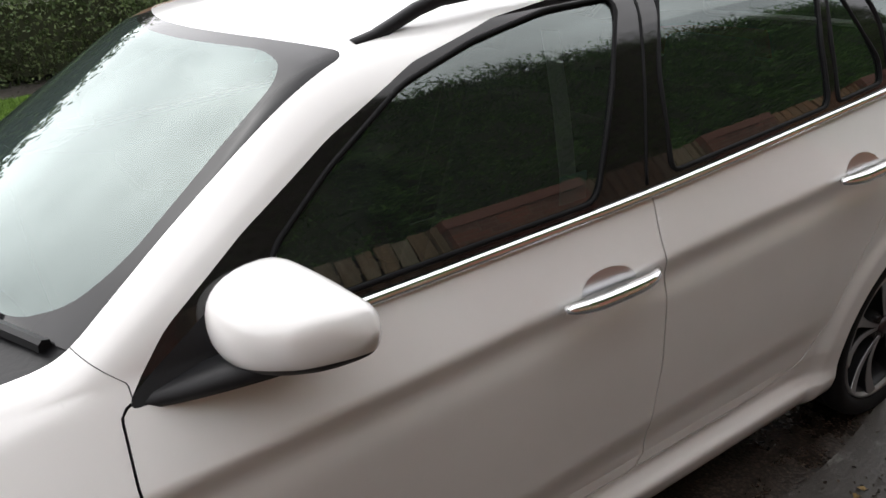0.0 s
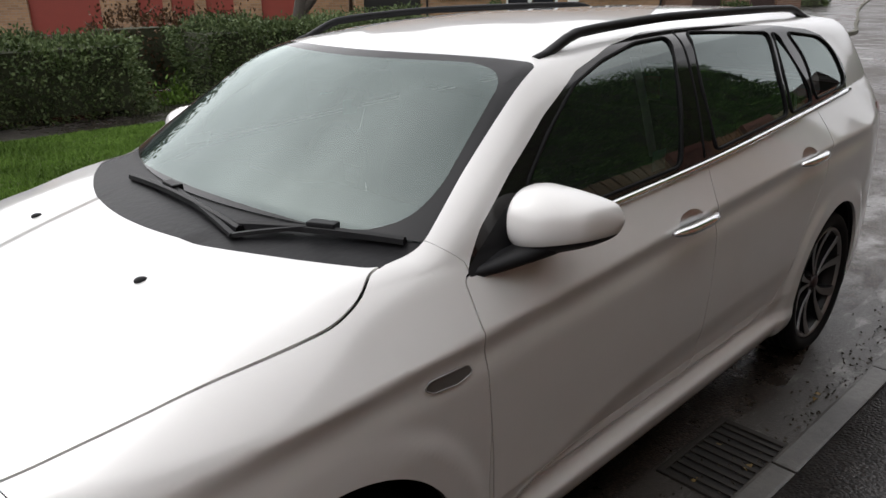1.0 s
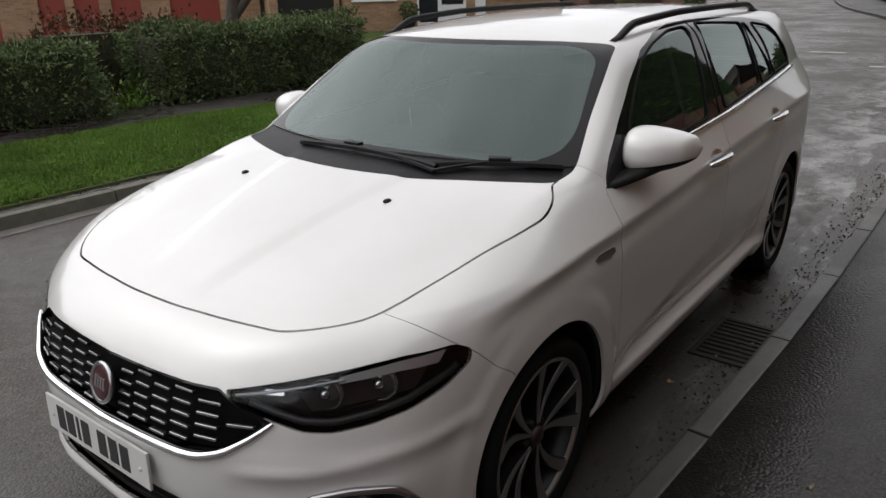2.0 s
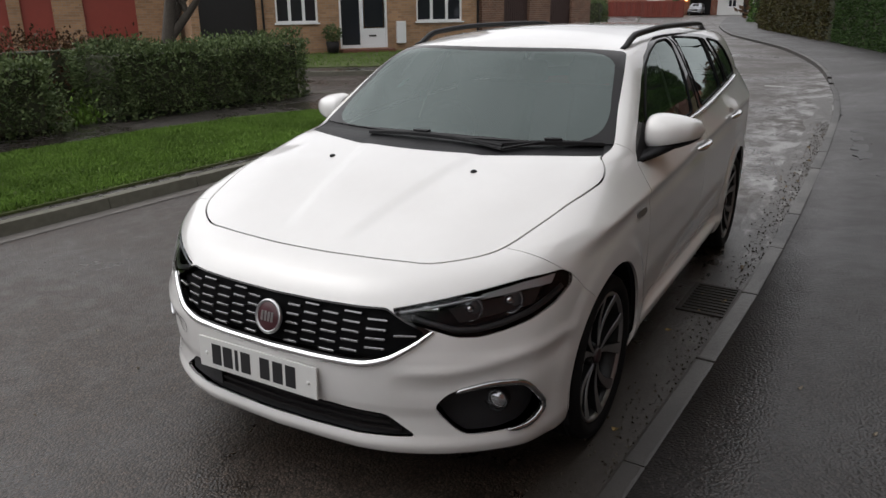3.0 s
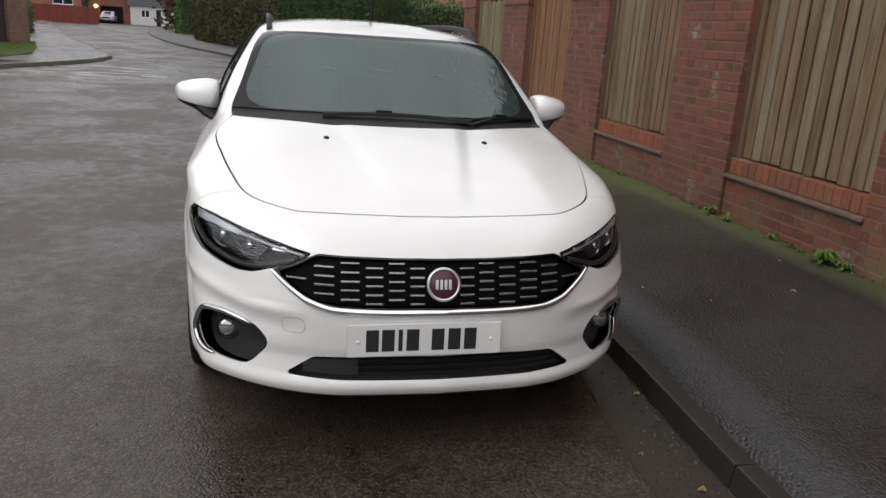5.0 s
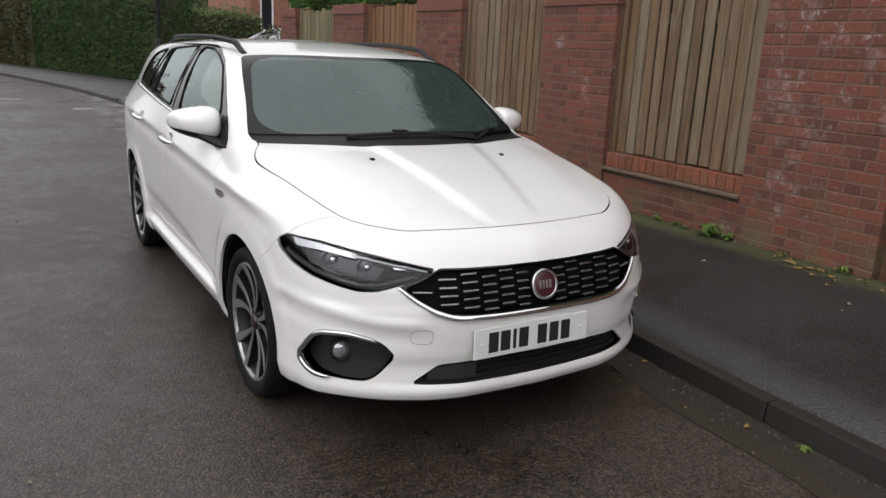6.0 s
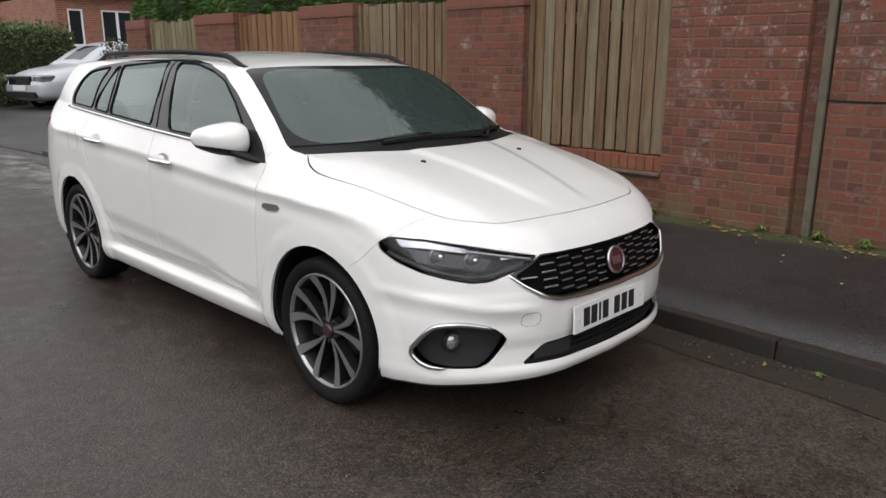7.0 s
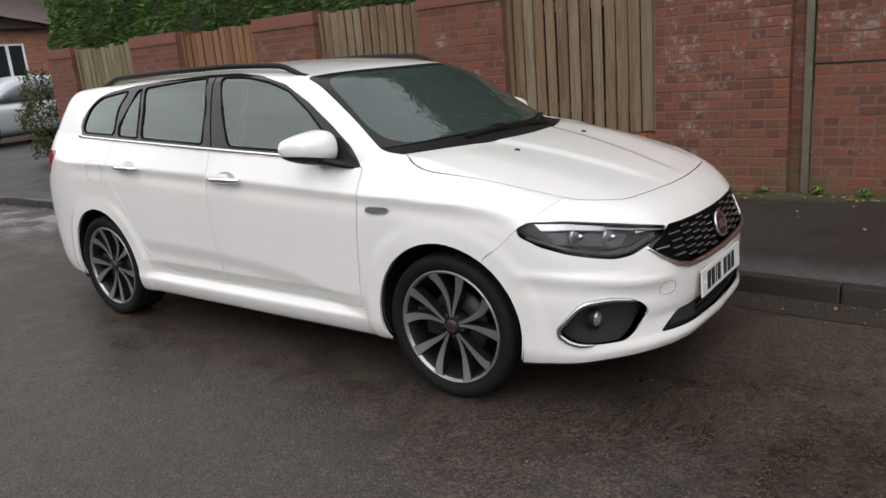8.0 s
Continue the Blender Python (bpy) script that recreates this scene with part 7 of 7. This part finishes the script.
def wall_with_openings(owner, length, height, openings, mat, thick=0.25):
    """A wall along x from 0 to length with its face at y = 0, built of blocks round the openings (x0, x1, z0, z1)."""
    xs = sorted({0.0, length, *[o[0] for o in openings], *[o[1] for o in openings]})
    bm = bmesh.new()
    for a, b in zip(xs, xs[1:]):
        zs = [(0.0, height)]
        for o in openings:
            if o[0] < (a + b) / 2 < o[1]:
                zs = [q for z0, z1 in zs for q in ((z0, min(z1, o[2])), (max(z0, o[3]), z1)) if q[1] > q[0]]
        for z0, z1 in zs:
            box(bm, a, b, -thick, 0, z0, z1)
    bmesh.ops.remove_doubles(bm, verts=bm.verts, dist=0.0005)
    part("wall", bm, mat, owner)


def house_window(owner, x0, x1, z0, z1, lights=3):
    """A white plastic window: frame, mullions, sill and panes set back in the wall."""
    bm = bmesh.new()
    for a, b, c, d in ((x0, x1, z0, z0 + 0.06), (x0, x1, z1 - 0.06, z1), (x0, x0 + 0.06, z0 + 0.06, z1 - 0.06), (x1 - 0.06, x1, z0 + 0.06, z1 - 0.06)):
        box(bm, a, b, -0.10, -0.03, c, d)
    w = part("window", bm, UPVC, owner, "white framed window")
    step_ = (x1 - x0) / lights
    for k in range(1, lights):
        bm = bmesh.new()
        box(bm, x0 + step_ * k - 0.045, x0 + step_ * k + 0.045, -0.098, -0.025, z0 + 0.06, z1 - 0.06)
        part("mullion", bm, UPVC, w)
    for k in range(lights):
        bm = bmesh.new()
        box(bm, x0 + step_ * k + 0.03, x0 + step_ * (k + 1) - 0.03, -0.075, -0.065, z0 + 0.05, z1 - 0.05)
        part("pane", bm, HOUSE_GLASS, w, "dark reflecting pane")
    bm = bmesh.new()
    box(bm, x0 - 0.05, x1 + 0.05, -0.02, 0.07, z0 - 0.05, z0, 0.006)
    part("sill", bm, UPVC, w)


def pitched_roof(owner, length, depth, eave, ridge, mat, over=0.35):
    bm = bmesh.new()
    v = [bm.verts.new(p) for p in ((-over, over, eave), (length + over, over, eave), (length + over, -depth / 2, ridge), (-over, -depth / 2, ridge), (-over, -depth - over, eave), (length + over, -depth - over, eave))]
    bm.faces.new((v[0], v[1], v[2], v[3]))
    bm.faces.new((v[3], v[2], v[5], v[4]))
    r = bmesh.ops.solidify(bm, geom=bm.faces[:], thickness=0.12)
    part("roof", bm, mat, owner, "brown tiled roof")


def downpipe(owner, x, height, mat):
    bm = bmesh.new()
    lathe(bm, [(0.035, 0.0), (0.035, height)], 10, "Z", (x, 0.05, 0))
    part("downpipe", bm, mat, owner, "dark downpipe", True)


# the buff brick house across the side road; x runs along its front
front_pose = lambda o, d: Matrix.Translation(o) @ Matrix.Rotation(math.atan2(d.y, d.x), 4, "Z")
# the axis runs from the far end of the front towards its corner, so that the face looks at the road
FAR_END = HOUSE_C + HOUSE_D * 9.65
buff = thing("house", "buff brick house with white windows and a black garage door", "house", m=front_pose(FAR_END, -HOUSE_D) @ Matrix.Diagonal((1, -1, 1, 1)))
along = lambda s: 9.65 - s
holes = [(along(2.35), along(0.65), 0.93, 2.1), (along(5.05), along(3.4), 0.12, 2.35), (along(7.10), along(5.75), 0.95, 2.1), (along(9.40), along(7.68), 0.0, 2.2)]
wall_with_openings(buff, 9.65, 5.0, holes, BUFF_WALL)
for x0, x1, z0, z1 in (holes[0], holes[2]):
    house_window(buff, x0, x1, z0, z1)
house_window(buff, along(7.0), along(5.8), 3.2, 4.3)
house_window(buff, along(2.3), along(0.7), 3.2, 4.3)
bm = bmesh.new()
x0, x1, z0, z1 = holes[1]
xm = x0 + (x1 - x0) * 0.46
for a, b, c, d in ((x0, x1, z0, z0 + 0.10), (x0, x1, z1 - 0.07, z1), (x0, x0 + 0.07, z0 + 0.1, z1 - 0.07), (x1 - 0.07, x1, z0 + 0.1, z1 - 0.07), (xm - 0.06, xm + 0.06, z0 + 0.1, z1 - 0.07)):
    box(bm, a, b, -0.11, -0.02, c, d)
porch = part("porch_door", bm, UPVC, buff, "white framed porch door with dark glass")
bm = bmesh.new()
box(bm, x0 + 0.07, xm - 0.06, -0.075, -0.065, z0 + 0.1, z1 - 0.07)
part("pane", bm, HOUSE_GLASS, porch)
bm = bmesh.new()
box(bm, xm + 0.06, x1 - 0.07, -0.08, -0.045, z0 + 0.1, z0 + 0.62)
part("door_panel", bm, UPVC, porch, "white lower door panel")
bm = bmesh.new()
box(bm, xm + 0.12, x1 - 0.13, -0.082, -0.072, z0 + 0.66, z1 - 0.1)
part("pane", bm, HOUSE_GLASS, porch)
bm = bmesh.new()
box(bm, xm + 0.25, xm + 0.50, -0.045, -0.035, z0 + 0.36, z0 + 0.41)
part("letter_box", bm, IRON, porch, "dark letter box")
bm = bmesh.new()
x0, x1, z0, z1 = holes[3]
box(bm, x0, x1, -0.16, -0.11, 0, z1)
part("garage_door", bm, DOOR_BLACK, buff, "black garage door")
pitched_roof(buff, 9.65, 7.5, 5.0, 7.2, ROOF_TILE)
bm = bmesh.new()
box(bm, 9.4, 9.65, -7.5, -0.26, 0, 5.0)
box(bm, 0, 0.25, -7.5, -0.26, 0, 5.0)
box(bm, 0, 9.65, -7.75, -7.5, 0, 5.0)
part("gable_wall", bm, BUFF_WALL, buff)
for s in (0.06, 7.5):
    downpipe(buff, along(s), 4.9, BLACK)
bm = bmesh.new()
box(bm, along(3.1), along(2.78), 0.002, 0.12, 0.25, 0.95, 0.01)
part("meter_box", bm, UPVC, buff, "white meter box")
bm = bmesh.new()
box(bm, along(5.1), along(3.3), 0.002, 0.45, 0.0, 0.10, 0.01)
part("doorstep", bm, BRICK_CAP, buff, "red brick doorstep")
ob = thing("potted_shrub", "dark potted shrubs by the house wall", "plant", m=Matrix.Translation(HOUSE_C + HOUSE_D * 5.45 + HOUSE_N * 0.5))
bm = bmesh.new()
lathe(bm, [(0.01, 0.0), (0.17, 0.0), (0.22, 0.38), (0.19, 0.38), (0.17, 0.33)], 20, "Z")
part("pot", bm, TRIM, ob, "dark plant pot", True)
pp = RNG.normal(0, 1, (700, 3))
pp = pp / np.linalg.norm(pp, axis=1, keepdims=True) * RNG.uniform(0.5, 1, (700, 1)) * [0.32, 0.32, 0.30]
q = new("plant_leaves", quads_mesh("plant_leaves", leaf_quads(pp + [0, 0, 0.62], pp, 0.09, 0.04), PRIVET))
q.parent = ob

# setback part beyond the corner, gates and low wall
side_wing = thing("outbuilding", "brown brick side wall with dark timber gates", "building", m=front_pose(Vector((21.72, 10.72, 0.1)), Vector((1, -0.13, 0))) @ Matrix.Diagonal((1, -1, 1, 1)))
gates = [(1.4, 3.2, 2.1), (4.8, 6.6, 1.95)]
wall_with_openings(side_wing, 8.3, 2.7, [(x0, x1, 0.0, z1) for x0, x1, z1 in gates], BROWN_WALL)
for x0, x1, z1 in gates:
    bm = bmesh.new()
    box(bm, x0, x1, -0.17, -0.12, 0, z1)
    gate = part("gate", bm, DOOR_BLACK, side_wing, "dark timber gate")
    for k in range(int((x1 - x0) / 0.15)):
        bm = bmesh.new()
        box(bm, x0 + 0.15 * k + 0.004, x0 + 0.15 * k + 0.142, -0.118, -0.10, 0.04, z1 - 0.04)
        part("board", bm, DARK_TIMBER, gate)
bm = bmesh.new()
box(bm, 8.05, 8.3, -5.0, -0.26, 0, 2.7)
part("end_wall", bm, BROWN_WALL, side_wing)
hedge("garden_shrub", [(24.2, 9.95), (25.4, 9.8)], 0.6, 0.1, 0.75, PRIVET, 300, 0.08, 0.045, "low dark shrubs against the side wall", "shrub")

# brick piers and red doors left of the house
row = thing("garage_row", "row of red doors between buff brick piers", "garages", m=front_pose(HOUSE_C + HOUSE_D * 22 - HOUSE_N * 2.0, -HOUSE_D) @ Matrix.Diagonal((1, -1, 1, 1)))
doors_at = [(22 - 12.55, 22 - 11.05), (22 - 14.25, 22 - 13.4), (22 - 15.3, 22 - 14.6), (22 - 16.3, 22 - 15.55), (2.5, 4.6)]
wall_with_openings(row, 12.2, 2.5, [(a, b, 0.0, 2.05) for a, b in doors_at], BUFF_WALL)
for a, b in doors_at:
    bm = bmesh.new()
    box(bm, a, b, -0.16, -0.11, 0, 2.05)
    part("garage_door", bm, DOOR_RED, row, "red-brown painted door")
pitched_roof(row, 12.2, 5.0, 2.5, 3.6, ROOF_TILE)


# ---- plain parked cars far off ----
def far_car(m, paint, label):
    """A hatchback: lower body, cabin, glass, lamps, grille, plate and four wheels. It looks along -x."""
    owner = thing("parked_car", label, "car", "parked cars", m)
    xs = np.linspace(-0.9, 3.4, 30)
    rows = []
    for x in xs:
        top = float(hermite(np.array(x), [-0.9, -0.8, -0.3, 0.4, 1.0, 3.0, 3.4], [0.62, 0.74, 0.90, 0.98, 0.99, 1.02, 0.90]))
        low = float(hermite(np.array(x), [-0.9, -0.7, 0, 3.0, 3.4], [0.30, 0.22, 0.22, 0.22, 0.34]))
        w = float(hermite(np.array(x), [-0.9, -0.75, -0.4, 0, 2.8, 3.2, 3.4], [0.62, 0.76, 0.85, 0.89, 0.89, 0.82, 0.66]))
        loop = []
        for i in range(24):
            t = 2 * math.pi * i / 24
            c, s = math.cos(t), math.sin(t)
            loop.append((x, w * math.copysign(abs(c) ** 0.45, c), (top + low) / 2 + (top - low) / 2 * math.copysign(abs(s) ** 0.55, s)))
        rows.append(loop)
    piece = grid_piece(rows)
    for ax in (0.0, 2.6):
        x, y, z = piece[0].T
        _, piece = cut(piece, np.maximum(np.hypot(x - ax, z - 0.33) - 0.355, 0.55 - np.abs(y)))
    panel("body", piece, paint, owner, depth=0)
    rows = []
    for x in np.linspace(0.25, 3.25, 22):
        top = float(hermite(np.array(x), [0.25, 1.0, 1.5, 2.4, 3.0, 3.25], [0.99, 1.38, 1.47, 1.45, 1.36, 1.02]))
        w0, w1 = 0.80, 0.80 - 0.55 * (top - 0.95) * 0.6
        rows.append([(x, 0.80, 0.95), (x, w1 + 0.02, top - 0.06), (x, w1 - 0.06, top - 0.01), (x, w1 * 0.5, top), (x, 0, top + 0.01), (x, -w1 * 0.5, top), (x, -w1 + 0.06, top - 0.01), (x, -w1 - 0.02, top - 0.06), (x, -0.80, 0.95)])
    cabin = grid_piece(rows)
    x, y, z = cabin[0].T
    glass = np.minimum(outline(x, z, np.array([(0.75, 1.03), (2.9, 1.06), (2.75, 1.30), (2.3, 1.38), (1.45, 1.40), (1.15, 1.32)])) + np.where(np.abs(y) > 0.5, 0, 9), np.where((x < 1.3) & (np.abs(y) < 0.60) & (z < 1.40) & (z > 1.02), -0.01, 9.0))
    pane, shell_ = cut(cabin, glass)
    panel("cabin", shell_, paint, owner, depth=0)
    panel("windows", pane, HOUSE_GLASS, owner, "dark windows", depth=0)
    for side in (1, -1):
        bm = bmesh.new()
        box(bm, -0.86, -0.52, min(side * 0.48, side * 0.80), max(side * 0.48, side * 0.80), 0.64, 0.76, 0.03)
        part("head_lamp", bm, HEAD_LENS, owner, "head lamp")
    bm = bmesh.new()
    box(bm, -0.925, -0.86, -0.44, 0.44, 0.56, 0.74, 0.02)
    part("grille", bm, GLOSS_BLACK, owner, "dark grille")
    bm = bmesh.new()
    box(bm, -0.935, -0.86, -0.62, 0.62, 0.30, 0.42, 0.02)
    part("lower_intake", bm, BLACK, owner)
    bm = bmesh.new()
    box(bm, -0.945, -0.92, -0.26, 0.26, 0.44, 0.55, 0.004)
    part("number_plate", bm, PLATE_WHITE, owner, "plain white plate")
    for ax in (0.0, 2.6):
        for side in (1, -1):
            bm = bmesh.new()
            lathe(bm, [(0.20, 0.08), (0.29, 0.10), (0.32, 0.07), (0.32, -0.08), (0.28, -0.1)], 32, "Y", (0, 0, 0))
            w = part("wheel", bm, RUBBER, owner, "", True)
            w.matrix_basis = Matrix.Translation((ax, side * 0.78, 0.32)) @ Matrix.Rotation(0 if side > 0 else math.pi, 4, "Z")
            for k in range(5):
                bm = bmesh.new()
                t = 2 * math.pi * k / 5
                sweep(bm, [Vector((0.03 * math.cos(t), 0.085, 0.03 * math.sin(t))), Vector((0.21 * math.cos(t), 0.09, 0.21 * math.sin(t)))], [(-0.03, -0.02), (0.03, -0.02), (0.03, 0.01), (-0.03, 0.01)], up=(0, 1, 0))
                part("spoke", bm, ALLOY, w)


CAR_SILVER = plain("silver_paint", (0.50, 0.52, 0.55), 0.25, 0.35)
CAR_RED = plain("red_paint", (0.35, 0.02, 0.025), 0.25)
far_car(pose(18.6, -4.45, 0.12, 0, 0, -78) @ Matrix.Diagonal((1.12, 1.08, 1.2, 1)), CAR_SILVER, "silver hatchback standing on a driveway behind a shrub")
far_car(pose(10.8, 33.2, 0.10, 0, 0, 20), CAR_RED, "red car parked beyond the hedge")
far_car(pose(100.6, 20.1, 0.02, 0, 0, 4), CAR_SILVER, "pale car parked at the far garage")

# ---- right-hand distance: shrub, lamp post, hedges and the red house ----
shrub = thing("shrub", "straggly green shrub at the end of the brick wall", "shrub", m=Matrix.Translation((11.65, -3.28, 0.15)))
c = RNG.normal(0, 1, (3600, 3))
c = c / np.linalg.norm(c, axis=1, keepdims=True) * RNG.uniform(0.35, 1, (3600, 1)) ** 0.6 * [0.52, 0.45, 0.80]
c += 0.12 * np.stack([wobble(*c.T, 6, 1), wobble(*c.T, 7, 2), wobble(*c.T, 5, 3)], 1)
ob = new("shrub_leaves", quads_mesh("shrub_leaves", leaf_quads(c + [0, 0, 0.85], c, 0.06, 0.026), SHRUB))
ob.parent = shrub
bm = bmesh.new()
for k in range(9):
    t = 2 * math.pi * k / 9
    sweep(bm, [Vector((0, 0, 0)), Vector((0.12 * math.cos(t), 0.12 * math.sin(t), 0.4)), Vector((0.42 * math.cos(t), 0.36 * math.sin(t), 1.1 + 0.2 * math.sin(k)))], lambda t: circle(0.014 * (1 - 0.7 * t), 5), up=(0.9, 0.3, 0.1), ends=False)
part("stems", bm, BARK, shrub)
lamp_post = thing("lamp_post", "black steel street lamp post with a thicker base", "lamp post", m=Matrix.Translation((18.2, -2.25, 0.1)))
bm = bmesh.new()
lathe(bm, [(0.11, 0.0), (0.11, 1.25), (0.075, 1.33)], 16, "Z")
part("base", bm, BLACK, lamp_post, "", True)
bm = bmesh.new()
lathe(bm, [(0.055, 1.3), (0.045, 5.2)], 12, "Z")
part("pole", bm, BLACK, lamp_post, "", True)
bm = bmesh.new()
box(bm, -0.12, 0.12, -0.1, 0.55, 5.15, 5.28, 0.04)
part("lantern", bm, TRIM, lamp_post)
hedge("brown_hedge", [(29.8, -0.4), (41.5, 3.1), (46.0, 4.2)], 1.5, 0.1, 2.6, BEECH_GREEN, 200, 0.13, 0.06, "tall russet-green hedge along the bend of the street", bulge=0.15, ragged=0.25)
hedge("tall_hedge", [(20.3, -3.0), (25.0, -1.75), (29.3, -0.55)], 1.3, 0.1, 2.75, YEW, 520, 0.11, 0.036, "tall clipped green hedge along the bending pavement", bulge=0.12, ragged=0.3)
hedge("tall_hedge", [(21.5, -2.6), (24.0, -6.4)], 1.2, 0.1, 2.3, PRIVET, 260, 0.12, 0.06, "dark green hedge beside the driveway", bulge=0.12, ragged=0.25)
hedge("low_hedge", [(19.8, -2.7), (20.6, -3.9)], 0.9, 0.1, 1.0, PRIVET, 420, 0.09, 0.045, "low dark hedge at the driveway", bulge=0.08)
red_house = thing("house", "red brick house with white windows and a brown roof", "house", m=Matrix.Translation((24.5, -14.6, 0.1)) @ Matrix.Rotation(math.pi / 2, 4, "Z"))
wall_with_openings(red_house, 8.0, 3.4, [(7.2 - 0.05, 7.65, 1.75, 2.95), (5.45, 6.55, 1.75, 2.95), (2.0, 4.0, 1.4, 2.9)], RED_WALL)
house_window(red_house, 7.15, 7.65, 1.75, 2.95, 1)
house_window(red_house, 5.45, 6.55, 1.75, 2.95, 2)
house_window(red_house, 2.0, 4.0, 1.4, 2.9, 3)
bm = bmesh.new()
box(bm, 7.75, 8.0, -6, -0.26, 0, 3.4)
part("gable_wall", bm, RED_WALL, red_house)
pitched_roof(red_house, 8.0, 6.0, 3.4, 5.6, ROOF_TILE)

# ---- the far end of the street ----
end_pose = lambda x, y, a: Matrix.Translation((x, y, 0.0)) @ Matrix.Rotation(a, 4, "Z") @ Matrix.Diagonal((1, -1, 1, 1))
ACROSS = -math.pi / 2
end_house = thing("house", "small red brick garage house at the end of the street", "house", m=end_pose(104.0, 22.9, ACROSS))
wall_with_openings(end_house, 5.0, 2.5, [(1.3, 4.1, 0.0, 2.1)], RED_WALL)
# black panel set back in the opening, painted as the dark inside
bm = bmesh.new()
box(bm, 1.3, 4.1, -0.9, -0.8, 0, 2.1)
part("garage_door", bm, BLACK, end_house, "black panel painted as the open garage's dark inside")
bm = bmesh.new()
v = [bm.verts.new(p) for p in ((-0.2, 0.002, 2.5), (5.2, 0.002, 2.5), (2.5, 0.002, 4.1), (-0.2, -0.24, 2.5), (5.2, -0.24, 2.5), (2.5, -0.24, 4.1))]
for f in ((0, 1, 2), (5, 4, 3), (0, 3, 4, 1), (1, 4, 5, 2), (2, 5, 3, 0)):
    bm.faces.new([v[i] for i in f])
bmesh.ops.recalc_face_normals(bm, faces=bm.faces[:])
part("gable_wall", bm, RED_WALL, end_house)
for low, high in ((-0.4, 2.5), (5.4, 2.5)):
    bm = bmesh.new()
    v = [bm.verts.new(p) for p in ((low, 0.3, 2.42), (high, 0.3, 4.25), (high, -5.0, 4.25), (low, -5.0, 2.42))]
    bm.faces.new(v)
    bmesh.ops.solidify(bm, geom=bm.faces[:], thickness=0.12)
    part("roof", bm, ROOF_TILE, end_house, "brown tiled roof slope")
glow = bpy.data.materials.new("lit_lamp")
glow.use_nodes = True
glow.node_tree.nodes["Principled BSDF"].inputs["Emission Color"].default_value = (1.0, 0.5, 0.15, 1)
glow.node_tree.nodes["Principled BSDF"].inputs["Emission Strength"].default_value = 6.0
bm = bmesh.new()
bmesh.ops.create_uvsphere(bm, u_segments=12, v_segments=8, radius=0.22)
bmesh.ops.translate(bm, vec=(0.9, 0.2, 2.0), verts=bm.verts)
part("wall_lamp", bm, glow, end_house, "lit amber lamp on the garage wall", True)
bungalow = thing("house", "white rendered bungalow with a grey roof, far off", "house", m=end_pose(102.0, 17.6, ACROSS))
wall_with_openings(bungalow, 8.0, 2.4, [(1.3, 2.3, 1.0, 1.9), (3.1, 3.7, 0.0, 2.0)], RENDER_WHITE)
house_window(bungalow, 1.3, 2.3, 1.0, 1.9, 2)
bm = bmesh.new()
box(bm, 3.1, 3.7, -0.2, -0.12, 0, 2.0)
part("door", bm, TRIM, bungalow)
pitched_roof(bungalow, 8.0, 6.0, 2.4, 4.6, SLATE)
back_house = thing("house", "red brick house behind the red board fence", "house", m=end_pose(96.0, 31.0, ACROSS))
wall_with_openings(back_house, 9.0, 4.8, [(5.9, 8.1, 1.9, 2.9)], RED_WALL)
house_window(back_house, 5.9, 8.1, 1.9, 2.9, 2)
pitched_roof(back_house, 9.0, 6.0, 4.8, 6.8, ROOF_TILE)
fence = thing("garden_fence", "red-brown board fence at the end of the street", "fence", m=end_pose(86.0, 27.0, ACROSS))
for k in range(44):
    bm = bmesh.new()
    box(bm, 0.2 * k, 0.2 * k + 0.19, -0.03, 0, 0, 1.75 + random.uniform(-0.02, 0.02))
    part("board", bm, RED_BOARD, fence)
hedge("garden_shrub", [(40.0, 13.2), (43.0, 13.9)], 1.6, 0.1, 1.7, PRIVET, 120, 0.14, 0.07, "dark evergreen shrubs at the bend of the street", "shrub", bulge=0.2, ragged=0.4)
hedge("tall_hedge", [(60.0, 7.2), (61.0, 4.2)], 1.3, 0.1, 3.4, CONIFER, 110, 0.22, 0.08, "tall dark conifer hedge at the bend of the street", bulge=0.2, ragged=0.3)
hedge("far_trees", [(76, 9.0), (78, -12)], 4.0, 0.1, 8.0, BEECH, 14, 0.6, 0.35, "brown leafless thicket behind the hedges", "trees", bulge=0.9, ragged=2.0)
hedge("far_trees", [(-60, 40), (-20, 46), (30, 48), (130, 50)], 5.0, 0.1, 8.0, PRIVET, 9, 0.7, 0.4, "dark distant line of trees beyond the houses", "trees", bulge=0.9, ragged=2.5)
hedge("far_trees", [(134, 48), (140, 0), (110, -30)], 5.0, 0.1, 8.0, PRIVET, 9, 0.7, 0.4, "dark distant line of trees at the street's end", "trees", bulge=0.9, ragged=2.5)
hedge("far_trees", [(100, -26), (60, -22), (20, -20), (-40, -20)], 4.0, 0.1, 6.0, PRIVET, 9, 0.7, 0.4, "dark line of trees behind the brick wall", "trees", bulge=0.9, ragged=2.5)
hedge("far_trees", [(-45, 40), (-48, 0), (-45, -20)], 4.0, 0.1, 7.0, PRIVET, 9, 0.7, 0.4, "dark line of trees down the street", "trees", bulge=0.9, ragged=2.5)
